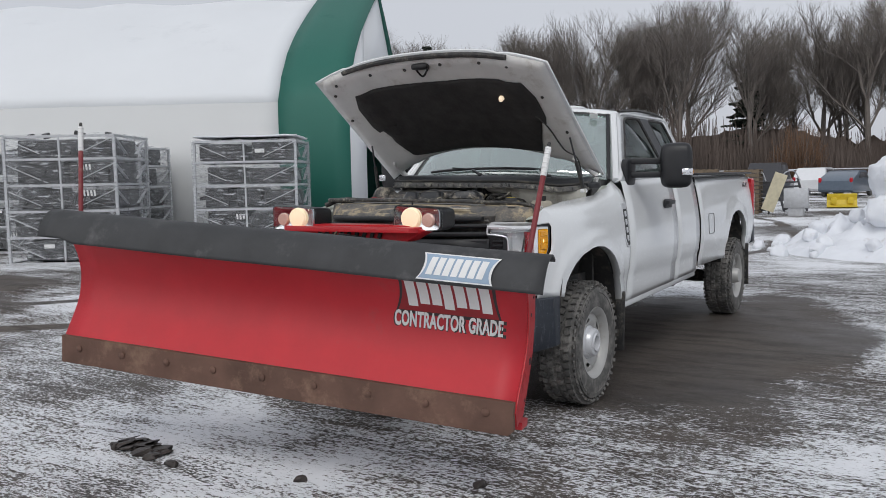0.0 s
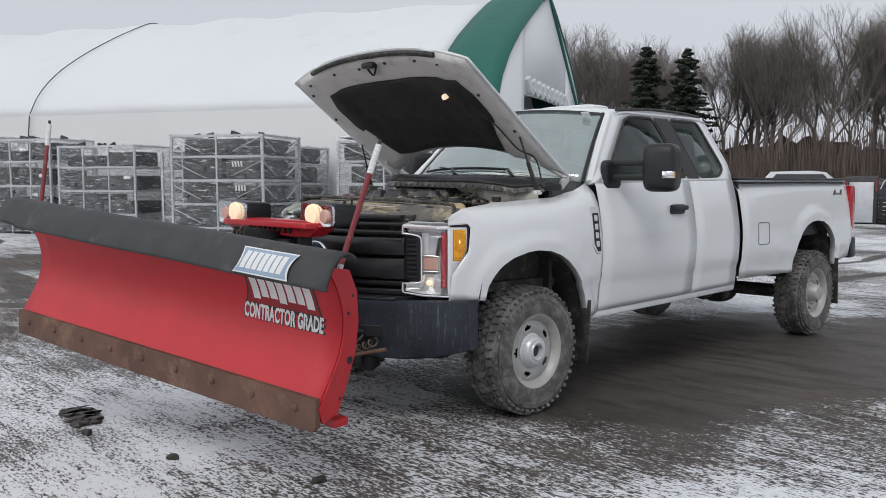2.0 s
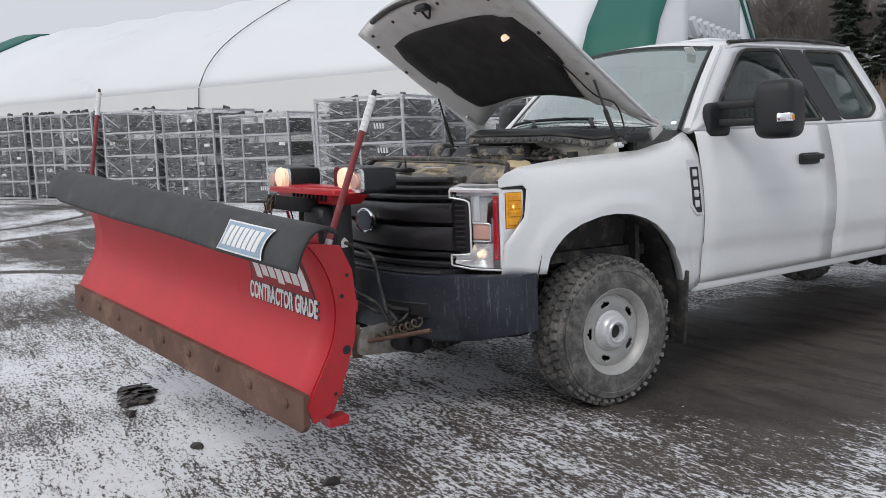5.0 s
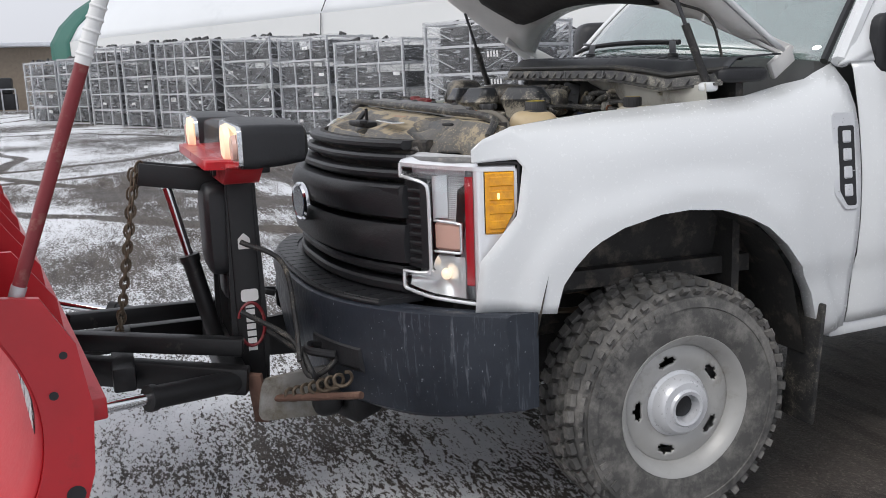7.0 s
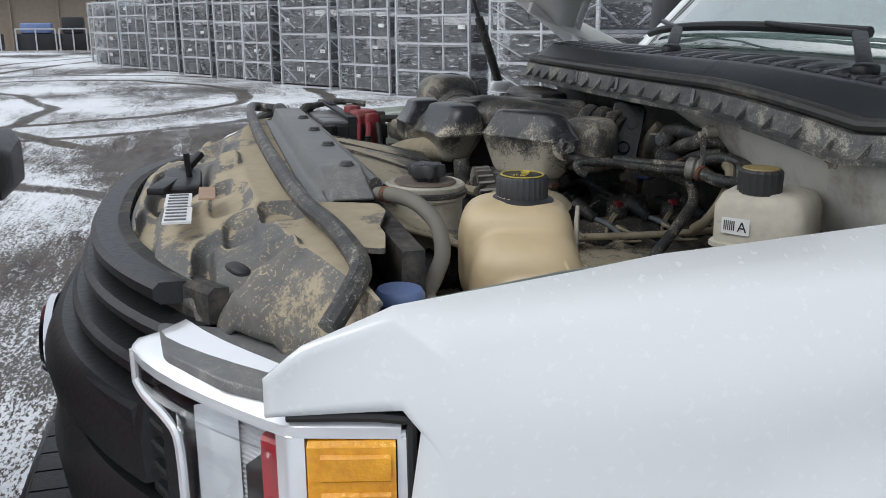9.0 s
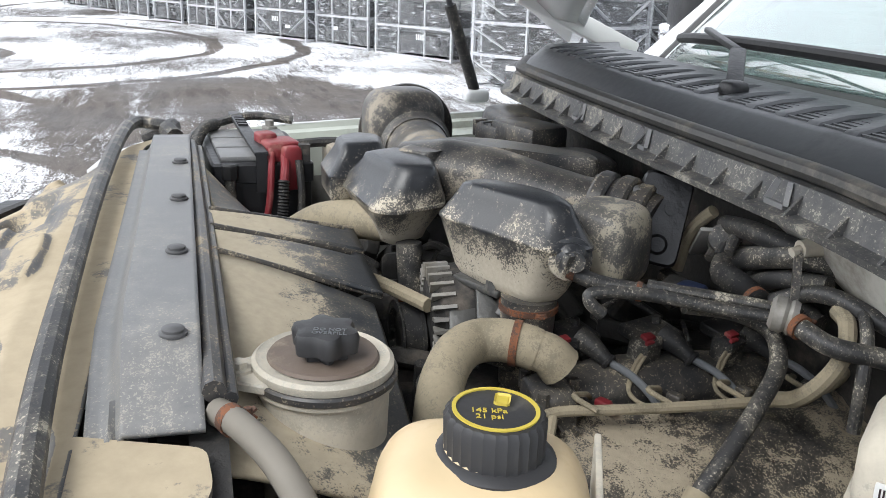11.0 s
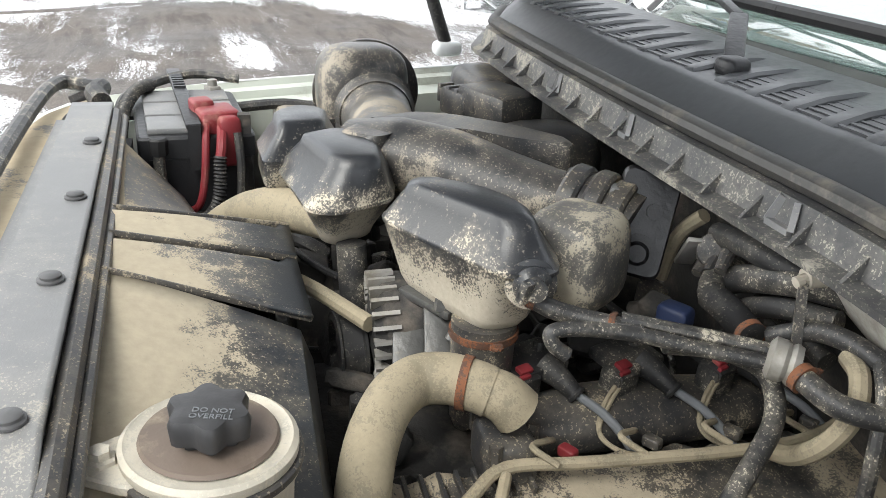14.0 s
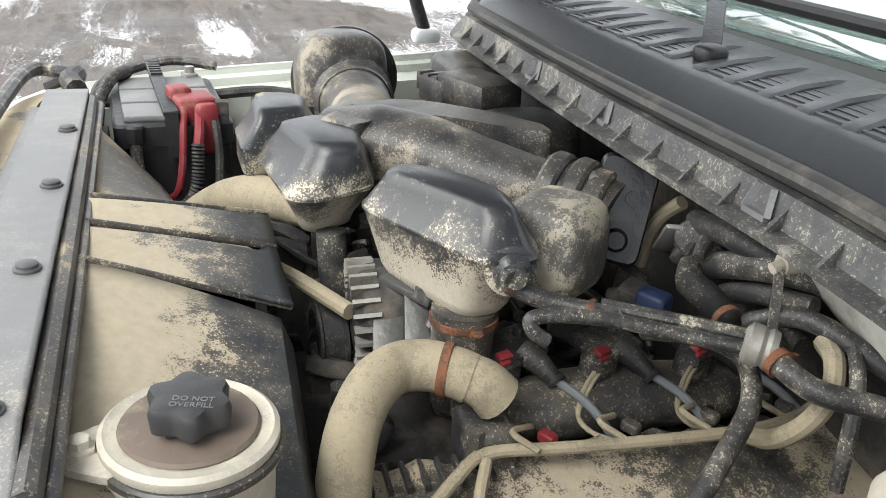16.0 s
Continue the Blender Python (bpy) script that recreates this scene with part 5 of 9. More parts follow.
tube(b, [hood_pt(1.17, -0.05, -0.05), hood_pt(1.12, -0.01, -0.075), hood_pt(1.17, 0.05, -0.05)], 0.007, 6)
part("hood_latch_striker", b, M_frame, hood, "dark latch striker")
for w, u in ((-0.78, 1.02), (-0.72, 1.11), (-0.42, 1.15), (0.42, 1.17), (0.60, 1.13), (0.74, 0.85), (-0.8, 0.75), (0.79, 0.5), (-0.14, 1.16), (0.14, 1.18)):
    b = nb()
    cyl(b, hood_pt(u, w, -0.036), hood_pt(u, w, -0.05), 0.013, 0.010, 8)
    part("hood_bump_stop", b, M_rubber, hood)
b = nb()
lump(b, hood_pt(0.865, 0.46, -0.075), (0.012, 0.03, 0.018), (30, 0, 0), 0.6)
part("hood_lamp", b, M_bulbdim, hood, "small lit under-hood lamp")
for sx in (1, -1):
    b = nb()
    top, foot = Vector((sx * 0.80, 0.10, 1.755)), Vector((sx * 0.842, 0.235, 1.40))
    mid = top.lerp(foot, 0.45)
    cyl(b, foot, mid, 0.013, seg=12)
    st = part("hood_strut", b, M_rubber, truck, "black gas hood strut")
    b = nb()
    cyl(b, mid, top, 0.0065, seg=10)
    part("strut_rod", b, M_asphaltdark, st)
    b = nb()
    lump(b, foot, (0.022, 0.03, 0.016), e=0.6)
    part("strut_bracket", b, M_white, st)
    b = nb()
    span(b, (sx * 0.80, 0.60, 1.50), hood_pt(0.22, sx * 0.74, -0.05), 0.02, 0.045, 0.006)
    span(b, (sx * 0.80, 0.60, 1.50), (sx * 0.82, 0.50, 1.44), 0.02, 0.06, 0.006)
    part("hood_hinge", b, M_under, truck, "grey hood hinge arm")
b = nb()
tube(b, [hood_pt(0.865, 0.5, -0.06), hood_pt(0.6, 0.66, -0.06), hood_pt(0.35, 0.72, -0.08), Vector((0.78, 0.28, 1.62)), Vector((0.80, 0.33, 1.46))], 0.005, 6)
part("hood_lamp_wire", b, M_rubber, hood)

# ---- snow plow ----
plow = thing("snow_plow", "red snow plow blade with black mount on the truck", "snow plow")
B_X = Vector((2.612, 0.404, -0.175)).normalized()       # along the blade towards its driver-side end
B_Z = (Vector((0, 0, 1)) - B_X * B_X.z).normalized()
B_N = B_Z.cross(B_X).normalized()                        # backwards, towards the truck
B_O = Vector((0.040, -2.075, 0.440))                    # middle of the cutting edge's foot
B_H = 1.315
PROFILE = [(0.0, 0.10), (0.030, 0.16), (0.075, 0.24), (0.115, 0.32), (0.135, 0.40), (0.138, 0.48), (0.122, 0.56), (0.088, 0.64), (0.040, 0.71), (0.0, 0.745)]


def blade(s, n, z):
    return B_O + B_X * s + B_N * n + B_Z * z


b = nb()
line = smoothline([Vector((n, z, 0)) for n, z in PROFILE], 3)
sheet(b, lambda u, v: blade(-B_H + 2 * B_H * u, line[round(v * (len(line) - 1))].x, line[round(v * (len(line) - 1))].y), 20, len(line) - 1)
mold = thicken(part("moldboard", b, M_red, plow, "curved red moldboard"), 0.006, 1)
# cutting edge
b = nb()
m_edge = Matrix((B_X, B_Z, -B_N)).transposed().to_4x4()
m_edge.translation = B_O
prism(b, [(-B_H, 0.0), (B_H - 0.02, -0.005), (B_H + 0.005, 0.02), (B_H, 0.15), (-B_H, 0.15)], m_edge, -0.012, 0.014, 0.003)
edge = part("cutting_edge", b, M_rust, plow, "rusty brown steel cutting edge")
for i in range(9):
    b = nb()
    p = blade(-B_H + 0.13 + i * (2 * B_H - 0.26) / 8, -0.012, 0.088)
    lathe(b, [(0.02, 0.0), (0.019, 0.008), (0.012, 0.014), (0.0, 0.016)], axis_pose(p, -B_N), 10)
    part("carriage_bolt", b, M_rust, edge)
# end ribs
for s in (-B_H, B_H):
    b = nb()
    front = [(p.x, p.y) for p in line]
    back = [(0.16, 0.72), (0.215, 0.62), (0.235, 0.48), (0.225, 0.34), (0.18, 0.2), (0.12, 0.06), (0.03, 0.03)]
    rings = [[blade(s + d, n, z) for n, z in front + back] for d in (-0.008, 0.008)]
    ringfaces(b, rings)
    rib = part("end_rib", b, M_redside, plow, "red end rib with black discs for bolt holes")
    # solid black discs put in for the dark inside of the bolt holes
    for n, z, r in ((0.185, 0.30, 0.019), (0.165, 0.52, 0.009), (0.19, 0.60, 0.008), (0.13, 0.13, 0.008)):
        b = nb()
        cyl(b, blade(s - 0.0095, n, z), blade(s + 0.0095, n, z), r, seg=12)
        part("bolt_hole", b, M_blackp, rib)
    b = nb()
    prism(b, [(-0.03, 0), (0.03, 0), (0.03, 0.09), (-0.03, 0.09)], Matrix.Translation(blade(s * 0.985, 0.10, -0.005)) @ Matrix((B_X, B_N, B_Z)).transposed().to_4x4(), 0, 0.035)
    part("rib_foot", b, M_redside, rib)
# back ribs and channels
for i in range(1, 8):
    b = nb()
    s = -B_H + i * 2 * B_H / 8
    rings = [[blade(s + d, n, z) for n, z in [(p.x + 0.008, p.y) for p in line] + [(0.14, 0.74), (0.22, 0.62), (0.235, 0.48), (0.22, 0.3), (0.12, 0.08)]] for d in (-0.006, 0.006)]
    ringfaces(b, rings)
    part("back_rib", b, M_redside, plow)
b = nb()
for n, z in ((0.16, 0.13), (0.24, 0.46), (0.06, 0.745)):
    span(b, blade(-B_H + 0.02, n, z), blade(B_H - 0.02, n, z), 0.05, 0.05, 0.006, up=B_Z)
part("back_channel", b, M_redside, plow)
# rubber deflector, leaning forwards over the top
b = nb()
DEF = [(0.075, 0.80), (0.03, 0.825), (-0.025, 0.81), (-0.06, 0.77), (-0.085, 0.72), (-0.098, 0.675)]
dl = smoothline([Vector((n, z, 0)) for n, z in DEF], 3)
def defl(u, v):
    s = -1.375 + 2.82 * u
    p = dl[round(v * (len(dl) - 1))]
    wob = 0.006 * math.sin(s * 5.0)
    return blade(s, p.x - 0.01 + wob, p.y + (0.022 if u < 0.08 else 0) * v + 0.02 * (1 - u) - 0.015)
sheet(b, defl, 36, len(dl) - 1)
deflector = thicken(part("deflector", b, M_deflector, plow, "black rubber snow deflector"), 0.012, 1)
b = nb()
for i in range(9):
    p = defl(0.05 + i * 0.112, 0.12)
    lathe(b, [(0.012, 0), (0.011, 0.006), (0.0, 0.009)], axis_pose(p, B_Z), 8)
part("deflector_bolt", b, M_galv, deflector)

# decals: a maker's mark as plain slanted bars on a framed field, and the grade lettering
def on_blade(s, t):
    """A point on the moldboard's face at s along and t up the curve."""
    k = [p for p in line]
    for a, c in zip(k, k[1:]):
        if a.y <= t <= c.y:
            f = (t - a.y) / (c.y - a.y)
            return blade(s, a.x + (c.x - a.x) * f - 0.004, t)
    return blade(s, k[-1].x - 0.004, t)


def blade_patch(b, poly, lift):
    """A flat outline (s, t) laid on the curved face."""
    vs = [b.verts.new(on_blade(s, t) - B_N * lift) for s, t in poly]
    b.faces.new(vs)


def strip_poly(b, s0, s1, t0, t1, lift, lean=0.0, nt=6, pinch=0.0):
    rows = []
    for j in range(nt + 1):
        t = t0 + (t1 - t0) * j / nt
        e = lean * (j / nt - 0.5) * (t1 - t0)
        p = pinch * (1 - (2 * j / nt - 1) ** 2)
        rows.append([b.verts.new(on_blade(s, t) - B_N * lift) for s in (s0 + e + p, s1 + e - p)])
    for a, c in zip(rows, rows[1:]):
        b.faces.new((a[0], a[1], c[1], c[0]))


D0, D1 = 0.655, 1.20
b = nb()
strip_poly(b, D0, D1, 0.470, 0.755, 0.0035, 0.0, 8, 0.03)
fld = part("mark_frame", b, M_blackdecal, mold, "dark maker's mark frame")
b = nb()
strip_poly(b, D0 + 0.016, D1 - 0.016, 0.486, 0.76, 0.0045, 0.0, 8, 0.03)
part("mark_field", b, surface("dark_red_decal", (0.27, 0.008, 0.012), 0.4, vary=0.1, bump=0), fld)
b = nb()
for k in range(7):
    s = D0 + 0.058 + k * 0.0625
    strip_poly(b, s, s + 0.050, 0.510 if k in (0, 3, 6) else 0.525, 0.755, 0.0058, -0.12)
pieces("mark_bar", b, M_whiteletter, fld, "white blocky maker's mark")


def on_face_text(name, text, s, t, size, mat, parent, lift, sx=1.0, tilt=0.0):
    ob = words(name, text, size, Matrix.Identity(4), mat, parent, 0.0004, 1.05, 0.0, 0.0035)
    for v in ob.data.vertices:
        q = on_blade(s + v.co.x * sx, t + v.co.y + tilt * v.co.x * sx)
        v.co = q - B_N * (lift + v.co.z)
    return ob


on_face_text("grade_lettering_shadow", "CONTRACTOR GRADE", (D0 + D1) / 2 + 0.004, 0.438, 0.104, M_blackdecal, mold, 0.0035, 0.51)
on_face_text("grade_lettering", "CONTRACTOR GRADE", (D0 + D1) / 2, 0.442, 0.100, M_whiteletter, mold, 0.005, 0.51)
# mark on the deflector
def on_defl(s, v, lift):
    u = (s + 1.375) / 2.82
    k = v * (len(dl) - 1)
    i = min(int(k), len(dl) - 2)
    p = dl[i].lerp(dl[i + 1], k - i)
    return blade(s, p.x - 0.01 + 0.006 * math.sin(s * 5.0) - 0.004, p.y + 0.02 * (1 - u) - 0.015) - B_N * lift + B_Z * lift * 0.6


def defl_strip(b, s0, s1, v0, v1, lift, lean=0.0, pinch=0.0):
    rows = []
    for j in range(9):
        v = v0 + (v1 - v0) * j / 8
        e = lean * (0.5 - j / 8)
        p = pinch * (1 - (2 * j / 8 - 1) ** 2)
        rows.append([b.verts.new(on_defl(s, v, lift)) for s in (s0 + e + p, (s0 + s1) / 2 + e, s1 + e - p)])
    for a, c in zip(rows, rows[1:]):
        for i in (0, 1):
            b.faces.new((a[i], a[i + 1], c[i + 1], c[i]))


b = nb()
defl_strip(b, 0.875, 1.235, 0.47, 0.96, 0.015, 0.02, 0.02)
dm = part("deflector_mark", b, M_whiteletter, deflector, "pale blue maker's mark with white rim")
b = nb()
defl_strip(b, 0.886, 1.224, 0.495, 0.935, 0.0165, 0.02, 0.02)
part("mark_field", b, M_bluedecal, dm)
b = nb()
for k in range(7):
    s = 0.920 + k * 0.0393
    defl_strip(b, s, s + 0.030, 0.55, 0.86, 0.018, 0.02)
pieces("mark_bar", b, M_whiteletter, dm)

# blade guide sticks
for s, tip in ((B_H - 0.02, (1.372, -1.527, 1.66)), (-B_H + 0.03, (-1.33, -2.03, 1.86))):
    b = nb()
    foot = blade(s, 0.10, 0.66)
    tip = Vector(tip)
    cyl(b, foot.lerp(tip, 0.12), foot.lerp(tip, 0.76), 0.013, seg=12)
    stick = part("guide_stick", b, M_redplastic, plow, "red blade guide stick with white tip")
    b = nb()
    cyl(b, foot.lerp(tip, 0.76), foot.lerp(tip, 0.965), 0.0145, seg=12)
    for i in range(6):
        p = foot.lerp(tip, 0.78 + i * 0.033)
        lathe(b, [(0.0145, 0), (0.017, 0.004), (0.0145, 0.008)], axis_pose(p, tip - foot), 12)
    part("stick_sleeve", b, M_whiteletter, stick, "grey-white reflective sleeve")
    b = nb()
    cyl(b, foot.lerp(tip, 0.965), tip, 0.010, 0.008, seg=10)
    part("stick_cap", b, M_rubber, stick)
    b = nb()
    cyl(b, foot, foot.lerp(tip, 0.13), 0.0145, seg=12)
    part("stick_base", b, M_galv, stick, "worn metal stick base")

# mount tower, lift arm, A-frame and rams
b = nb()
for sx in (0.235, -0.235):
    prism(b, rpoly([(-0.06, 0.42), (0.05, 0.42), (0.062, 0.60), (0.05, 1.16), (-0.045, 1.16), (-0.062, 0.60)], 0.02), Matrix(((0, 0, 1, sx), (1, 0, 0, -1.165), (0, 1, 0, 0), (0, 0, 0, 1))), -0.008, 0.008)
    box(b, (sx, -1.165, 0.80), (0.03, 0.085, 0.70), (0, 0, 0), 0.006)
span(b, (-0.235, -1.15, 1.12), (0.235, -1.15, 1.12), 0.08, 0.08, 0.01)
span(b, (-0.235, -1.15, 0.60), (0.235, -1.15, 0.60), 0.06, 0.10, 0.01)
tower = pieces("mount_tower", b, M_frame, plow, "black steel mount tower")[0]
b = nb()
lump(b, (0.09, -1.205, 0.98), (0.13, 0.075, 0.155), e=0.3)
lump(b, (0.09, -1.185, 0.80), (0.08, 0.045, 0.07), e=0.3)
part("hydraulic_unit_cover", b, M_blackp, plow, "black hydraulic unit cover")
b = nb()
for sx in (0.075, -0.045):
    span(b, (sx, -1.10, 1.115), (sx, -1.47, 1.175), 0.014, 0.075, 0.004)
span(b, (0.015, -1.44, 1.165), (0.015, -1.30, 1.15), 0.10, 0.02, 0.004)
part("lift_arm", b, M_frame, plow, "black lift arm")
b = nb()
for sx in (1, -1):
    span(b, (sx * 0.36, -1.20, 0.50), (0.03 + sx * 0.10, -1.85, 0.58), 0.06, 0.09, 0.008)
    span(b, (sx * 0.30, -1.20, 0.60), (0.03 + sx * 0.12, -1.75, 0.66), 0.05, 0.06, 0.008)
span(b, (-0.34, -1.24, 0.50), (0.34, -1.24, 0.50), 0.08, 0.09, 0.008)
span(b, (-0.30, -1.58, 0.555), (0.34, -1.58, 0.555), 0.07, 0.08, 0.008)
span(b, (-0.75, -2.02, 0.62), (0.80, -1.79, 0.56), 0.06, 0.09, 0.008)
part("a_frame", b, M_frame, plow, "black welded A-frame")
ram = [((0.06, -1.25, 0.52), (0.03, -1.38, 1.12), 0.03), ((0.34, -1.22, 0.50), (0.62, -1.72, 0.57), 0.036), ((-0.34, -1.22, 0.50), (-0.60, -1.88, 0.64), 0.036)]
for p, q, r in ram:
    p, q = Vector(p), Vector(q)
    b = nb()
    cyl(b, p, p.lerp(q, 0.58), r, seg=16)
    cyl(b, p.lerp(q, 0.56), p.lerp(q, 0.60), r * 1.15, seg=16)
    rm = part("hydraulic_ram", b, M_frame, plow, "black hydraulic ram")
    b = nb()
    cyl(b, p.lerp(q, 0.6), q, r * 0.52, seg=12)
    part("ram_rod", b, M_chrome, rm, "bright chrome rod")
# chain
def chain(p, q, sag, n, name="chain"):
    b = nb()
    pts = [Vector(p).lerp(Vector(q), i / n) + Vector((0, 0, -sag * math.sin(math.pi * i / n))) for i in range(n + 1)]
    for i in range(n):
        a, c = pts[i], pts[i + 1]
        d = (c - a).normalized()
        u, v = basis(d)
        side = u if i % 2 else v
        mid, h = (a + c) / 2, (c - a).length * 0.72
        loop = [mid + d * (h * math.cos(t)) + side * (0.0125 * math.sin(t)) for t in [2 * math.pi * k / 10 for k in range(10)]]
        tube(b, loop + [loop[0]], 0.0042, 5, 1)
    return part(name, b, M_chain, plow, "rusty lift chain")
chain((0.03, -1.475, 1.185), (0.06, -1.60, 0.52), 0.0, 22)
chain((0.00, -1.485, 1.185), (-0.02, -1.60, 0.53), 0.02, 22)
chain((0.05, -1.46, 1.21), (0.0, -1.49, 1.12), 0.02, 4)
# lamp bar and lamps
b = nb()
prism(b, rpoly([(-0.52, 0.03), (-0.40, -0.035), (0.40, -0.035), (0.52, 0.03), (0.40, 0.06), (-0.40, 0.06)], 0.02), Matrix(((1, 0, 0, -0.03), (0, 0, -1, -1.17), (0, 1, 0, 1.185), (0, 0, 0, 1))), -0.05, 0.06, 0.008)
prism(b, rpoly([(-0.45, -0.09), (0.45, -0.09), (0.52, 0.06), (-0.52, 0.06)], 0.02), Matrix(((1, 0, 0, -0.03), (0, 1, 0, -1.20), (0, 0, 1, 1.205), (0, 0, 0, 1))), 0.0, 0.03, 0.006)
headgear = part("lamp_bar", b, M_redside, plow, "red lamp bar")
b = nb()
for i in range(9):
    box(b, (-0.25 + i * 0.055, -1.235, 1.185), (0.022, 0.012, 0.035), (0, 20, 0))
pieces("lamp_bar_slot", b, M_blackp, headgear)
for cx, cy, side in ((0.40, -1.20, 1), (-0.46, -1.235, -1)):
    ml = Matrix.Translation((cx + 0.02, cy, 1.282)) @ Euler((0, 0, radians(3))).to_matrix().to_4x4()
    tr = lambda x, y, z: ml @ Vector((x, y, z))
    b = nb()
    W, Hh = 0.165, 0.078
    out = lambda k: rpoly([(-W * k, -Hh * k), (W * k, -Hh * k * 0.9), (W * k, Hh * k * 0.75), (-W * k * 0.9 if side > 0 else -W * k, Hh * k)], 0.03)
    ringfaces(b, [[tr(p[0], y, p[1]) for p in out(k)] for k, y in ((0.98, 0.0), (1.0, 0.03), (0.95, 0.12), (0.85, 0.19), (0.6, 0.21))])
    lamp_ob = part("plow_lamp", b, M_blackp, plow, "black-backed plow lamp, lit")
    b = nb()
    ringfaces(b, [[tr(p[0], y, p[1]) for p in out(k)] for k, y in ((0.94, 0.01), (0.90, -0.012), (0.55, -0.004))])
    part("lamp_reflector", b, M_chrome, lamp_ob)
    b = nb()
    ringfaces(b, [[tr(p[0], y, p[1]) for p in out(k)] for k, y in ((0.99, 0.0), (0.97, -0.045), (0.86, -0.06))])
    lens = part("lamp_lens", b, M_lens, lamp_ob, "clear moulded lens")
    lens.visible_shadow = False
    b = nb()
    lathe(b, [(0.062, -0.01), (0.056, 0.008), (0.0, 0.014)], axis_pose(tr(-0.035 * side, -0.016, 0.0), (0, -1, 0)), 24)
    part("lamp_bulb", b, M_bulb, lamp_ob, "warm lit bulb")
    b = nb()
    lathe(b, [(0.04, -0.008), (0.036, 0.004), (0.0, 0.006)], axis_pose(tr(0.075 * side, -0.014, -0.01), (0, -1, 0)), 20)
    part("lamp_turn_bulb", b, M_pinklens, lamp_ob)
    b = nb()
    box(b, (cx, cy + 0.08, 1.205), (0.05, 0.06, 0.04), (0, 0, 0), 0.005)
    part("lamp_stem", b, M_frame, lamp_ob)
# padlock mark, product mark on the tower, spring, hoses
b = nb()
mt = Matrix(((0, 0, 1, 0.2515), (1, 0, 0, -1.165), (0, 1, 0, 0), (0, 0, 0, 1)))
prism(b, rpoly([(-0.02, 0.92), (0.02, 0.92), (0.02, 0.955), (0.0, 0.975), (-0.02, 0.955)], 0.006), mt, 0.0, 0.0012)
prism(b, rpoly([(-0.024, 0.740), (0.034, 0.740), (0.034, 0.782), (-0.024, 0.782)], 0.012), mt, 0.0, 0.0012)
for k in range(7):
    prism(b, [(-0.012, 0.568 + 0.025 * k), (0.018, 0.568 + 0.025 * k), (0.018, 0.587 + 0.025 * k), (-0.012, 0.587 + 0.025 * k)], mt, 0.0, 0.0012)
pieces("tower_mark", b, M_whiteletter, tower, "white product mark")
b = nb()
tube(b, [mt @ Vector((0.004 - 0.044 * math.cos(a), 0.660 + 0.075 * math.sin(a), 0.0015)) for a in [radians(20 + 16 * k) for k in range(20)]], 0.006, 5, 1)
part("tower_mark_ring", b, M_redplastic, tower, "red ring mark")
b = nb()
tube(b, [Vector((0.40, -1.08, 0.44)) + Vector((0.0, 0.022 * math.cos(k * 0.9), 0.022 * math.sin(k * 0.9))) + Vector((0.008 * k * 0.5, 0.006 * k * 0.5, 0.002 * k)) for k in range(52)], 0.006, 6, 2)
part("release_spring", b, M_chain, plow, "rusty release spring")
b = nb()
cyl(b, (0.34, -1.14, 0.42), (0.66, -0.90, 0.50), 0.012, seg=10)
span(b, (0.36, -1.18, 0.52), (0.33, -1.16, 0.34), 0.05, 0.02, 0.004)
part("release_pin", b, M_rust, plow)
for sx in (1, -1):
    b = nb()
    prism(b, rpoly([(-0.26, 0.36), (0.18, 0.33), (0.22, 0.42), (0.05, 0.52), (-0.24, 0.50)], 0.03), Matrix(((0, 0, 1, sx * 0.37), (1, 0, 0, -0.92), (0, 1, 0, 0), (0, 0, 0, 1))), -0.01, 0.01)
    part("push_plate", b, M_alloy if sx > 0 else M_frame, plow, "dull steel push plate")
b = nb()
box(b, (0.42, -0.86, 0.40), (0.16, 0.12, 0.10), (10, 0, 20), 0.02)
lump(b, (0.44, -0.96, 0.42), (0.05, 0.05, 0.05), e=0.7)
part("receiver_bracket", b, M_frame, plow)
for pts in ([(0.30, -1.20, 0.72), (0.36, -1.05, 0.62), (0.46, -1.02, 0.52), (0.50, -0.95, 0.56), (0.45, -0.90, 0.62)],
            [(0.28, -1.18, 0.95), (0.34, -1.06, 0.88), (0.40, -1.04, 0.70), (0.48, -1.05, 0.58)],
            [(0.20, -1.20, 0.70), (0.30, -1.02, 0.56), (0.42, -1.03, 0.60), (0.52, -1.02, 0.55), (0.46, -0.98, 0.48)]):
    b = nb()
    tube(b, pts, 0.009, 8)
    part("hydraulic_hose", b, M_rubber, plow)

# ---- engine bay ----
before_bay = {ob.name for ob in bpy.data.objects}
settled = set()


def settle(ob):
    """Marks a part that already stands at its final place."""
    settled.add(ob.name)
    return ob


def relief(x, y, spots):
    h = 0.0
    for cx, cy, rx, ry, d in spots:
        k = (abs((x - cx) / rx) ** 4 + abs((y - cy) / ry) ** 4) ** 0.25
        f = min(1.0, max(0.0, (1.28 - k) / 0.42))
        h += d * f * f * (3 - 2 * f)
    return h


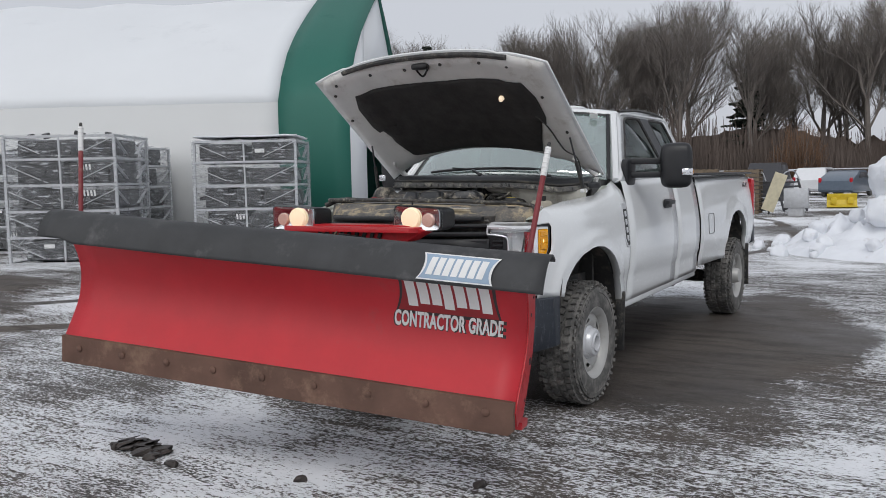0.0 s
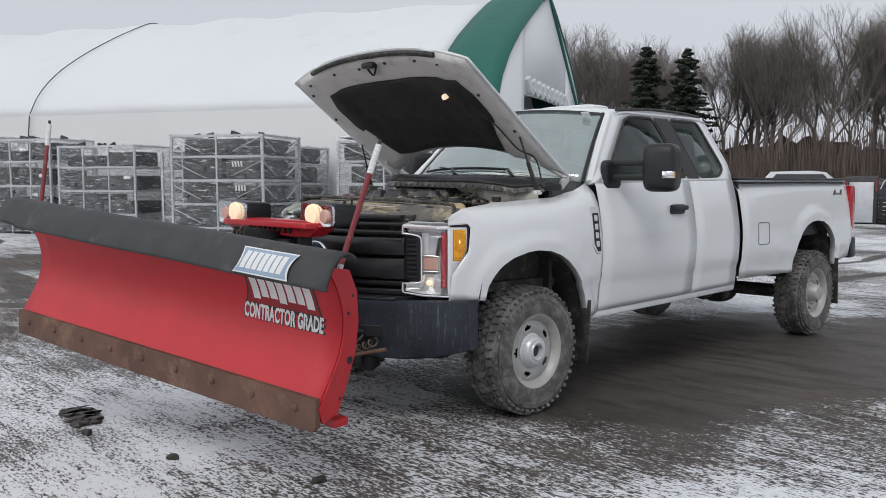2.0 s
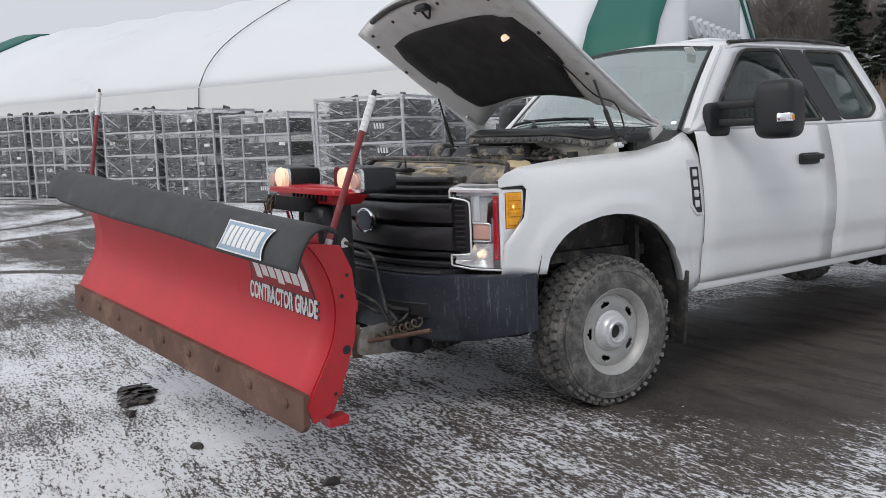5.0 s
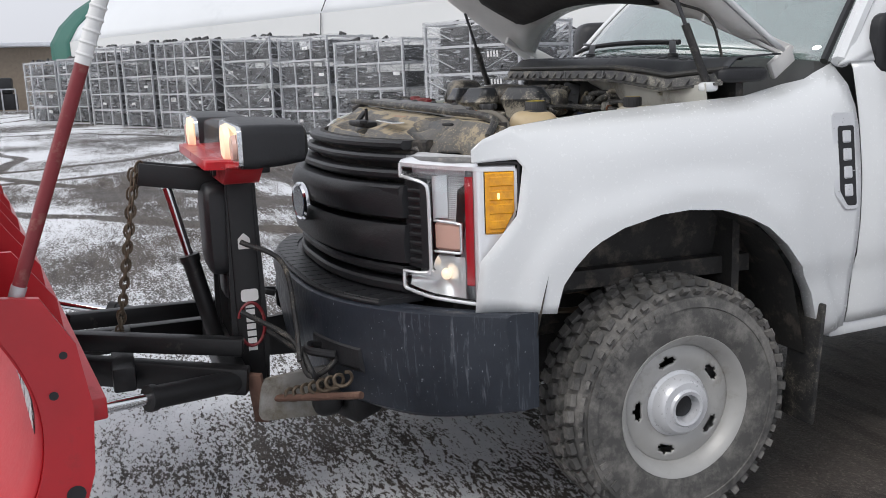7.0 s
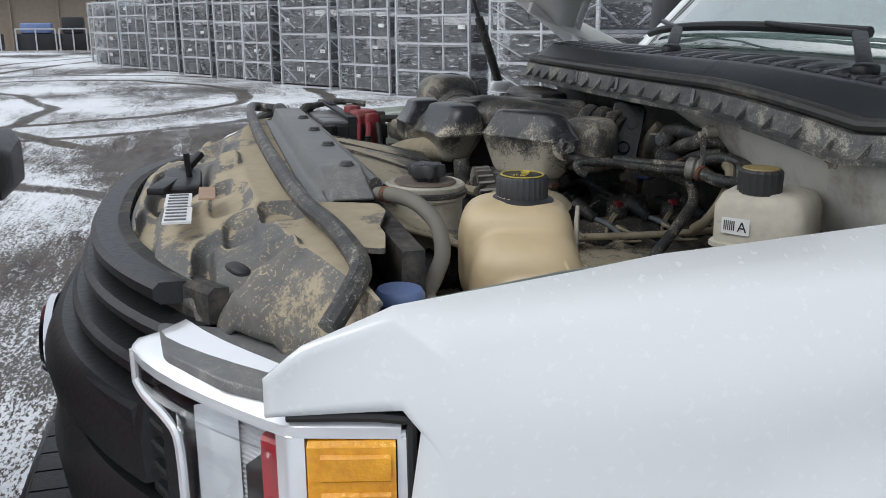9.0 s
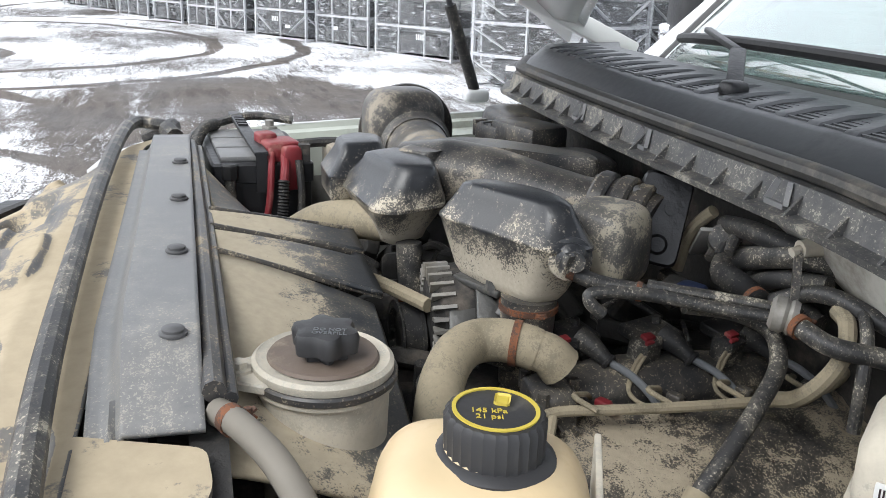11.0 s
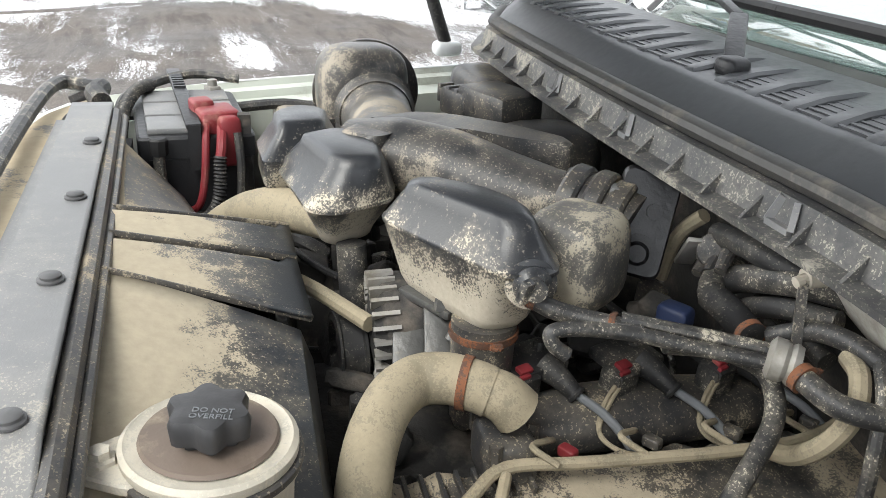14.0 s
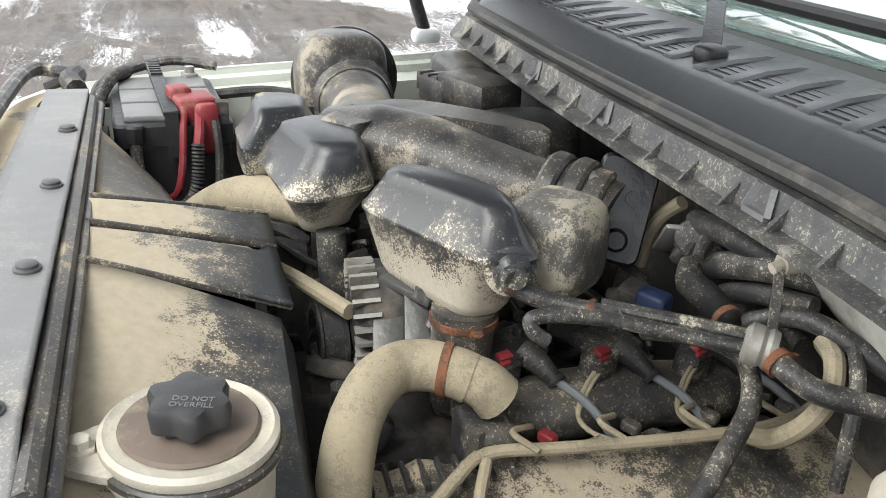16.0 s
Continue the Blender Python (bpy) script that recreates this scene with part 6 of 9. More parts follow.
POCKETS = [(0.52, -0.62, 0.075, 0.035, -0.014), (0.28, -0.615, 0.075, 0.028, -0.010), (0.00, -0.70, 0.13, 0.05, -0.034), (-0.22, -0.63, 0.06, 0.03, -0.012),
           (-0.42, -0.70, 0.09, 0.03, -0.014), (0.66, -0.665, 0.07, 0.035, -0.018), (0.40, -0.755, 0.06, 0.022, -0.012), (-0.55, -0.60, 0.06, 0.03, -0.012),
           (0.438, -0.603, 0.040, 0.020, -0.016), (0.43, -0.545, 0.055, 0.026, -0.020), (0.57, -0.655, 0.10, 0.012, -0.022), (0.60, -0.605, 0.022, 0.05, -0.020), (0.36, -0.745, 0.20, 0.018, -0.022), (0.17, -0.625, 0.035, 0.014, -0.018), (-0.35, -0.66, 0.07, 0.04, -0.03), (-0.15, -0.72, 0.05, 0.03, -0.03), (0.10, -0.705, 0.06, 0.03, -0.03), (0.74, -0.60, 0.02, 0.06, -0.02), (-0.62, -0.66, 0.05, 0.02, 0.012), (0.62, -0.57, 0.03, 0.03, 0.010), (-0.05, -0.61, 0.08, 0.022, 0.010)]


def cover_pt(u, v):
    x = -0.80 + 1.63 * u
    yf = front_y(x) + 0.075
    y1 = -0.498 + 0.02 * max(0, (x - 0.5) / 0.3) ** 2 + 0.03 * max(0, (-0.6 - x) / 0.2) ** 2
    y = min(yf, y1 - 0.02) + (y1 - min(yf, y1 - 0.02)) * v
    z = 1.268 + 0.062 * min(1, v * 1.4) - 0.012 * max(0, (abs(x) - 0.62) / 0.2) ** 2 + relief(x, y, POCKETS) + 0.004 * noise.noise(Vector((x * 9, y * 9, 0)))
    if v < 0.06:
        z -= 0.03 * (1 - v / 0.06)
    return Vector((x, y, z))


b = nb()
sheet(b, cover_pt, 190, 64)
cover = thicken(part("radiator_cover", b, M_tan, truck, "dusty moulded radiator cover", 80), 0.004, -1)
b = nb()
for i in range(2):
    pts = [(0.24, -0.712), (0.335, -0.712), (0.335, -0.672), (0.24, -0.672)]
    prism(b, [(x + 0.105 * i, y + 0.002 * i) for x, y in pts], Matrix.Translation((0, 0, 1.322)), 0.0, 0.003)
lab = part("cover_label", b, M_whiteletter, cover, "white printed service label")
b = nb()
for i in range(9):
    box(b, (0.255 + i * 0.0215, -0.692, 1.3262), (0.005, 0.030, 0.0012), (0, 0, 0))
pieces("label_bar", b, M_wire, lab)
lab.matrix_local = Matrix.Translation((0, 0.0, -0.004))
b = nb()
prism(b, [(0.27, -0.66), (0.36, -0.66), (0.36, -0.635), (0.27, -0.635)], Matrix.Translation((0, 0, 1.334)), 0, 0.002)
part("warning_label", b, surface("faded_orange_label", (0.42, 0.27, 0.18), 0.6, vary=0.2, bump=0), cover, "faded orange warning label")
b = nb()
lump(b, (0.0, -0.695, 1.296), (0.11, 0.035, 0.012), e=0.4)
span(b, (-0.02, -0.71, 1.30), (0.16, -0.735, 1.31), 0.03, 0.012, 0.003)
cyl(b, (0.01, -0.68, 1.28), (0.02, -0.685, 1.352), 0.006, seg=8)
span(b, (-0.06, -0.70, 1.30), (-0.09, -0.66, 1.335), 0.02, 0.012, 0.003)
part("hood_latch", b, M_frame, cover, "black hood latch")
# black lump set on the cover for the shade inside a slot
b = nb()
lump(b, (0.705, -0.614, 1.326), (0.024, 0.010, 0.005), (0, 0, 20), 0.7)
part("cover_slot", b, M_rubber, cover)
# grey trim between the cover and each lamp
for sx in (1, -1):
    b = nb()
    prism(b, rpoly([(sx * x, y) for x, y in ((0.585, -0.700), (0.640, -0.600), (0.780, -0.530), (0.845, -0.520), (0.855, -0.565), (0.790, -0.630), (0.690, -0.690))], 0.012), Matrix.Translation((0, 0, 1.226)), -0.012, 0.0, 0.002)
    settle(part("lamp_top_trim", b, M_greyp, truck, "grey plastic trim over the headlight"))
# weatherstrip along the cover
b = nb()
tube(b, [(-0.80, -0.46, 1.345), (-0.80, -0.52, 1.352), (-0.6, -0.537, 1.356), (-0.2, -0.54, 1.356), (0.25, -0.53, 1.356), (0.5, -0.515, 1.352), (0.64, -0.495, 1.35), (0.76, -0.485, 1.340), (0.80, -0.50, 1.325), (0.825, -0.53, 1.292)], 0.0125, 10)
part("weatherstrip", b, M_hose, truck, "black rubber weatherstrip")
M_pin = surface("grey_pin_plastic", (0.07, 0.07, 0.072), 0.5, vary=0.2, bump=0.1)
# grey sight shield behind the strip
b = nb()
def shield(u, v):
    x = -0.60 + 1.0 * u
    y0 = -0.502 + 0.010 * max(0, u - 0.8) / 0.2
    y = y0 + (-0.412 + 0.010 * u - y0) * v
    z = 1.338 + 0.028 * min(1, max(0, (v - 0.18) / 0.12)) - 0.03 * max(0, (u - 0.9) / 0.1) ** 1.0 * (1 if v > 0.2 else 0.3)
    return Vector((x, y, z))
sheet(b, shield, 40, 20)
sh = thicken(part("sight_shield", b, M_greyp, truck, "grey plastic sight shield", 50), 0.005, -1)
b = nb()
prism(b, rpoly([(0.385, -0.505), (0.42, -0.402), (0.47, -0.398), (0.56, -0.425), (0.60, -0.425), (0.675, -0.44), (0.655, -0.475), (0.56, -0.505)], 0.012), Matrix.Translation((0, 0, 1.328)), -0.004, 0.003)
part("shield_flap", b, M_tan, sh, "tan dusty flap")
b = nb()
tube(b, [(-0.58, -0.410, 1.352), (-0.3, -0.404, 1.352), (0.0, -0.399, 1.352), (0.37, -0.394, 1.35)], 0.010, 8)
tube(b, [(-0.58, -0.396, 1.345), (-0.3, -0.391, 1.345), (0.0, -0.386, 1.345), (0.37, -0.381, 1.343)], 0.006, 8)
pieces("shield_rail", b, M_dusty, sh)
for x in (-0.372, -0.153, 0.066, 0.29):
    b = nb()
    lathe(b, [(0.0125, 0.0), (0.0125, 0.002), (0.010, 0.003), (0.010, 0.0055), (0.008, 0.0065), (0.0, 0.007)], Matrix.Translation((x, -0.426, 1.3665)), 18)
    part("push_pin", b, M_pin, sh, "dark grey push pin")
# fan shroud plate with steps
def shroud(x0, x1, lift, nx=12):
    b = nb()
    def f(u, v):
        x = x0 + (x1 - x0) * u + 0.03 * v * (1 - u)
        y = -0.388 + (0.205 - 0.02 * u) * v
        z = 1.345 + lift - 0.07 * v ** 1.2 - 0.03 * max(0, (v - 0.94) / 0.06) - 0.035 * max(0, (x - 0.03) / 0.27)
        return Vector((x, y, z))
    sheet(b, f, nx, 16)
    return b
M_shroud = dusted("dust_caked_shroud", (0.036, 0.040, 0.046), (0.43, 0.375, 0.28), 0.52, 9.0, 0.45, 480.0, ("Y", -0.285, -1.9))
fs = thicken(part("fan_shroud", shroud(0.007, 0.40, 0.0), M_shroud, truck, "dust-caked black fan shroud"), 0.006, -1)
for xa, xb, za, zb, xc, xd in ((-0.162, -0.085, 1.352, 1.304, -0.190, -0.115), (-0.085, 0.010, 1.350, 1.292, -0.115, 0.018)):
    b = nb()
    def plate(u, v):
        x = (xa + (xb - xa) * u) * (1 - v) + (xc + (xd - xc) * u) * v
        return Vector((x, -0.388 + 0.208 * v, za + (zb - za) * v - 0.006 * u - 0.012 * max(0, 0.14 - u) / 0.14 * (v < 0.9) + 0.004 * math.sin(3 * v)))
    sheet(b, plate, 14, 16)
    thicken(part("shroud_step", b, M_shroud, fs), 0.006, -1)
for x, xe, ze in ((-0.164, -0.192, 1.306), (-0.086, -0.116, 1.294), (0.009, 0.016, 1.283)):
    b = nb()
    span(b, (x, -0.388, 1.349), (xe, -0.180, ze - 0.002), 0.003, 0.008, 0.001)
    part("shroud_ridge", b, M_dusty, fs)
b = nb()
sheet(b, lambda u, v: Vector((-0.46 + 0.30 * u, -0.392 + (0.08 + 0.04 * u) * v, 1.342 - (0.09 - 0.05 * u) * v)), 8, 8)
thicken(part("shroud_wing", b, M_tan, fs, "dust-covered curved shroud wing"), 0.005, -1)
b = nb()
box(b, (0.08, -0.20, 1.12), (0.50, 0.012, 0.18))
box(b, (0.05, -0.40, 1.15), (1.2, 0.03, 0.34))
pieces("radiator", b, M_darkbay, truck)

# round reservoir with a lobed cap
b = nb()
C = Matrix.Translation((0.282, -0.294, 1.325))
lathe(b, [(0.056, -0.24), (0.060, -0.06), (0.062, -0.016), (0.067, -0.014), (0.0675, -0.006), (0.064, -0.004), (0.066, 0.0), (0.066, 0.006), (0.062, 0.009), (0.058, 0.007), (0.0, 0.010)], C, 48)
res = part("round_reservoir", b, M_tankgrey, truck, "dusty round reservoir")
b = nb()
lathe(b, [(0.052, 0.0085), (0.050, 0.0115), (0.0, 0.0125)], C, 40)
part("reservoir_lid_centre", b, surface("brown_stained_lid", (0.13, 0.10, 0.08), 0.65, vary=0.25, bump=0.2, dirt=(0.33, 0.28, 0.21), dirt_amount=0.3, dirt_scale=14.0), res)
b = nb()
lathe(b, [(0.0675, -0.010), (0.0695, -0.008), (0.0695, -0.003), (0.0675, -0.001)], C, 48)
part("reservoir_ring", b, M_dusty, res)
b = nb()
prism(b, rpoly([(0.25, -0.345), (0.272, -0.389), (0.300, -0.389), (0.325, -0.345)], 0.014), Matrix.Translation((0, 0, 1.318)), 0, 0.008, 0.002)
ear = part("reservoir_ear", b, M_tankgrey, res)
b = nb()
lathe(b, [(0.012, 0), (0.012, 0.003), (0.008, 0.004), (0.008, 0.010), (0.0, 0.011)], Matrix.Translation((0.288, -0.371, 1.326)), 6)
part("ear_bolt", b, M_tankgrey, res)
b = nb()
def lobes(r, h):
    return [Vector((0.290 + (r + 0.0035 * math.cos(6 * a)) * math.cos(a), -0.293 + (r + 0.0035 * math.cos(6 * a)) * math.sin(a), 1.325 + h)) for a in [2 * math.pi * i / 48 for i in range(48)]]
ringfaces(b, [lobes(0.018, 0.010), lobes(0.018, 0.018), lobes(0.028, 0.020), lobes(0.0295, 0.034), lobes(0.027, 0.039), lobes(0.02, 0.040)])
kn = part("reservoir_cap", b, M_cap, res, "black six-lobed cap")
words("cap_words", "DO NOT\nOVERFILL", 0.0075, Matrix.Translation((0.302, -0.291, 1.3653)) @ Euler((0, 0, radians(75))).to_matrix().to_4x4(), M_wire, kn, 0.0003)

# hoses and clamps
def hose(name, pts, r, mat, parent=None, label="", seg=12, corr=0.0, pitch=0.012):
    b = nb()
    tube(b, pts, r, seg, 8, corr, pitch)
    return part(name, b, mat, parent or truck, label)


def clamp(p, d, r, parent, w=0.010, mat=None):
    b = nb()
    mm = axis_pose(Vector(p), Vector(d))
    w = w * 0.75
    lathe(b, [(r, -w), (r + 0.0014, -w), (r + 0.0014, w), (r, w)], mm, 24)
    u, v = basis(Vector(d))
    q = Vector(p) + u * (r + 0.003)
    cyl(b, q - v * 0.006, q + v * 0.006, 0.0032, seg=8)
    span(b, q, q + u * 0.007 + v * 0.004, 0.005, 0.002)
    span(b, q, q + u * 0.007 - v * 0.004, 0.005, 0.002)
    return part("hose_clamp", b, mat or M_rustclamp, parent, "rusty hose clamp")


eh = hose("upper_radiator_hose", [(0.315, -0.190, 1.08), (0.285, -0.183, 1.16), (0.235, -0.170, 1.215), (0.185, -0.150, 1.243), (0.145, -0.122, 1.258), (0.124, -0.092, 1.262), (0.128, -0.062, 1.264), (0.142, -0.038, 1.262), (0.150, -0.024, 1.258)], 0.0255, M_hosetan, None, "tan dust-coated radiator hose", 18)
clamp((0.137, -0.046, 1.263), (0.014, 0.024, -0.002), 0.0262, eh, 0.006)
b = nb()
tube(b, [(0.146, -0.030, 1.260), (0.156, -0.012, 1.254), (0.160, 0.002, 1.240)], (0.024, 0.027), 14)
th = part("thermostat_housing", b, M_hosetan, truck, "dusty cast housing")
b = nb()
lump(b, (0.155, -0.008, 1.192), (0.034, 0.028, 0.028), e=0.4)
for dx, dy in ((-0.03, -0.02), (0.03, -0.02), (0.0, 0.03)):
    cyl(b, (0.155 + dx, -0.008 + dy, 1.20), (0.155 + dx, -0.008 + dy, 1.222), 0.007, seg=6)
part("thermostat_base", b, M_dusty, th)
M_tanhose = surface("tan_grey_rubber", (0.17, 0.155, 0.13), 0.75, vary=0.18, scale=9.0, bump=0.05)
sh_ = hose("overflow_hose", [(0.375, -0.392, 1.335), (0.41, -0.375, 1.340), (0.465, -0.352, 1.338), (0.515, -0.335, 1.318), (0.545, -0.335, 1.285), (0.585, -0.358, 1.262), (0.625, -0.378, 1.252), (0.662, -0.368, 1.250), (0.678, -0.325, 1.256), (0.668, -0.268, 1.262)], 0.0115, M_tanhose, None, "tan-grey dusty overflow hose", 14)
clamp((0.669, -0.285, 1.261), (-0.01, 0.057, 0.0), 0.0112, sh_, 0.005, M_alloy)
clamp((0.395, -0.382, 1.338), (0.03, 0.015, 0.0), 0.0112, sh_, 0.006)
rh = hose("lower_air_hose", [(0.40, -0.43, 1.18), (0.40, -0.385, 1.195), (0.375, -0.345, 1.20), (0.335, -0.30, 1.20), (0.30, -0.24, 1.19)], 0.034, M_rubber, None, "ribbed black hose", 18, 0.006, 0.018)
b = nb()
for x, y, z, s in ((0.44, -0.40, 1.27, 0.05), (0.48, -0.43, 1.22, 0.06), (0.52, -0.40, 1.17, 0.06), (0.45, -0.46, 1.28, 0.035), (0.50, -0.36, 1.12, 0.07)):
    box(b, (x, y, z), (s, s * 0.8, s * 1.1), (10 * s * 100, 25, 30), 0.006)
for k in range(4):
    box(b, (0.43, -0.43 + 0.018 * k, 1.235), (0.05, 0.005, 0.07), (0, 10, 0))
pieces("radiator_end_tank", b, M_darkbay, truck, "dark radiator end tank")

# degas bottle
b = nb()
lump(b, (0.478, -0.205, 1.265), (0.075, 0.085, 0.080), (0, 0, -20), 0.55, 22, 14)
lump(b, (0.535, -0.210, 1.225), (0.085, 0.080, 0.085), (0, 0, -20), 0.6, 22, 14)
lump(b, (0.585, -0.190, 1.175), (0.095, 0.095, 0.090), (0, 0, -20), 0.6, 22, 14)
lump(b, (0.640, -0.235, 1.235), (0.045, 0.045, 0.022), (0, 0, -20), 0.5, 16, 10)
lathe(b, [(0.036, 0.0), (0.034, 0.03), (0.033, 0.045)], Matrix.Translation((0.481, -0.197, 1.315)), 28)
dg = part("coolant_bottle", b, M_tank, truck, "yellowed translucent coolant bottle", 60)
md = dg.modifiers.new("blend", "REMESH")
md.mode, md.voxel_size, md.use_smooth_shade = "VOXEL", 0.004, True
md = dg.modifiers.new("soften", "SMOOTH")
md.factor, md.iterations = 0.5, 6
b = nb()
tube(b, [(0.515, -0.185, 1.338), (0.56, -0.185, 1.308), (0.61, -0.185, 1.285), (0.655, -0.18, 1.255)], 0.003, 6)
part("bottle_seam", b, M_tank, dg)
b = nb()
box(b, (0.47, -0.105, 1.255), (0.10, 0.006, 0.12), (0, 0, -25), 0.002)
part("bottle_flange", b, M_tankgrey, dg, "pale bottle flange")
b = nb()
lathe(b, [(0.046, 0.0), (0.046, 0.008), (0.040, 0.012), (0.036, 0.012)], Matrix.Translation((0.481, -0.197, 1.334)), 36)
part("neck_collar", b, M_cap, dg)
b = nb()
rr = lambda r, h: [Vector((0.481 + (r + (0.0015 if i % 2 else 0)) * math.cos(2 * math.pi * i / 56), -0.197 + (r + (0.0015 if i % 2 else 0)) * math.sin(2 * math.pi * i / 56), h)) for i in range(56)]
ringfaces(b, [rr(0.036, 1.344), rr(0.0365, 1.372), rr(0.034, 1.376), rr(0.028, 1.377)])
dcap = part("coolant_cap", b, M_cap, dg, "black ribbed pressure cap")
b = nb()
lathe(b, [(0.032, 0.0), (0.032, 0.0012), (0.029, 0.0012), (0.029, 0.0)], Matrix.Translation((0.481, -0.197, 1.3768)), 40)
part("cap_ring", b, M_yellow, dcap, "yellow printed ring")
words("cap_pressure", "145 kPa\n21 psi", 0.0085, Matrix.Translation((0.487, -0.204, 1.3775)) @ Euler((0, 0, radians(75))).to_matrix().to_4x4(), M_yellow, dcap, 0.0003)
b = nb()
box(b, (0.470, -0.188, 1.3775), (0.012, 0.016, 0.0008), (0, 0, 65), 0.002, 1)
part("cap_symbol", b, M_yellow, dcap)
# washer neck with a blue cap
b = nb()
cyl(b, (0.682, -0.425, 1.12), (0.682, -0.425, 1.268), 0.022, 0.024, 20)
wn2 = part("washer_neck", b, M_tankgrey, truck, "washer filler neck")
b = nb()
lathe(b, [(0.029, 0.0), (0.031, 0.004), (0.031, 0.014), (0.027, 0.020), (0.0, 0.022)], Matrix.Translation((0.682, -0.425, 1.264)), 28)
part("washer_cap", b, M_bluecap, wn2, "pale blue washer cap")

# brake fluid reservoir
b = nb()
m_br = Matrix.Translation((0.515, 0.190, 0)) @ Euler((0, 0, radians(40))).to_matrix().to_4x4()
sec = lambda sx_, sy_, z, r=0.025: [m_br @ Vector((p[0], p[1], z)) for p in rpoly([(-sx_, -sy_), (sx_, -sy_), (sx_, sy_), (-sx_, sy_)], r)]
ringfaces(b, [sec(0.045, 0.050, 1.19), sec(0.060, 0.062, 1.20), sec(0.066, 0.068, 1.262), sec(0.071, 0.074, 1.264), sec(0.071, 0.074, 1.270), sec(0.066, 0.069, 1.272), sec(0.066, 0.069, 1.325), sec(0.058, 0.061, 1.342), sec(0.045, 0.045, 1.348)])
br = part("brake_reservoir", b, M_tankgrey, truck, "translucent brake fluid reservoir", 50)
b = nb()
rr2 = lambda r, h: [Vector((0.527 + (r + (0.0018 if i % 2 else 0)) * math.cos(2 * math.pi * i / 40), 0.163 + (r + (0.0018 if i % 2 else 0)) * math.sin(2 * math.pi * i / 40), h)) for i in range(40)]
ringfaces(b, [rr2(0.030, 1.345), rr2(0.031, 1.377), rr2(0.028, 1.381)])
bc = part("brake_cap", b, M_cap, br, "black ribbed cap")
b = nb()
lathe(b, [(0.027, 0.0), (0.026, 0.002), (0.0, 0.003)], Matrix.Translation((0.527, 0.163, 1.3805)), 30)
part("cap_top", b, surface("dull_yellow_cap_top", (0.30, 0.23, 0.09), 0.6, vary=0.2, bump=0.1), bc)
ml = m_br @ Matrix.Translation((-0.030, -0.0708, 1.298)) @ Euler((radians(90), 0, 0)).to_matrix().to_4x4() @ Matrix.Diagonal((0.68, 0.72, 1, 1))
b = nb()
prism(b, rpoly([(-0.026, -0.016), (0.034, -0.016), (0.034, 0.018), (-0.026, 0.018)], 0.003), ml, 0.0, 0.0012)
bl_ = part("reservoir_label", b, M_whiteletter, br, "white barcode label")
words("label_letter", "A", 0.030, ml @ Matrix.Translation((0.018, 0.0, 0.0016)), M_blackdecal, bl_, 0.0003)
b = nb()
for k in range(6):
    prism(b, [(-0.021 + k * 0.0042, -0.008), (-0.021 + k * 0.0042 + 0.0022, -0.008), (-0.021 + k * 0.0042 + 0.0022, 0.012), (-0.021 + k * 0.0042, 0.012)], ml, 0.0012, 0.0016)
pieces("label_barcode", b, M_blackdecal, bl_)
b = nb()
cyl(b, (0.50, 0.14, 1.155), (0.56, 0.34, 1.165), 0.035, 0.038)
cyl(b, (0.495, 0.10, 1.155), (0.50, 0.14, 1.155), 0.030, 0.035)
cyl(b, (0.52, 0.18, 1.15), (0.52, 0.18, 1.20), 0.025)
cyl(b, (0.54, 0.12, 1.14), (0.60, 0.06, 1.12), 0.012)
part("master_cylinder", b, M_alloy, br, "cast brake master cylinder")
b = nb()
lathe(b, [(0.12, 0), (0.13, 0.02), (0.13, 0.05), (0.10, 0.09), (0.05, 0.11)], axis_pose(Vector((0.57, 0.40, 1.16)), Vector((-0.1, -1, 0))), 32)
part("brake_booster", b, M_darkbay, truck, "black brake booster")

# battery
b = nb()
m_bt = Matrix.Translation((-0.665, -0.295, 0.008)) @ Euler((0, 0, radians(4))).to_matrix().to_4x4()
bsec = lambda a, c, z, r=0.01: [m_bt @ Vector((p[0], p[1], z)) for p in rpoly([(-a, -c), (a, -c), (a, c), (-a, c)], r, 2)]
ringfaces(b, [bsec(0.145, 0.088, 1.10), bsec(0.145, 0.088, 1.285), bsec(0.150, 0.092, 1.287), bsec(0.150, 0.092, 1.318), bsec(0.146, 0.088, 1.322)])
bat = part("battery", b, M_blackp, truck, "black battery with red terminal cover")
b = nb()
for k in range(3):
    box(b, m_bt @ Vector((-0.09 + 0.09 * k, 0.0, 1.326)), (0.08, 0.15, 0.010), (0, 0, 4), 0.003)
pieces("battery_top", b, M_greyp, bat, "dusty grey battery lid")
b = nb()
span(b, m_bt @ Vector((0.156, -0.005, 1.27)), m_bt @ Vector((0.156, -0.005, 1.342)), 0.006, 0.020)
span(b, m_bt @ Vector((0.158, -0.005, 1.340)), m_bt @ Vector((-0.20, -0.012, 1.352)), 0.024, 0.008, 0.002)
for k in range(7):
    box(b, m_bt @ Vector((-0.06 - k * 0.018, -0.009, 1.352)), (0.007, 0.020, 0.006), (0, 0, 4))
part("battery_strap", b, M_blackp, bat, "black hold-down strap")
b = nb()
lump(b, (-0.565, -0.252, 1.346), (0.034, 0.032, 0.018), (0, 0, 15), 0.3)
lump(b, (-0.535, -0.236, 1.318), (0.020, 0.018, 0.040), (0, 0, 15), 0.3)
lump(b, (-0.540, -0.266, 1.325), (0.014, 0.012, 0.030), (0, 0, 15), 0.3)
lump(b, (-0.590, -0.275, 1.360), (0.020, 0.018, 0.012), (0, 0, 15), 0.35)
part("terminal_cover", b, M_redplastic, bat, "red terminal cover")
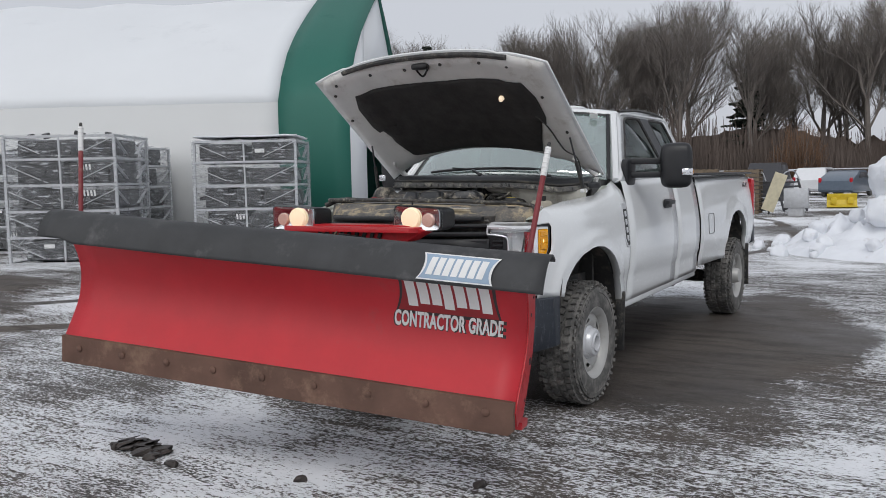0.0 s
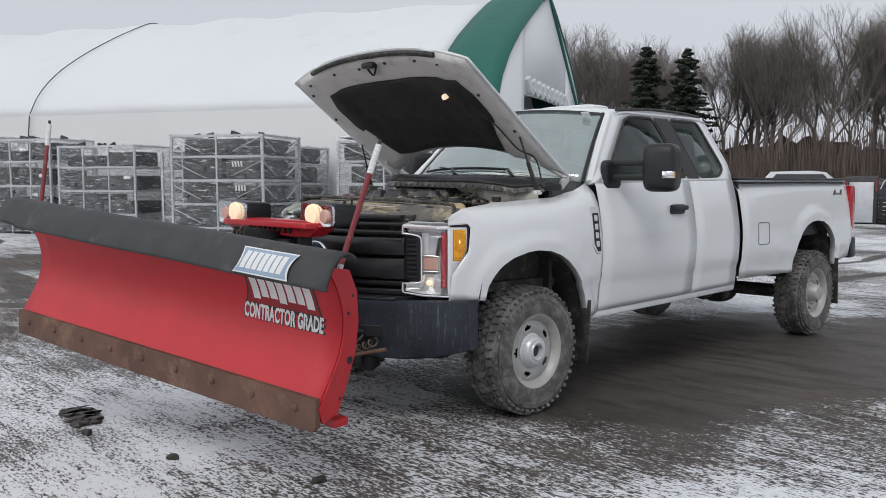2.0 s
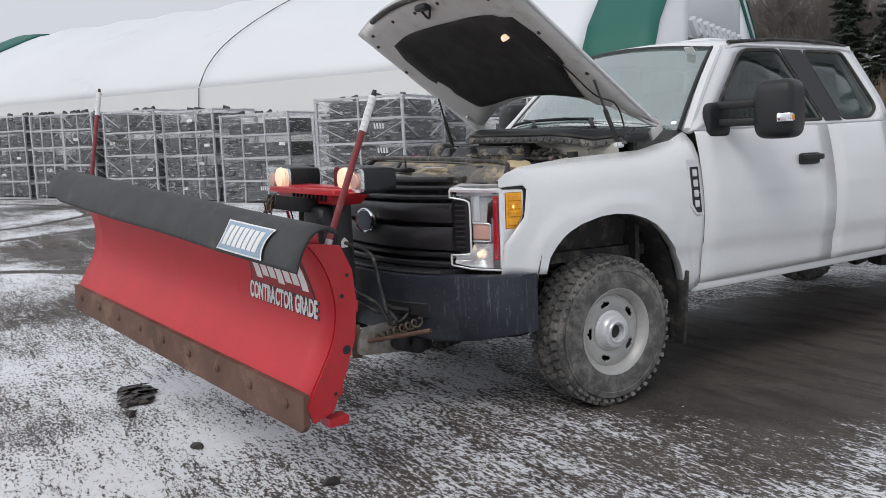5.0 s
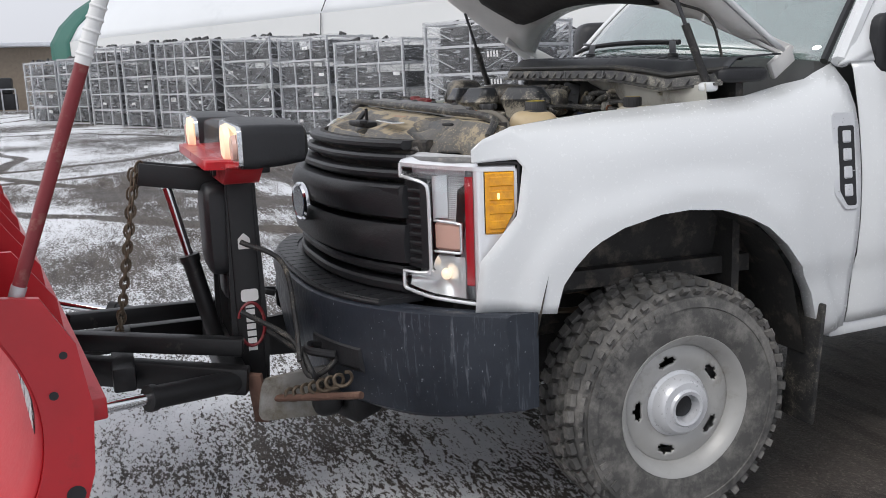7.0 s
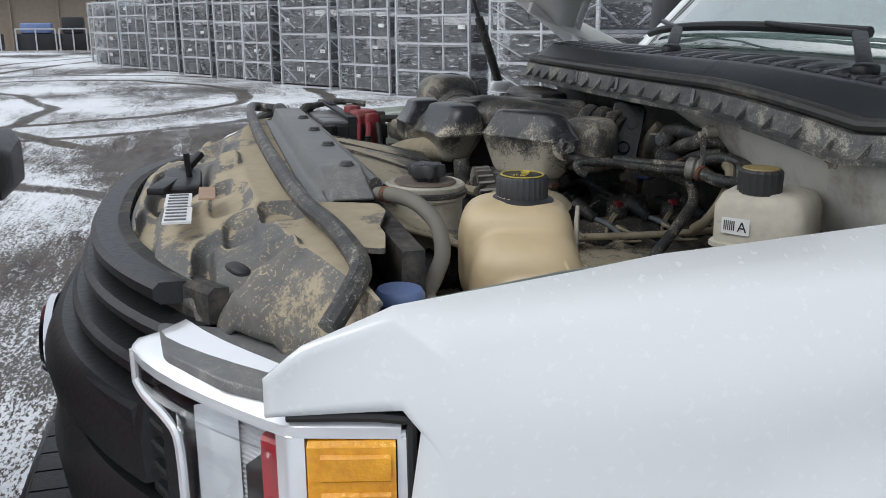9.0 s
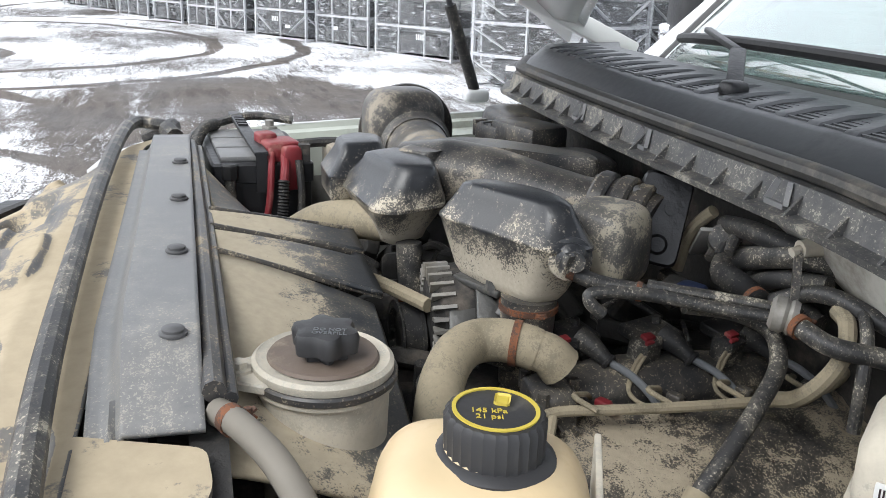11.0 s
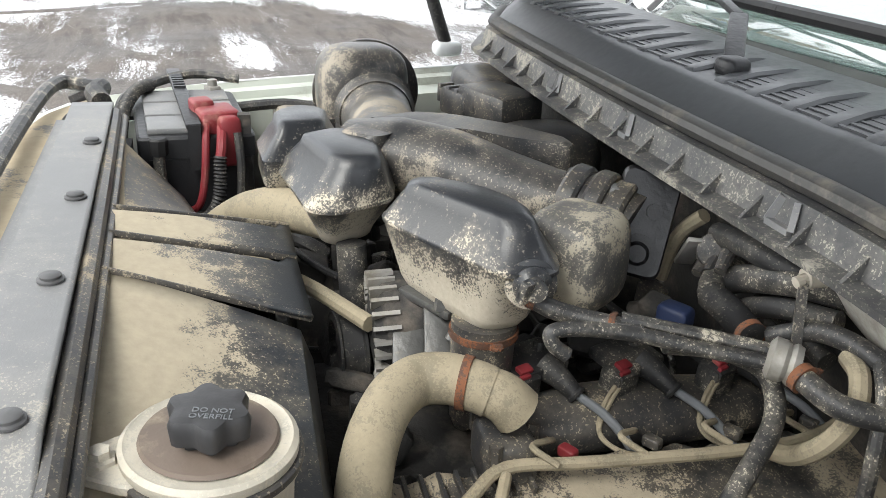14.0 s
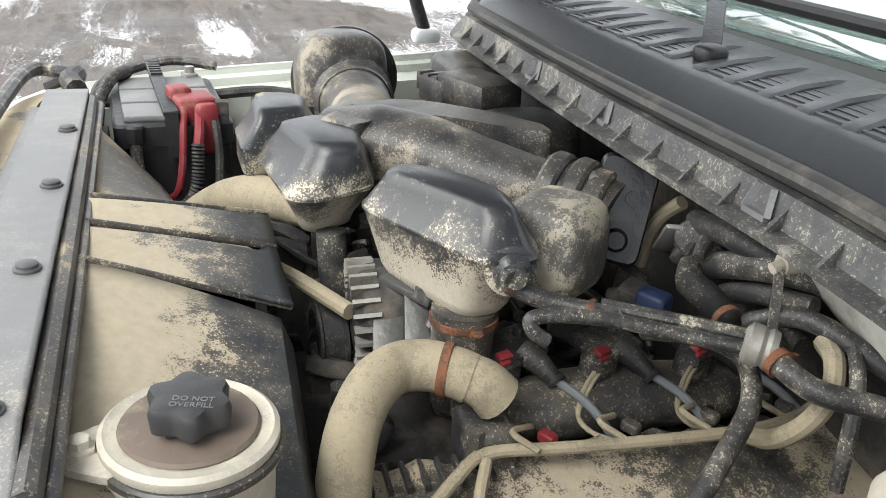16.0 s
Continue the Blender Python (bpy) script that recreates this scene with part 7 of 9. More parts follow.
hose("positive_cable", [(-0.545, -0.268, 1.350), (-0.508, -0.272, 1.330), (-0.492, -0.278, 1.27), (-0.492, -0.29, 1.225), (-0.525, -0.318, 1.20)], 0.0062, M_redplastic, bat, "red battery cable", 10)
hose("positive_cable", [(-0.535, -0.245, 1.345), (-0.503, -0.248, 1.322), (-0.492, -0.252, 1.30)], 0.0085, M_redplastic, bat, "red battery cable", 10)
hose("cable_conduit", [(-0.492, -0.252, 1.305), (-0.482, -0.258, 1.24), (-0.490, -0.278, 1.205), (-0.53, -0.305, 1.195)], 0.0098, M_hose, bat, "ribbed cable conduit", 10, 0.003, 0.006)
hose("cable_conduit", [(-0.515, -0.222, 1.335), (-0.500, -0.220, 1.28), (-0.490, -0.225, 1.22)], 0.007, M_rubber, bat, "black cable", 8)
hose("cable_conduit", [(-0.79, -0.36, 1.350), (-0.74, -0.385, 1.350), (-0.66, -0.402, 1.335), (-0.60, -0.408, 1.30), (-0.57, -0.41, 1.26)], 0.0105, M_hose, bat, "ribbed cable conduit", 10, 0.003, 0.006)
hose("cable_conduit", [(-0.82, -0.20, 1.352), (-0.84, -0.28, 1.358), (-0.80, -0.35, 1.352), (-0.72, -0.40, 1.345), (-0.66, -0.415, 1.325)], 0.009, M_hose, bat, "black cable", 8)
hose("sensor_stub", [(-0.505, -0.345, 1.318), (-0.500, -0.345, 1.275), (-0.490, -0.340, 1.22), (-0.50, -0.335, 1.19)], 0.0095, M_hose, bat, "small grey hose stub", 10)
b = nb()
lathe(b, [(0.0, 0.0), (0.014, 0.0), (0.015, 0.004), (0.015, 0.024), (0.012, 0.027), (0.0, 0.028)], Matrix.Translation((-0.506, -0.345, 1.305)), 8)
part("stub_cap", b, M_rubberdark, bat, "black stub cap")
b = nb()
box(b, (-0.80, -0.25, 1.335), (0.03, 0.025, 0.02), (0, 0, 20), 0.004)
cyl(b, (-0.80, -0.25, 1.34), (-0.80, -0.25, 1.356), 0.009)
part("negative_terminal", b, M_alloy, bat)
b = nb()
box(b, (-0.70, -0.30, 1.08), (0.34, 0.22, 0.05), (0, 0, 4), 0.01)
box(b, (-0.535, -0.21, 1.26), (0.02, 0.02, 0.2))
part("battery_tray", b, M_darkbay, truck)

# intake resonators and ducts
M_splash = dusted("mud_splashed_intake_plastic", (0.024, 0.026, 0.030), (0.50, 0.45, 0.36), 0.34, 18.0, 0.34, 420.0, ("Z", 1.362, -3.2), 0.0, 0.15, 0.55)
def lumpbox(name, seam, top, bot, zs, zt, zb, mat, label, parent=None, rr=0.012):
    """A moulded box: outline rings at the foot, the seam and the top."""
    b = nb()
    c = lambda pts: sum((Vector(p).to_2d() for p in pts), Vector((0, 0))) / len(pts)
    ring = lambda pts, z, k=1.0, r=rr: [Vector((*(c(pts) + (q - c(pts)) * k), z)) for q in rpoly(pts, r, 4)]
    ringfaces(b, [ring(bot, zb, 0.65), ring(bot, zb + 0.006, 0.88), ring(bot, zb + 0.018), ring(seam, zs - 0.003), ring(seam, zs - 0.002, 1.02), ring(seam, zs + 0.002, 1.02), ring(seam, zs + 0.003), ring(top, zt - 0.014, 1.0), ring(top, zt - 0.004, 0.92), ring(top, zt, 0.75)])
    return part(name, b, mat, parent or truck, label, 50)


A_S = [(0.000, -0.102), (0.070, -0.074), (0.178, -0.024), (0.187, 0.028), (0.120, 0.050), (0.030, 0.010), (-0.040, -0.060)]
A_T = [(0.012, -0.083), (0.070, -0.055), (0.150, -0.014), (0.160, 0.020), (0.105, 0.028), (0.045, 0.004), (-0.016, -0.055)]
A_B = [(0.008, -0.083), (0.060, -0.064), (0.152, -0.028), (0.148, 0.020), (0.110, 0.030), (0.050, 0.010), (0.002, -0.050)]
boxA = settle(lumpbox("intake_resonator", A_S, A_T, A_B, 1.366, 1.412, 1.286, M_splash, "dusty black intake resonator", rr=0.022))
B_S = [(-0.250, -0.182), (-0.065, -0.168), (-0.048, -0.140), (-0.082, -0.065), (-0.190, -0.035), (-0.300, -0.100)]
B_T = [(-0.205, -0.160), (-0.088, -0.139), (-0.072, -0.122), (-0.060, -0.082), (-0.130, -0.065), (-0.235, -0.100)]
B_B = [(-0.200, -0.150), (-0.105, -0.150), (-0.085, -0.135), (-0.115, -0.080), (-0.190, -0.060), (-0.240, -0.100)]
boxB = settle(lumpbox("intake_resonator", B_S, B_T, B_B, 1.355, 1.412, 1.292, M_splash, "dusty black intake resonator", rr=0.018))
K_S = [(-0.215, -0.200), (-0.325, -0.198), (-0.380, -0.135), (-0.330, -0.080), (-0.235, -0.105)]
K_T = [(-0.235, -0.180), (-0.320, -0.178), (-0.355, -0.135), (-0.325, -0.098), (-0.245, -0.115)]
settle(lumpbox("intake_snorkel", K_S, K_T, K_S, 1.366, 1.412, 1.318, M_splash, "small black intake box", rr=0.016))
b = nb()
def duct(line, radii, flat=1.0, seg=20):
    ln = smoothline(line, 6)
    n = len(ln)
    rings = []
    for i, p in enumerate(ln):
        d = (ln[min(i + 1, n - 1)] - ln[max(i - 1, 0)]).normalized()
        side = Vector((0, 0, 1)).cross(d).normalized()
        up = d.cross(side)
        k = i / (n - 1) * (len(radii) - 1)
        j = min(int(k), len(radii) - 2)
        r = radii[j] + (radii[j + 1] - radii[j]) * (k - j)
        rings.append([p + side * (r * math.cos(2 * math.pi * a / seg)) + up * (r * flat * math.sin(2 * math.pi * a / seg)) for a in range(seg)])
    ringfaces(b, rings)
duct([(-0.235, -0.085, 1.372), (-0.19, -0.03, 1.374), (-0.14, 0.018, 1.374), (-0.07, 0.060, 1.372), (-0.01, 0.098, 1.370), (0.012, 0.122, 1.369)], [0.050, 0.060, 0.056, 0.048, 0.043, 0.041], 0.85, 28)
settle(part("intake_duct", b, M_intake, truck, "curved black intake duct"))
b = nb()
pl = [(-0.185, -0.115), (-0.245, -0.060), (-0.272, 0.010), (-0.245, 0.062), (-0.175, 0.125), (-0.100, 0.170), (-0.070, 0.158), (-0.105, 0.105), (-0.165, 0.050), (-0.190, -0.010), (-0.140, -0.075)]
cl = Vector((-0.17, 0.03))
ringfaces(b, [[Vector((*(cl + (q - cl) * k), z)) for q in rpoly(pl, 0.018)] for k, z in ((0.98, 1.315), (1.0, 1.345), (1.0, 1.402), (0.985, 1.411), (0.94, 1.415))])
settle(part("intake_plenum", b, M_intake, truck, "dark plastic intake plenum"))
b = nb()
lump(b, (0.048, 0.106, 1.350), (0.047, 0.052, 0.054), (0, 0, 35), 0.5, 24, 14)
part("throttle_elbow", b, dusted("dust_caked_elbow", (0.06, 0.06, 0.062), (0.42, 0.38, 0.30), 0.50, 16.0, 0.45, 480.0), truck, "rounded black throttle elbow")
b = nb()
tube(b, [(0.006, 0.112, 1.369), (0.024, 0.134, 1.367), (0.044, 0.154, 1.362), (0.062, 0.170, 1.354)], 0.042, 28, 10)
for q in ((0.014, 0.122, 1.368), (0.032, 0.143, 1.365), (0.050, 0.160, 1.359)):
    lathe(b, [(0.038, -0.012), (0.046, -0.011), (0.049, -0.007), (0.049, 0.007), (0.046, 0.011), (0.038, 0.012)], axis_pose(Vector(q), Vector((0.72, 0.66, -0.16))), 32)
settle(part("throttle_bellows", b, M_dusty, truck, "dusty ribbed rubber bellows"))
b = nb()
lathe(b, [(0.026, -0.010), (0.025, 0.0), (0.019, 0.002), (0.019, 0.006), (0.015, 0.008), (0.011, 0.012), (0.011, 0.022)], axis_pose(Vector((0.178, 0.004, 1.356)), Vector((0.8, -0.15, 0.1))), 24)
box(b, (0.197, -0.010, 1.358), (0.010, 0.012, 0.026), (0, 20, 20), 0.003)
settle(part("resonator_nipple", b, M_splash, boxA))
b = nb()
ax = axis_pose(Vector((-0.665, 0.030, 1.352)), Vector((1.0, -0.08, -0.10)))
prof = [(0.086, -0.030), (0.086, -0.006)]
for k in range(8):
    prof += [(0.078 - 0.0012 * k, 0.013 * k), (0.069 - 0.0012 * k, 0.013 * k + 0.005), (0.069 - 0.0012 * k, 0.013 * k + 0.008), (0.078 - 0.0012 * k, 0.013 * k + 0.012)]
lathe(b, prof + [(0.064, 0.112), (0.062, 0.125)], ax, 44)
settle(part("air_cleaner_bellows", b, M_intake, truck, "dusty ribbed intake bellows"))
b = nb()
tube(b, [ax @ Vector((0, 0, 0.118)), ax @ Vector((0, 0, 0.17)), Vector((-0.40, 0.0, 1.345)), Vector((-0.30, -0.03, 1.35))], (0.060, 0.050), 28)
settle(part("intake_pipe", b, M_intake, truck, "smooth dusty intake pipe"))
b = nb()
lathe(b, [(0.088, 0.0), (0.096, 0.004), (0.096, 0.014), (0.088, 0.018)], ax @ Matrix.Translation((0, 0, -0.02)), 44)
settle(part("bellows_clamp", b, M_dusty, truck, "dark clamp band"))
b = nb()
lump(b, (-0.70, 0.015, 1.362), (0.065, 0.082, 0.078), (0, 0, 8), 0.6, 20, 12)
box(b, (-0.70, 0.0, 1.285), (0.24, 0.26, 0.06), (0, 0, 6), 0.015)
box(b, (-0.60, -0.09, 1.325), (0.08, 0.05, 0.03), (0, 0, 20), 0.006)
part("air_cleaner", b, M_intake, truck, "dusty black air cleaner housing")
b = nb()
box(b, (-0.47, 0.20, 1.385), (0.12, 0.09, 0.05), (0, 0, 20), 0.01)
box(b, (-0.53, 0.16, 1.375), (0.07, 0.06, 0.045), (0, 0, 20), 0.008)
for k in range(5):
    box(b, (-0.56 + 0.022 * k, 0.135 + 0.008 * k, 1.385), (0.010, 0.03, 0.03), (0, 0, 20), 0.002)
part("fuse_box", b, M_dusty, truck, "dusty black fuse box")
b = nb()
lump(b, (-0.36, 0.24, 1.33), (0.07, 0.08, 0.05), e=0.6)
lump(b, (-0.62, 0.24, 1.34), (0.10, 0.06, 0.07), e=0.4)
pieces("blower_housing", b, M_dusty, truck, "dusty dark blower housing")
# actuator module
b = nb()
m_am = Matrix.Translation((0.0, 0.205, 1.365)) @ Euler((radians(-18), radians(8), radians(62))).to_matrix().to_4x4()
prism(b, rpoly([(-0.034, -0.062), (0.034, -0.062), (0.036, 0.058), (-0.03, 0.062)], 0.014), m_am @ Euler((radians(90), 0, 0)).to_matrix().to_4x4(), -0.016, 0.016, 0.004)
am = part("actuator_module", b, surface("glossy_black_plastic", (0.008, 0.008, 0.009), 0.35, vary=0.3, bump=0.3, dirt=(0.25, 0.23, 0.19), dirt_amount=0.12, dirt_scale=40.0), truck, "black electronic actuator module")
b = nb()
lathe(b, [(0.022, 0.016), (0.022, 0.020), (0.014, 0.020), (0.010, 0.024), (0, 0.024)], m_am @ Matrix.Translation((0.004, 0, -0.035)) @ Euler((radians(90), 0, 0)).to_matrix().to_4x4(), 20)
lathe(b, [(0.009, 0.016), (0.009, 0.021), (0, 0.021)], m_am @ Matrix.Translation((0.012, 0, 0.015)) @ Euler((radians(90), 0, 0)).to_matrix().to_4x4(), 14)
part("module_boss", b, M_blackp, am)
b = nb()
box(b, m_am @ Vector((-0.036, -0.012, 0.0)), (0.012, 0.02, 0.07), (0, 8, 62), 0.003)
part("module_plug", b, M_greyp, am)

# pipes and hoses across the valve cover
hose("vent_hose", [(0.115, 0.012, 1.350), (0.138, 0.034, 1.340), (0.150, 0.058, 1.334), (0.172, 0.088, 1.333), (0.190, 0.112, 1.333)], 0.0098, M_hose, None, "rust-stained vent hose", 12)
clamp((0.128, 0.024, 1.345), (0.5, 0.6, -0.2), 0.0102, boxA, 0.006)
clamp((0.172, 0.088, 1.333), (0.5, 0.7, 0.0), 0.0102, boxA, 0.004)
hose("vacuum_pipe", [(0.190, 0.035, 1.316), (0.186, 0.022, 1.326), (0.182, 0.022, 1.337), (0.186, 0.05, 1.340), (0.198, 0.10, 1.336), (0.224, 0.155, 1.330), (0.250, 0.200, 1.328), (0.262, 0.215, 1.328)], 0.0074, M_hose, None, "black pipe flecked with dust", 12)
hose("vacuum_pipe", [(0.176, 0.095, 1.342), (0.196, 0.13, 1.340), (0.222, 0.175, 1.338), (0.248, 0.215, 1.336)], 0.0066, M_hose, None, "dusty pipe", 10)
b = nb()
lathe(b, [(0.014, -0.014), (0.020, -0.010), (0.020, 0.0), (0.017, 0.004), (0.020, 0.008), (0.018, 0.014)], axis_pose(Vector((0.262, 0.212, 1.334)), Vector((0.5, 0.6, -0.1))), 20)
part("pipe_union", b, M_alloy, truck, "dull metal pipe union")
fb = hose("fuel_hose", [(0.268, 0.216, 1.332), (0.290, 0.218, 1.328), (0.322, 0.230, 1.322), (0.350, 0.272, 1.318), (0.40, 0.33, 1.31), (0.46, 0.40, 1.30)], 0.0110, M_hose, None, "thick dusty hose", 14)
clamp((0.283, 0.217, 1.329), (0.5, 0.1, -0.1), 0.0128, fb, 0.005)
hose("breather_hose", [(0.200, 0.13, 1.325), (0.205, 0.19, 1.315), (0.228, 0.225, 1.30), (0.262, 0.215, 1.275), (0.290, 0.175, 1.245), (0.318, 0.125, 1.21), (0.335, 0.085, 1.18), (0.345, 0.06, 1.155)], 0.0098, M_hose, None, "black hose flecked with dust", 12)
b = nb()
cyl(b, (0.335, 0.085, 1.178), (0.352, 0.055, 1.145), 0.014, 0.016, 14)
lathe(b, [(0.022, 0), (0.022, 0.006), (0.016, 0.01)], axis_pose(Vector((0.348, 0.06, 1.142)), Vector((-0.3, 0.4, 0.8))), 16)
part("breather_elbow", b, M_hosetan, truck, "dusty breather elbow")
hose("heater_hose", [(0.205, 0.222, 1.325), (0.168, 0.222, 1.332), (0.128, 0.222, 1.334)], 0.014, M_rubber, None, "ribbed black hose", 12, 0.004, 0.006)
hose("heater_hose", [(0.128, 0.222, 1.334), (0.098, 0.248, 1.338), (0.075, 0.30, 1.335), (0.05, 0.37, 1.32)], 0.0135, M_hose, None, "black heater hose", 12)
hose("heater_hose", [(0.22, 0.30, 1.30), (0.14, 0.30, 1.315), (0.06, 0.33, 1.31), (-0.03, 0.36, 1.30)], 0.011, M_rubber, None, "black heater hose", 12)
clamp((0.200, 0.222, 1.326), (1, 0, -0.1), 0.0145, fb, 0.005)
b = nb()
lump(b, (0.105, 0.200, 1.300), (0.018, 0.014, 0.012), (0, 0, 30), 0.4)
bcn = part("blue_connector", b, surface("dull_blue_plastic", (0.022, 0.034, 0.085), 0.5, vary=0.2, bump=0.1), truck, "dark blue electrical connector")
b = nb()
box(b, (0.075, 0.195, 1.292), (0.03, 0.03, 0.03), (20, 0, 25), 0.005)
cyl(b, (0.05, 0.18, 1.28), (0.09, 0.20, 1.30), 0.010)
pieces("sensor_fitting", b, M_darkbay, truck, "grimy metal sensor fittings")

M_coil = dusted("flecked_coil_plastic", (0.016, 0.016, 0.017), (0.36, 0.33, 0.27), 0.24, 22.0, 0.5, 520.0)
# coils, leads and loom on the near cylinder bank
for cx, cy in ((0.130, 0.022), (0.146, 0.127), (0.162, 0.234)):
    b = nb()
    box(b, (cx + 0.002, cy - 0.004, 1.170), (0.030, 0.034, 0.135), (0, 6, 18), 0.006)
    box(b, (cx - 0.014, cy + 0.016, 1.236), (0.052, 0.066, 0.014), (0, 8, 18), 0.004)
    box(b, (cx + 0.008, cy - 0.002, 1.226), (0.030, 0.028, 0.026), (0, 14, 18), 0.004)
    cyl(b, (cx - 0.026, cy + 0.030, 1.238), (cx - 0.026, cy + 0.030, 1.252), 0.008, 0.006, 10)
    co = settle(part("ignition_coil", b, M_coil, truck, "dust-flecked black ignition coil"))
    b = nb()
    box(b, (cx + 0.012, cy - 0.002, 1.242), (0.012, 0.017, 0.006), (0, 14, 18), 0.002)
    box(b, (cx + 0.020, cy - 0.004, 1.236), (0.005, 0.013, 0.008), (0, 14, 18), 0.001)
    settle(part("coil_clip", b, M_redplastic, co, "red locking clip"))
    b = nb()
    lead0 = [Vector((cx - 0.004, cy + 0.026, 1.236)), Vector((cx + 0.014, cy + 0.038, 1.228)), Vector((cx + 0.032, cy + 0.050, 1.216))]
    tube(b, lead0, (0.0165, 0.0085), 14)
    lathe(b, [(0.0100, -0.003), (0.0115, 0.0), (0.0100, 0.003)], axis_pose(lead0[2], lead0[2] - lead0[1]), 14)
    settle(part("lead_boot", b, M_rubber, co, "black rubber lead boot"))
    settle(hose("ignition_lead", [(cx + 0.030, cy + 0.049, 1.217), (cx + 0.062, cy + 0.068, 1.208), (cx + 0.088, cy + 0.084, 1.188), (cx + 0.102, cy + 0.098, 1.155), (cx + 0.105, cy + 0.100, 1.090)], 0.0050, M_wire, co, "grey ignition lead", 10))
    for dx in (0.0, 0.006):
        settle(hose("coil_wire", [(cx + 0.018, cy - 0.008 + dx, 1.228), (cx + 0.032, cy - 0.030 + dx, 1.212), (cx + 0.052, cy - 0.044, 1.192), (cx + 0.078, cy - 0.030, 1.184), (cx + 0.095, cy + 0.005, 1.186)], 0.0026, M_hosetan, co, "", 8))
b = nb()
sheet(b, lambda u, v: Vector((0.165 + 0.20 * v, -0.16 + 0.62 * u, 1.178 - 0.035 * v - 0.10 * max(0, v - 0.5) ** 1.5 + 0.006 * math.sin(u * 60) * (v < 0.12))), 40, 16)
vc = thicken(part("valve_cover", b, dusted("dust_caked_valve_cover", (0.030, 0.030, 0.031), (0.36, 0.31, 0.23), 0.50, 10.0, 0.5, 480.0, None, 0.0, 0.3), truck, "dust-caked valve cover"), 0.006, -1)
b = nb()
box(b, (0.26, 0.175, 1.152), (0.055, 0.075, 0.003), (0, 14, 0), 0.0)
part("valve_cover_label", b, M_tankgrey, vc, "dusty paper label")
words("valve_cover_words", "POWERED BY", 0.030, Matrix.Translation((0.318, 0.16, 1.131)) @ Euler((0, radians(26), 0)).to_matrix().to_4x4() @ Euler((0, 0, radians(90))).to_matrix().to_4x4(), vc.data.materials[0], vc, 0.003, 1.15)
hose("wiring_loom", [(0.245, -0.10, 1.178), (0.215, -0.06, 1.192), (0.192, -0.02, 1.200), (0.200, 0.05, 1.202), (0.206, 0.12, 1.202), (0.214, 0.22, 1.204), (0.212, 0.30, 1.206), (0.188, 0.37, 1.21), (0.15, 0.42, 1.23)], 0.0065, M_hosetan, None, "tape-wrapped wiring loom", 10)
hose("wiring_loom", [(0.30, -0.06, 1.165), (0.245, -0.045, 1.185), (0.20, -0.022, 1.198)], 0.006, M_hosetan, None, "tape-wrapped wiring loom", 8)
for k in range(9):
    b = nb()
    box(b, (0.185, -0.135 + 0.018 * k, 1.180), (0.035, 0.004, 0.008), (0, 8, 0))
    part("valve_cover_rib", b, M_dusty, vc)
for k in range(4):
    y = 0.03 + 0.095 * k
    hose("injector_wire", [(0.205, y, 1.205), (0.185, y - 0.02, 1.215), (0.165, y + 0.005, 1.205), (0.145, y + 0.02, 1.19)], 0.0035, M_hosetan, None, "", 8)
    b = nb()
    lump(b, (0.172, y + 0.025, 1.194), (0.010, 0.007, 0.006), (0, 0, 30), 0.4)
    part("injector_plug", b, M_redplastic if k == 0 else M_dusty, truck)
b = nb()
duct([(0.100, 0.03, 1.17), (0.094, 0.10, 1.175), (0.094, 0.22, 1.175), (0.096, 0.36, 1.17)], [0.036, 0.044, 0.044, 0.036], 0.8)
part("intake_runner", b, M_dusty, truck, "dusty intake manifold runner")

# alternator, pulley and brackets
alt = axis_pose(Vector((0.002, -0.108, 1.232)), Vector((0.12, 1.0, 0.05)))
b = nb()
lathe(b, [(0.018, -0.004), (0.050, 0.0), (0.062, 0.012), (0.064, 0.030), (0.064, 0.082), (0.060, 0.094), (0.03, 0.10)], alt, 36)
al = settle(part("alternator", b, M_darkbay, truck, "grimy finned alternator"))
b = nb()
for k in range(26):
    mm = alt @ Matrix.Rotation(2 * math.pi * k / 26, 4, "Z") @ Matrix.Translation((0.058, 0, 0.012))
    bmesh.ops.create_cube(b, size=1.0, matrix=mm @ Matrix.Diagonal((0.018, 0.0045, 0.030, 1)))
for ob in pieces("alternator_fin", b, M_alloy, al):
    settle(ob)
b = nb()
lathe(b, [(0.012, 0), (0.040, 0), (0.046, 0.003), (0.046, 0.006), (0.042, 0.008), (0.042, 0.030), (0.046, 0.032), (0.046, 0.035), (0.036, 0.036), (0.032, 0.028), (0.012, 0.027)], axis_pose(Vector((-0.022, -0.112, 1.196)), Vector((0.0, -1, 0.0))), 40)
settle(part("belt_pulley", b, M_rubber, truck, "black belt pulley"))
b = nb()
tube(b, [(0.065, -0.14, 1.21), (0.05, -0.14, 1.14), (0.02, -0.14, 1.08)], 0.010, 6)
part("drive_belt", b, M_rubber, truck)
b = nb()
span(b, (0.022, -0.072, 1.292), (0.118, -0.096, 1.205), 0.034, 0.007, 0.002)
span(b, (0.060, -0.050, 1.288), (0.128, -0.066, 1.215), 0.030, 0.007, 0.002)
span(b, (0.022, -0.074, 1.290), (0.086, -0.036, 1.285), 0.030, 0.010, 0.003)
tube(b, [(0.052, -0.052, 1.296), (0.080, -0.036, 1.296), (0.100, -0.034, 1.280), (0.104, -0.046, 1.262)], 0.010, 10)
cyl(b, (0.078, -0.050, 1.288), (0.078, -0.050, 1.300), 0.010, 0.008, 6)
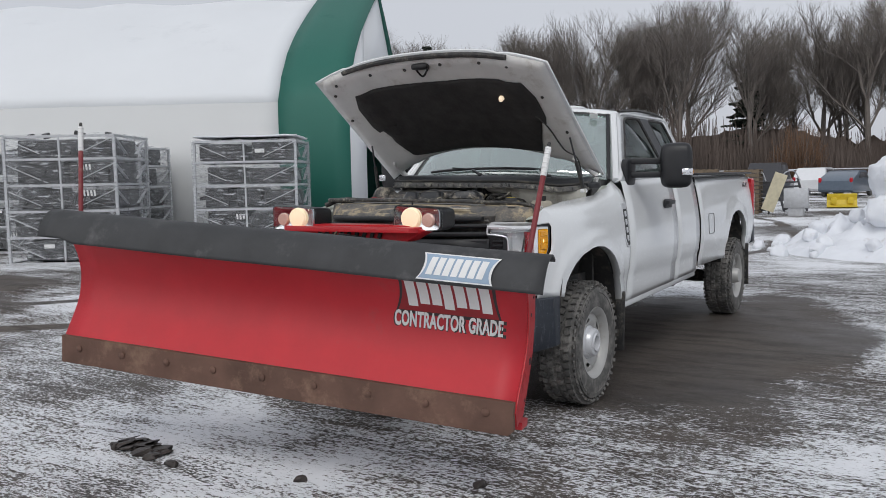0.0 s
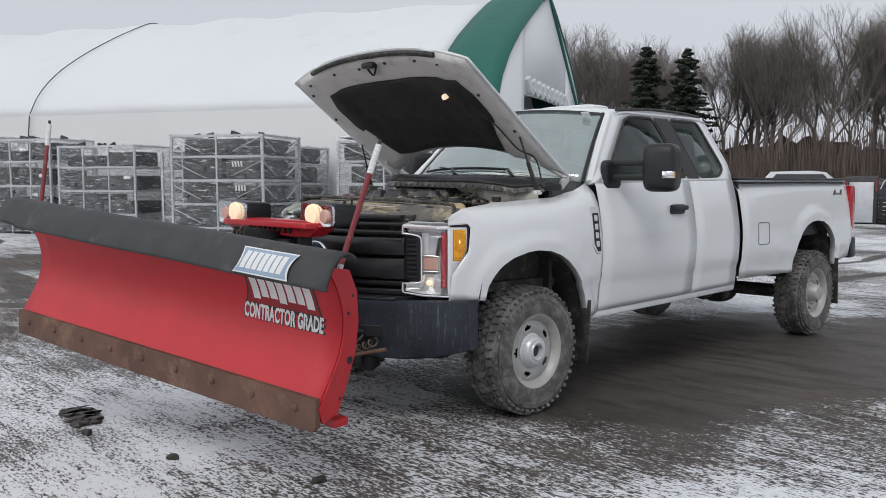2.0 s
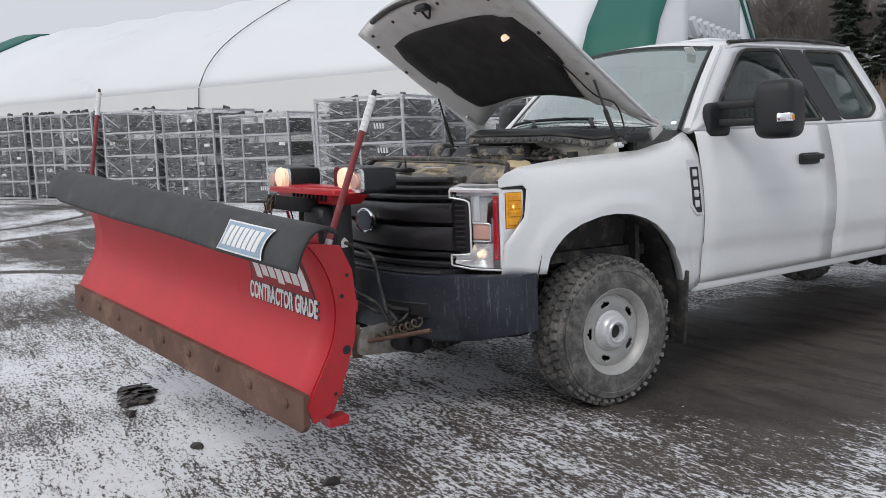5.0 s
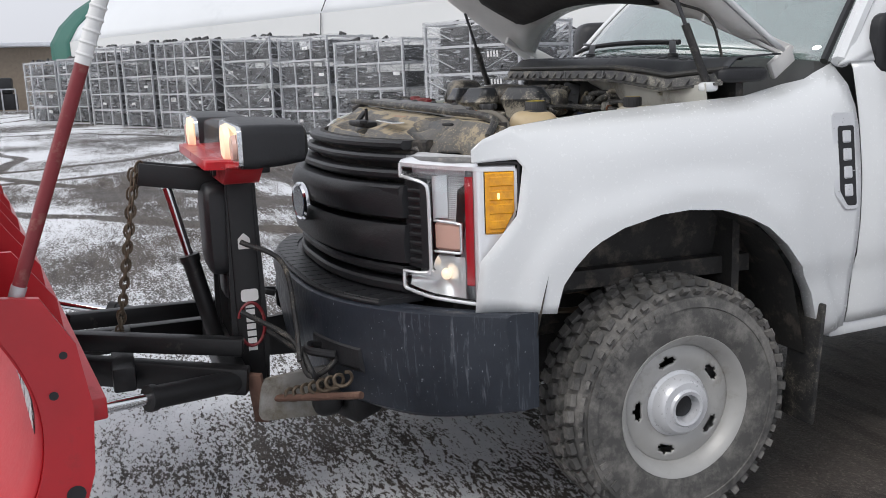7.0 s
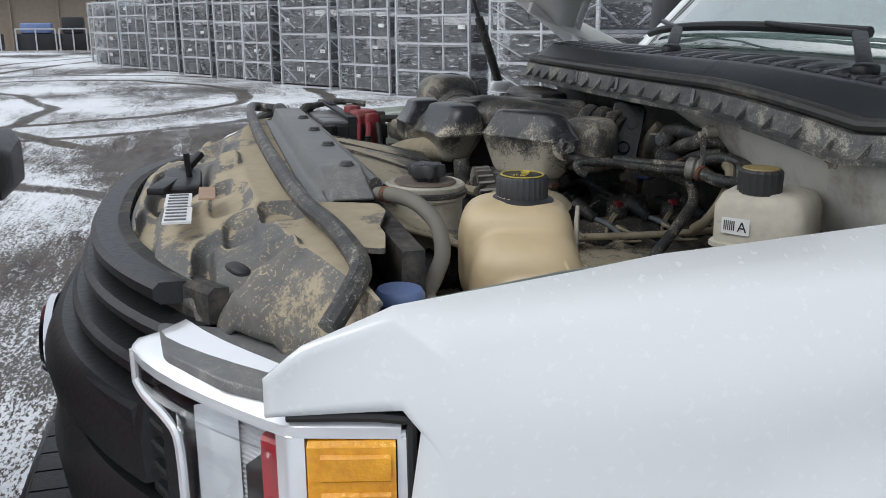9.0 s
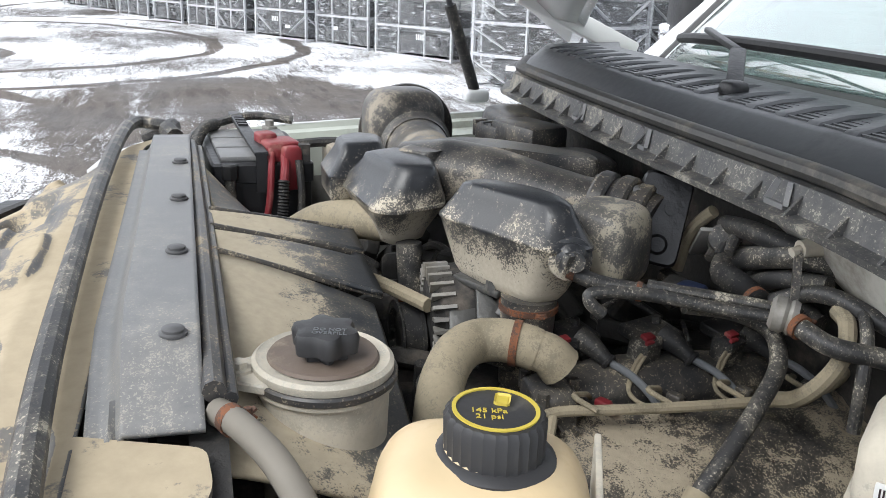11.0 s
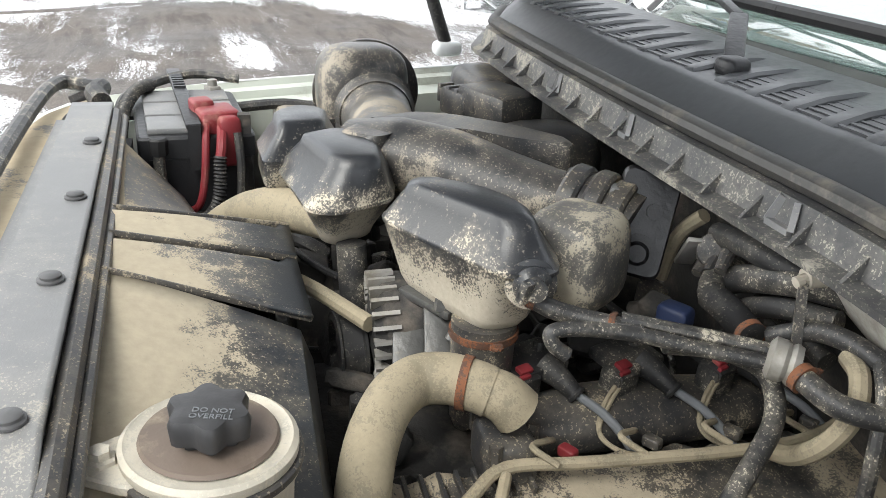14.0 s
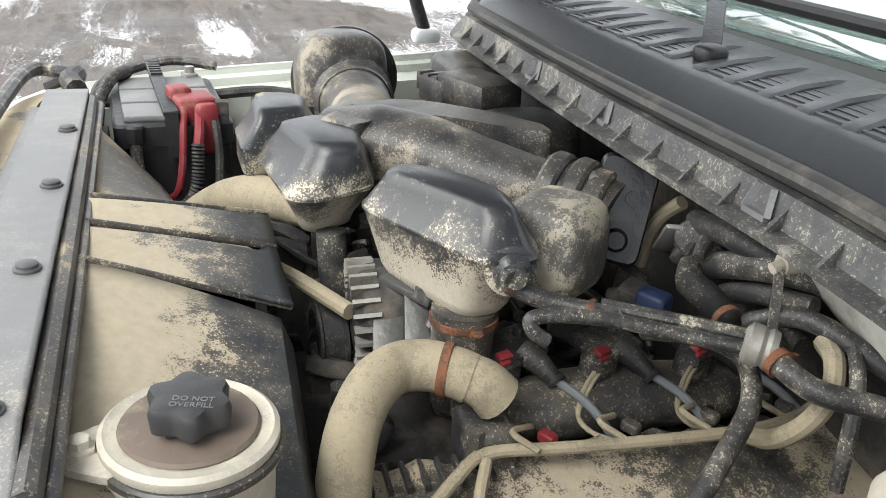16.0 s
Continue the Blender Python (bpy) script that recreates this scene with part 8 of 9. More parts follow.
settle(part("engine_bracket", b, surface("dark_cast_bracket", (0.10, 0.10, 0.098), 0.45, 0.5, vary=0.3, bump=0.3, dirt=(0.26, 0.24, 0.20), dirt_amount=0.35, dirt_scale=30.0), truck, "dark cast bracket"))
b = nb()
cyl(b, (0.118, -0.020, 1.18), (0.118, -0.018, 1.292), 0.030, 0.034, 18)
settle(part("resonator_neck", b, M_dusty, boxA))
settle(clamp((0.118, -0.018, 1.280), (0, 0, 1), 0.0345, boxA, 0.005))
hose("small_hose", [(-0.135, -0.11, 1.30), (-0.13, -0.108, 1.25), (-0.125, -0.105, 1.20), (-0.12, -0.10, 1.12)], 0.019, M_hose, None, "black intake drain hose", 12)
clamp((-0.126, -0.105, 1.215), (0, 0, 1), 0.0195, boxB, 0.006)
hose("crossover_hose", [(-0.44, -0.33, 1.12), (-0.40, -0.285, 1.20), (-0.35, -0.24, 1.255), (-0.28, -0.195, 1.295), (-0.18, -0.12, 1.315)], 0.029, M_hosetan, None, "tan dust-coated hose", 16)
hose("crossover_hose", [(-0.34, -0.28, 1.16), (-0.28, -0.24, 1.205), (-0.22, -0.21, 1.215), (-0.15, -0.20, 1.20)], 0.013, M_rubber, None, "ribbed black conduit", 10, 0.004, 0.007)
hose("crossover_hose", [(-0.26, -0.23, 1.235), (-0.155, -0.175, 1.245), (-0.10, -0.15, 1.25), (-0.02, -0.11, 1.25)], 0.010, M_hosetan, None, "tan pipe", 10)

# hoses and fittings crowded under the cowl
hose("heater_hose", [(0.096, 0.25, 1.325), (0.12, 0.258, 1.345), (0.165, 0.262, 1.365), (0.20, 0.275, 1.375), (0.225, 0.31, 1.37)], 0.0145, M_hose, None, "thick dusty heater hose", 14)
hose("heater_hose", [(0.07, 0.262, 1.375), (0.118, 0.258, 1.384), (0.16, 0.262, 1.385), (0.20, 0.28, 1.38)], 0.013, M_rubber, None, "black heater hose", 12)
hose("heater_hose", [(0.12, 0.262, 1.305), (0.146, 0.262, 1.325), (0.19, 0.268, 1.345), (0.24, 0.285, 1.355)], 0.011, M_rubber, None, "black heater hose", 12)
hose("heater_hose", [(0.205, 0.24, 1.325), (0.235, 0.262, 1.345), (0.27, 0.272, 1.352), (0.31, 0.285, 1.345), (0.35, 0.31, 1.33)], 0.010, M_hose, None, "dusty vacuum hose", 12)
hose("tan_conduit", [(-0.005, 0.245, 1.29), (0.002, 0.25, 1.33), (0.016, 0.255, 1.36), (0.04, 0.262, 1.385)], 0.0085, M_hosetan, None, "tan conduit", 10)
hose("tan_conduit", [(0.275, 0.27, 1.34), (0.30, 0.262, 1.335), (0.315, 0.25, 1.31), (0.305, 0.24, 1.275), (0.275, 0.235, 1.24), (0.23, 0.24, 1.215)], 0.0095, M_hosetan, None, "tan conduit", 10)
hose("tan_conduit", [(0.30, 0.28, 1.35), (0.33, 0.262, 1.33), (0.345, 0.25, 1.29), (0.35, 0.245, 1.24)], 0.007, M_hose, None, "dusty conduit", 10)
b = nb()
lathe(b, [(0.010, 0.0), (0.020, 0.004), (0.022, 0.018), (0.016, 0.022), (0.016, 0.034), (0.020, 0.036), (0.018, 0.046), (0.008, 0.05)], axis_pose(Vector((0.055, 0.275, 1.345)), Vector((0.6, -0.5, 0.35))), 18)
vb = part("purge_valve", b, M_hose, truck, "grimy metal purge valve")
for k in range(3):
    b = nb()
    cyl(b, (0.070 + 0.018 * k, 0.252, 1.345 + 0.012 * k), (0.080 + 0.02 * k, 0.235, 1.335 + 0.010 * k), 0.008, 0.006, 10)
    part("valve_port", b, M_dusty, vb)
b = nb()
span(b, (0.03, 0.25, 1.325), (0.075, 0.235, 1.372), 0.022, 0.006, 0.002)
part("valve_bracket", b, M_alloy, vb)
b = nb()
box(b, (-0.004, 0.235, 1.262), (0.035, 0.02, 0.05), (10, 15, 20), 0.004)
part("sensor_bracket", b, M_dusty, truck)
# dark depth of the bay: block, lower hoses and brackets
b = nb()
box(b, (-0.02, 0.13, 0.98), (0.30, 0.75, 0.30), (0, 0, 0), 0.03)
box(b, (0.0, 0.0, 0.80), (1.5, 1.0, 0.06))
box(b, (0.25, 0.12, 0.98), (0.2, 0.6, 0.28), (0, 30, 0), 0.03)
box(b, (-0.25, 0.12, 1.02), (0.2, 0.6, 0.28), (0, -30, 0), 0.03)
pieces("engine_block", b, M_darkbay, truck, "grimy dark engine block")
random.seed(11)
b = nb()
for k in range(90):
    x, y, z = random.uniform(-0.55, 0.14), random.uniform(-0.15, 0.30), random.uniform(1.08, 1.20)
    if abs(x) < 0.13 or x > 0.2:
        z -= 0.03
    if random.random() < 0.5:
        box(b, (x, y, z), [random.uniform(0.02, 0.07) for _ in "xyz"], [random.uniform(-40, 40) for _ in "xyz"], 0.004, 1)
    else:
        lump(b, (x, y, z), [random.uniform(0.012, 0.035) for _ in "xyz"], [random.uniform(-60, 60) for _ in "xyz"], 0.5, 10, 6)
tagged(part("engine_fitting", b, M_darkbay, truck, "grimy small engine fittings"), kind="stuff")
for k in range(26):
    x, y, z = random.uniform(-0.5, 0.16), random.uniform(-0.12, 0.33), random.uniform(1.12, 1.22)
    pts = [(x, y, z)]
    dx, dy = random.uniform(-0.06, 0.06), random.uniform(-0.06, 0.06)
    for j in range(4):
        x, y, z = x + dx + random.uniform(-0.04, 0.04), y + dy + random.uniform(-0.04, 0.04), z + random.uniform(-0.03, 0.02)
        pts.append((x, y, min(z, 1.23)))
    hose("engine_hose", pts, random.choice((0.004, 0.006, 0.009, 0.012)), random.choice((M_rubber, M_rubber, M_hose)), None, "", 8)

# inner fenders and firewall
def cowl_dip(x):
    return -0.05 * max(0.0, (x - 0.25) / 0.5) ** 1.5 if x < 0.62 else -0.05 * 0.74 ** 1.5 + 0.10 * (x - 0.62)


def cowl_y(x):
    return 0.03 * (abs(x) / 0.8) ** 2 + 0.05 * max(0, (abs(x) - 0.68) / 0.12)


for sx in (1, -1):
    b = nb()
    sheet(b, lambda u, v: Vector((sx * (0.782 - 0.10 * v), -0.62 + 1.2 * u, lerp_table(FTOP, -0.62 + 1.2 * u) - 0.10 - 0.5 * v)), 12, 6)
    part("inner_fender", b, M_darkbay if sx > 0 else surface("grimy_inner_fender", (0.20, 0.20, 0.19), 0.7, vary=0.3, bump=0.2, dirt=(0.10, 0.09, 0.08), dirt_amount=0.5), truck)
b = nb()
tube(b, [(-0.76, 0.10, 1.30), (-0.75, 0.0, 1.30), (-0.775, -0.12, 1.315), (-0.775, -0.3, 1.30), (-0.77, -0.44, 1.30)], 0.010, 8)
tube(b, [(-0.70, -0.44, 1.34), (-0.75, -0.455, 1.345), (-0.81, -0.45, 1.34), (-0.86, -0.50, 1.31)], 0.018, 10)
part("fender_loom", b, M_rubber, truck, "black taped loom")
b = nb()
M_firewall = surface("grey_white_firewall_paint", (0.46, 0.45, 0.41), 0.55, vary=0.1, bump=0.1, dirt=(0.22, 0.20, 0.17), dirt_amount=0.40)
sheet(b, lambda u, v: Vector((0.02 + 0.80 * u, 0.252 + 0.05 * v ** 2 + 0.02 * (1 - u), 1.440 + cowl_dip(0.02 + 0.80 * u) - (0.035 + 0.12 * min(1, u * 2.0)) * v)), 24, 12)
part("firewall", b, M_firewall, truck, "grey-white painted firewall")
# dark sheet added behind the pale firewall to darken the bay's depth
b = nb()
box(b, (0, 0.40, 0.98), (1.6, 0.03, 0.92))
part("bulkhead", b, M_darkbay, truck)
for x in (0.219, 0.56):
    b = nb()
    cyl(b, (x, 0.285, 1.395), (x, 0.256, 1.392), 0.012, 0.010, 12)
    cyl(b, (x, 0.26, 1.392), (x, 0.246, 1.388), 0.006, 0.006, 10)
    part("firewall_stud", b, M_tankgrey, truck)
b = nb()
span(b, (0.222, 0.252, 1.392), (0.236, 0.246, 1.325), 0.009, 0.004)
part("firewall_tag", b, M_intake, truck)

# ---- cowl: gusseted rail, seal, sloped panel and louvres ----
def cowl_line(prof, x0=-0.82, x1=0.82, n=48, closed=True):
    b = nb()
    ringfaces(b, [[Vector((x, y + cowl_y(x), z + cowl_dip(x) * (1.0 if z < 1.5 else 0.6))) for y, z in prof] for x in [x0 + (x1 - x0) * i / n for i in range(n + 1)]], closed=closed, cap=closed)
    return b


M_rail = dusted("scuffed_rail_plastic", (0.050, 0.051, 0.053), (0.36, 0.34, 0.29), 0.34, 16.0, 0.5, 480.0)
rail = part("cowl_rail", cowl_line([(0.196, 1.432), (0.194, 1.440), (0.214, 1.443), (0.222, 1.472), (0.245, 1.474), (0.25, 1.466), (0.232, 1.462), (0.226, 1.432)]), M_rail, truck, "dusty black cowl rail")
part("cowl_seal", cowl_line([(0.222 + 0.016 + 0.013 * math.cos(a), 1.484 + 0.011 * math.sin(a)) for a in [2 * math.pi * i / 10 for i in range(10)]]), surface("rubber_seal", (0.035, 0.034, 0.032), 0.5, vary=0.25, bump=0.1, dirt=(0.20, 0.18, 0.15), dirt_amount=0.42, dirt_scale=10.0), rail, "rubber cowl seal")
for i in range(21):
    x = -0.62 + i * 0.067
    b = nb()
    y0, dz = cowl_y(x), cowl_dip(x)
    v = [b.verts.new(p) for p in ((x - 0.002, 0.197 + y0, 1.440 + dz), (x - 0.002, 0.218 + y0, 1.440 + dz), (x - 0.002, 0.221 + y0, 1.464 + dz), (x + 0.002, 0.197 + y0, 1.440 + dz), (x + 0.002, 0.218 + y0, 1.440 + dz), (x + 0.002, 0.221 + y0, 1.464 + dz))]
    for f in ((0, 1, 2), (5, 4, 3), (0, 3, 4, 1), (1, 4, 5, 2), (2, 5, 3, 0)):
        b.faces.new([v[k] for k in f])
    part("rail_gusset", b, M_rail, rail)
for x in (-0.30, -0.08, 0.22):
    b = nb()
    y0, dz = cowl_y(x), cowl_dip(x)
    for dx in (-0.016, 0.016):
        span(b, (x + dx, 0.214 + y0, 1.446 + dz), (x + dx * 0.6, 0.222 + y0, 1.470 + dz), 0.006, 0.010)
    span(b, (x - 0.016, 0.213 + y0, 1.446 + dz), (x + 0.016, 0.213 + y0, 1.446 + dz), 0.008, 0.006)
    part("rail_clip", b, M_greyp, rail)
cowl = thicken(part("cowl_panel", cowl_line([(0.246, 1.474), (0.250, 1.486), (0.256, 1.490), (0.284, 1.511), (0.292, 1.514), (0.36, 1.517), (0.46, 1.521)], closed=False), M_cowl, truck, "wet black plastic cowl panel"), 0.006, 1)
b = nb()
tube(b, [(0.05, 0.254, 1.491), (-0.01, 0.285, 1.513), (-0.03, 0.300, 1.517)], 0.0025, 6)
part("cowl_joint", b, M_rubber, cowl)
# louvres: ribs across, fine slats between them
ribs = [-0.70 + 0.0615 * i for i in range(11)] + [-0.020 + 0.0600 * i for i in range(12)]
for i, x in enumerate(ribs):
    y0, dz = cowl_y(x), 0.6 * cowl_dip(x)
    b = nb()
    line = [(x + 0.004, 0.288 + y0, 1.511 + dz), (x, 0.298 + y0, 1.5195 + dz), (x - 0.018, 0.350 + y0, 1.5245 + dz), (x - 0.038, 0.410 + y0, 1.5240 + dz), (x - 0.048, 0.442 + y0, 1.5195 + dz)]
    ringfaces(b, [[Vector((px + w_, py, pz + h_)) for w_, h_ in ((-0.015, -0.012), (-0.013, 0.001), (-0.009, 0.0045), (0.009, 0.0045), (0.013, 0.001), (0.015, -0.012))] for px, py, pz in line])
    part("louvre_rib", b, M_cowl, cowl)
    if i in (10, len(ribs) - 1):
        continue
    xn = ribs[i + 1]
    # black plate laid on the deck for the shade inside each louvre
    b = nb()
    box(b, ((x + xn) / 2 - 0.020, 0.362 + y0, 1.5178 + dz), (xn - x - 0.012, 0.130, 0.003), (2, 0, 0))
    lv = part("louvre_opening", b, M_rubberdark, cowl)
    for k in range(9):
        f = k / 8
        xs_ = -0.048 * (0.08 + 0.85 * f)
        b = nb()
        span(b, (x + 0.004 + xs_, 0.302 + 0.126 * f + y0, 1.5208 + 0.002 * f + dz), (xn - 0.004 + xs_, 0.302 + 0.126 * f + y0, 1.5208 + 0.002 * f + dz), 0.0050, 0.004)
        part("louvre_slat", b, M_cowl, lv)
b = nb()
tube(b, [(x, 0.444 + cowl_y(x), 1.519 + 0.6 * cowl_dip(x)) for x in [-0.72 + 0.11 * i for i in range(14)]], 0.006, 8, 3)
part("cowl_edge", b, M_cowl, cowl)
for x in (-0.5, -0.25, 0.12, 0.27):
    y0, dz = cowl_y(x), 0.6 * cowl_dip(x)
    b = nb()
    lathe(b, [(0.004, 0), (0.003, 0.002), (0, 0.003)], axis_pose(Vector((x, 0.270 + y0, 1.500 + dz)), Vector((0, -0.6, 0.8))), 10)
    part("cowl_pin", b, M_rubberdark, cowl)
# cowl end caps
for sx in (1, -1):
    b = nb()
    lump(b, (sx * 0.80, 0.40, 1.452), (0.035, 0.10, 0.026), e=0.5)
    part("cowl_end", b, M_blackp, cowl)
# wipers: arm from its pivot across the glass
for px, py, tipx, w0 in ((-0.055, 0.335, -0.66, 0.48), (0.50, 0.35, -0.18, 0.50)):
    b = nb()
    p0 = Vector((px, py, 1.530 + 0.6 * cowl_dip(px)))
    lump(b, p0, (0.018, 0.018, 0.012), e=0.6)
    p1 = Vector((px - 0.11, py + 0.075, 1.572))
    p2 = Vector((tipx + 0.26, 0.465 + 0.16 * ((tipx + 0.26) / 0.8) ** 2, 1.586))
    span(b, p0, p1, 0.024, 0.012, 0.004)
    span(b, p1, p2, 0.014, 0.010, 0.003)
    wp = part("wiper_arm", b, M_blackp, truck, "black wiper arm")
    b = nb()
    tube(b, [(tipx + w0 * t, 0.474 + 0.24 * (abs(tipx + w0 * t) / 0.88) ** 2, 1.579 - 0.05 * ((tipx + w0 * t) / 0.88) ** 2) for t in (0, 0.25, 0.5, 0.75, 1.0)], 0.010, 8)
    part("wiper_blade", b, M_rubberdark, wp, "black wiper blade")

# the engine and its bay sit slightly turned and lower in the body
BAY = Matrix(((0.9772, 0.0438, -0.0130, 0.0720), (-0.0186, 0.9427, 0.0008, -0.0151), (-0.0144, -0.0058, 0.9623, 0.0508), (0, 0, 0, 1)))
for ob in list(bpy.data.objects):
    if ob.type == "MESH" and ob.name not in before_bay and ob.name not in settled:
        ob.data.transform(ob.matrix_basis.inverted() @ BAY @ ob.matrix_basis)

# ---- wrapped crate stacks beside the building ----
def crate_stack(s, w, length, depth, height, levels, seed, wrapped=True, cover=False, brace=True):
    """A stack of steel-framed crates of black parts, in the building's own directions."""
    rnd = random.Random(seed)
    m = Matrix((T_A, T_W, Vector((0, 0, 1)))).transposed().to_4x4()
    o = T_C + T_A * s + T_W * w
    m.translation = Vector((o.x, o.y, ground_height(o.x, o.y)))
    m = m @ pose(0, 0, 0, 0, 0, rnd.uniform(-5, 5))
    st = thing("crate_stack", "stack of steel crates of black parts in torn clear film" if wrapped else "open steel rack crates holding black parts", "crate stack", "stacked steel crates", m)
    for x in (0, length):
        for y in (0, depth):
            b = nb()
            box(b, (x, y, height / 2), (0.045, 0.045, height), (rnd.uniform(-0.8, 0.8), rnd.uniform(-0.8, 0.8), 0))
            part("post", b, M_galv, st)
    lh = height / levels
    for y in (0, depth):
        for f in ((0.5,) if rnd.random() < 0.5 else (0.34, 0.68)):
            b = nb()
            box(b, (length * f, y, height / 2), (0.028, 0.028, height), (0, rnd.uniform(-0.8, 0.8), 0))
            part("post", b, M_galv, st)
    b = nb()
    for k in range(levels + 1):
        z = min(k * lh + 0.04, height - 0.02)
        for y in (0, depth):
            span(b, (0, y, z), (length, y, z), 0.035, 0.04)
        for x in (0, length):
            span(b, (x, 0, z), (x, depth, z), 0.035, 0.04)
    part("rail_frame", b, M_galv, st, "galvanised crate rails")
    if brace:
        b = nb()
        for k in range(levels):
            z = k * lh
            for x0, x1 in ((0.0, 0.32 * length), (length, 0.68 * length)):
                span(b, (x0, -0.01, z + lh * 0.92), (x1, -0.01, z + lh * 0.30), 0.01, 0.05, up=(0, 1, 0))
                span(b, (x0, depth + 0.01, z + lh * 0.92), (x1, depth + 0.01, z + lh * 0.30), 0.01, 0.05, up=(0, 1, 0))
            for y0, y1 in ((0.0, 0.35 * depth), (depth, 0.65 * depth)):
                span(b, (0.01, y0, z + lh * 0.92), (0.01, y1, z + lh * 0.30), 0.01, 0.05, up=(1, 0, 0))
        pieces("diagonal_brace", b, M_galv, st)
    for k in range(levels):
        z = k * lh + 0.07
        n = rnd.choice((1, 2, 2, 3))
        b = nb()
        for i in range(n):
            x0, x1 = 0.06 + (length - 0.12) * i / n, 0.06 + (length - 0.12) * (i + 1) / n
            h = lh * (rnd.uniform(0.62, 0.88) if brace else rnd.uniform(0.4, 0.86))
            box(b, ((x0 + x1) / 2, depth * 0.5, z + h / 2), ((x1 - x0) * rnd.uniform(0.72, 0.97), depth * rnd.uniform(0.6, 0.92), h), (0, 0, rnd.uniform(-3, 3)), 0.03)
            for j in range(rnd.randint(1, 4)):
                box(b, (rnd.uniform(x0 + 0.05, x1 - 0.05), depth * 0.06, z + h * rnd.uniform(0.2, 0.8)), (rnd.uniform(0.05, 0.3), 0.06, rnd.uniform(0.03, 0.12)), (0, rnd.uniform(-20, 20), 0), 0.01)
        gd = part("crated_part", b, M_goods, st, "black boxed parts")
        b = nb()
        for j in range(rnd.choice((0, 0, 0, 1))):
            box(b, (rnd.uniform(0.2, length - 0.2), depth * 0.02 + 0.012, z + lh * rnd.uniform(0.3, 0.6)), (0.18, 0.006, 0.07))
        if rnd.random() < 0.25:
            x0 = rnd.uniform(0.2, length - 0.5)
            for j in range(4):
                box(b, (x0 + 0.06 * j, 0.03, z + lh * 0.62), (0.03, 0.01, 0.10), (0, 6, 0))
        pieces("part_label", b, M_whiteletter, gd, "pale labels and slots")
    b = nb()
    for j in range(5):
        box(b, (rnd.uniform(0.15, length - 0.15), depth * rnd.uniform(0.1, 0.5), height + 0.03), (rnd.uniform(0.05, 0.25), 0.06, rnd.uniform(0.05, 0.11)), (0, rnd.uniform(-30, 30), 0), 0.01)
    pieces("protruding_part", b, M_goods, st)
    if wrapped:
        b = nb()
        e = 0.035
        loop = [(-e, -e), (length + e, -e), (length + e, depth + e), (-e, depth + e)]
        def film(u, v):
            k = u * 4
            i = min(int(k), 3)
            p, q = Vector(loop[i]), Vector(loop[(i + 1) % 4])
            f = p.lerp(q, k - i)
            inw = 0.05 * math.sin((k - i) * math.pi) * (0.5 + 0.5 * noise.noise(Vector((k * 2.0, v * 6, seed))))
            c = Vector((length / 2, depth / 2))
            f = f + (c - f).normalized() * inw
            return Vector((f.x, f.y, 0.10 + (height - 0.08) * v + 0.03 * noise.noise(Vector((k * 4, seed, 0)))))
        sheet(b, film, 48, 16)
        part("stretch_film", b, M_film, st, "torn cloudy stretch film", 80)
    if cover:
        b = nb()
        sheet(b, lambda u, v: Vector((length * u, depth * v, height + 0.06 + 0.03 * noise.noise(Vector((u * 4, v * 4, seed))))), 10, 8)
        thicken(part("snow_cap", b, M_snow, st, "thin cap of snow"), 0.03, 1)
    return st


crate_stack(3.36, -4.05, 1.9, 1.6, 2.25, 5, 1)
crate_stack(3.9, -1.75, 1.7, 1.3, 2.1, 5, 2)
crate_stack(0.55, -2.65, 1.9, 1.4, 2.2, 5, 3, cover=True)
crate_stack(5.9, -2.2, 1.0, 1.2, 2.0, 4, 4)
crate_stack(7.5, -2.4, 2.1, 1.2, 2.1, 4, 5, brace=False)
crate_stack(9.8, -2.4, 1.8, 1.3, 2.25, 4, 6, brace=False)
crate_stack(11.7, -2.5, 1.8, 1.3, 2.3, 4, 7)
crate_stack(13.9, -2.6, 1.1, 1.3, 2.3, 5, 8)
crate_stack(15.05, -2.65, 1.3, 1.2, 2.3, 5, 9, brace=False)
crate_stack(16.6, -2.7, 1.5, 1.2, 2.3, 5, 10, brace=False)
crate_stack(18.3, -2.75, 1.6, 1.2, 2.25, 5, 11, brace=False)
crate_stack(20.7, -2.5, 1.7, 1.2, 2.0, 4, 12, brace=False)
crate_stack(22.6, -2.5, 1.6, 1.1, 1.95, 4, 13, brace=False)
crate_stack(24.6, -2.0, 1.2, 1.1, 1.95, 4, 14, brace=False)

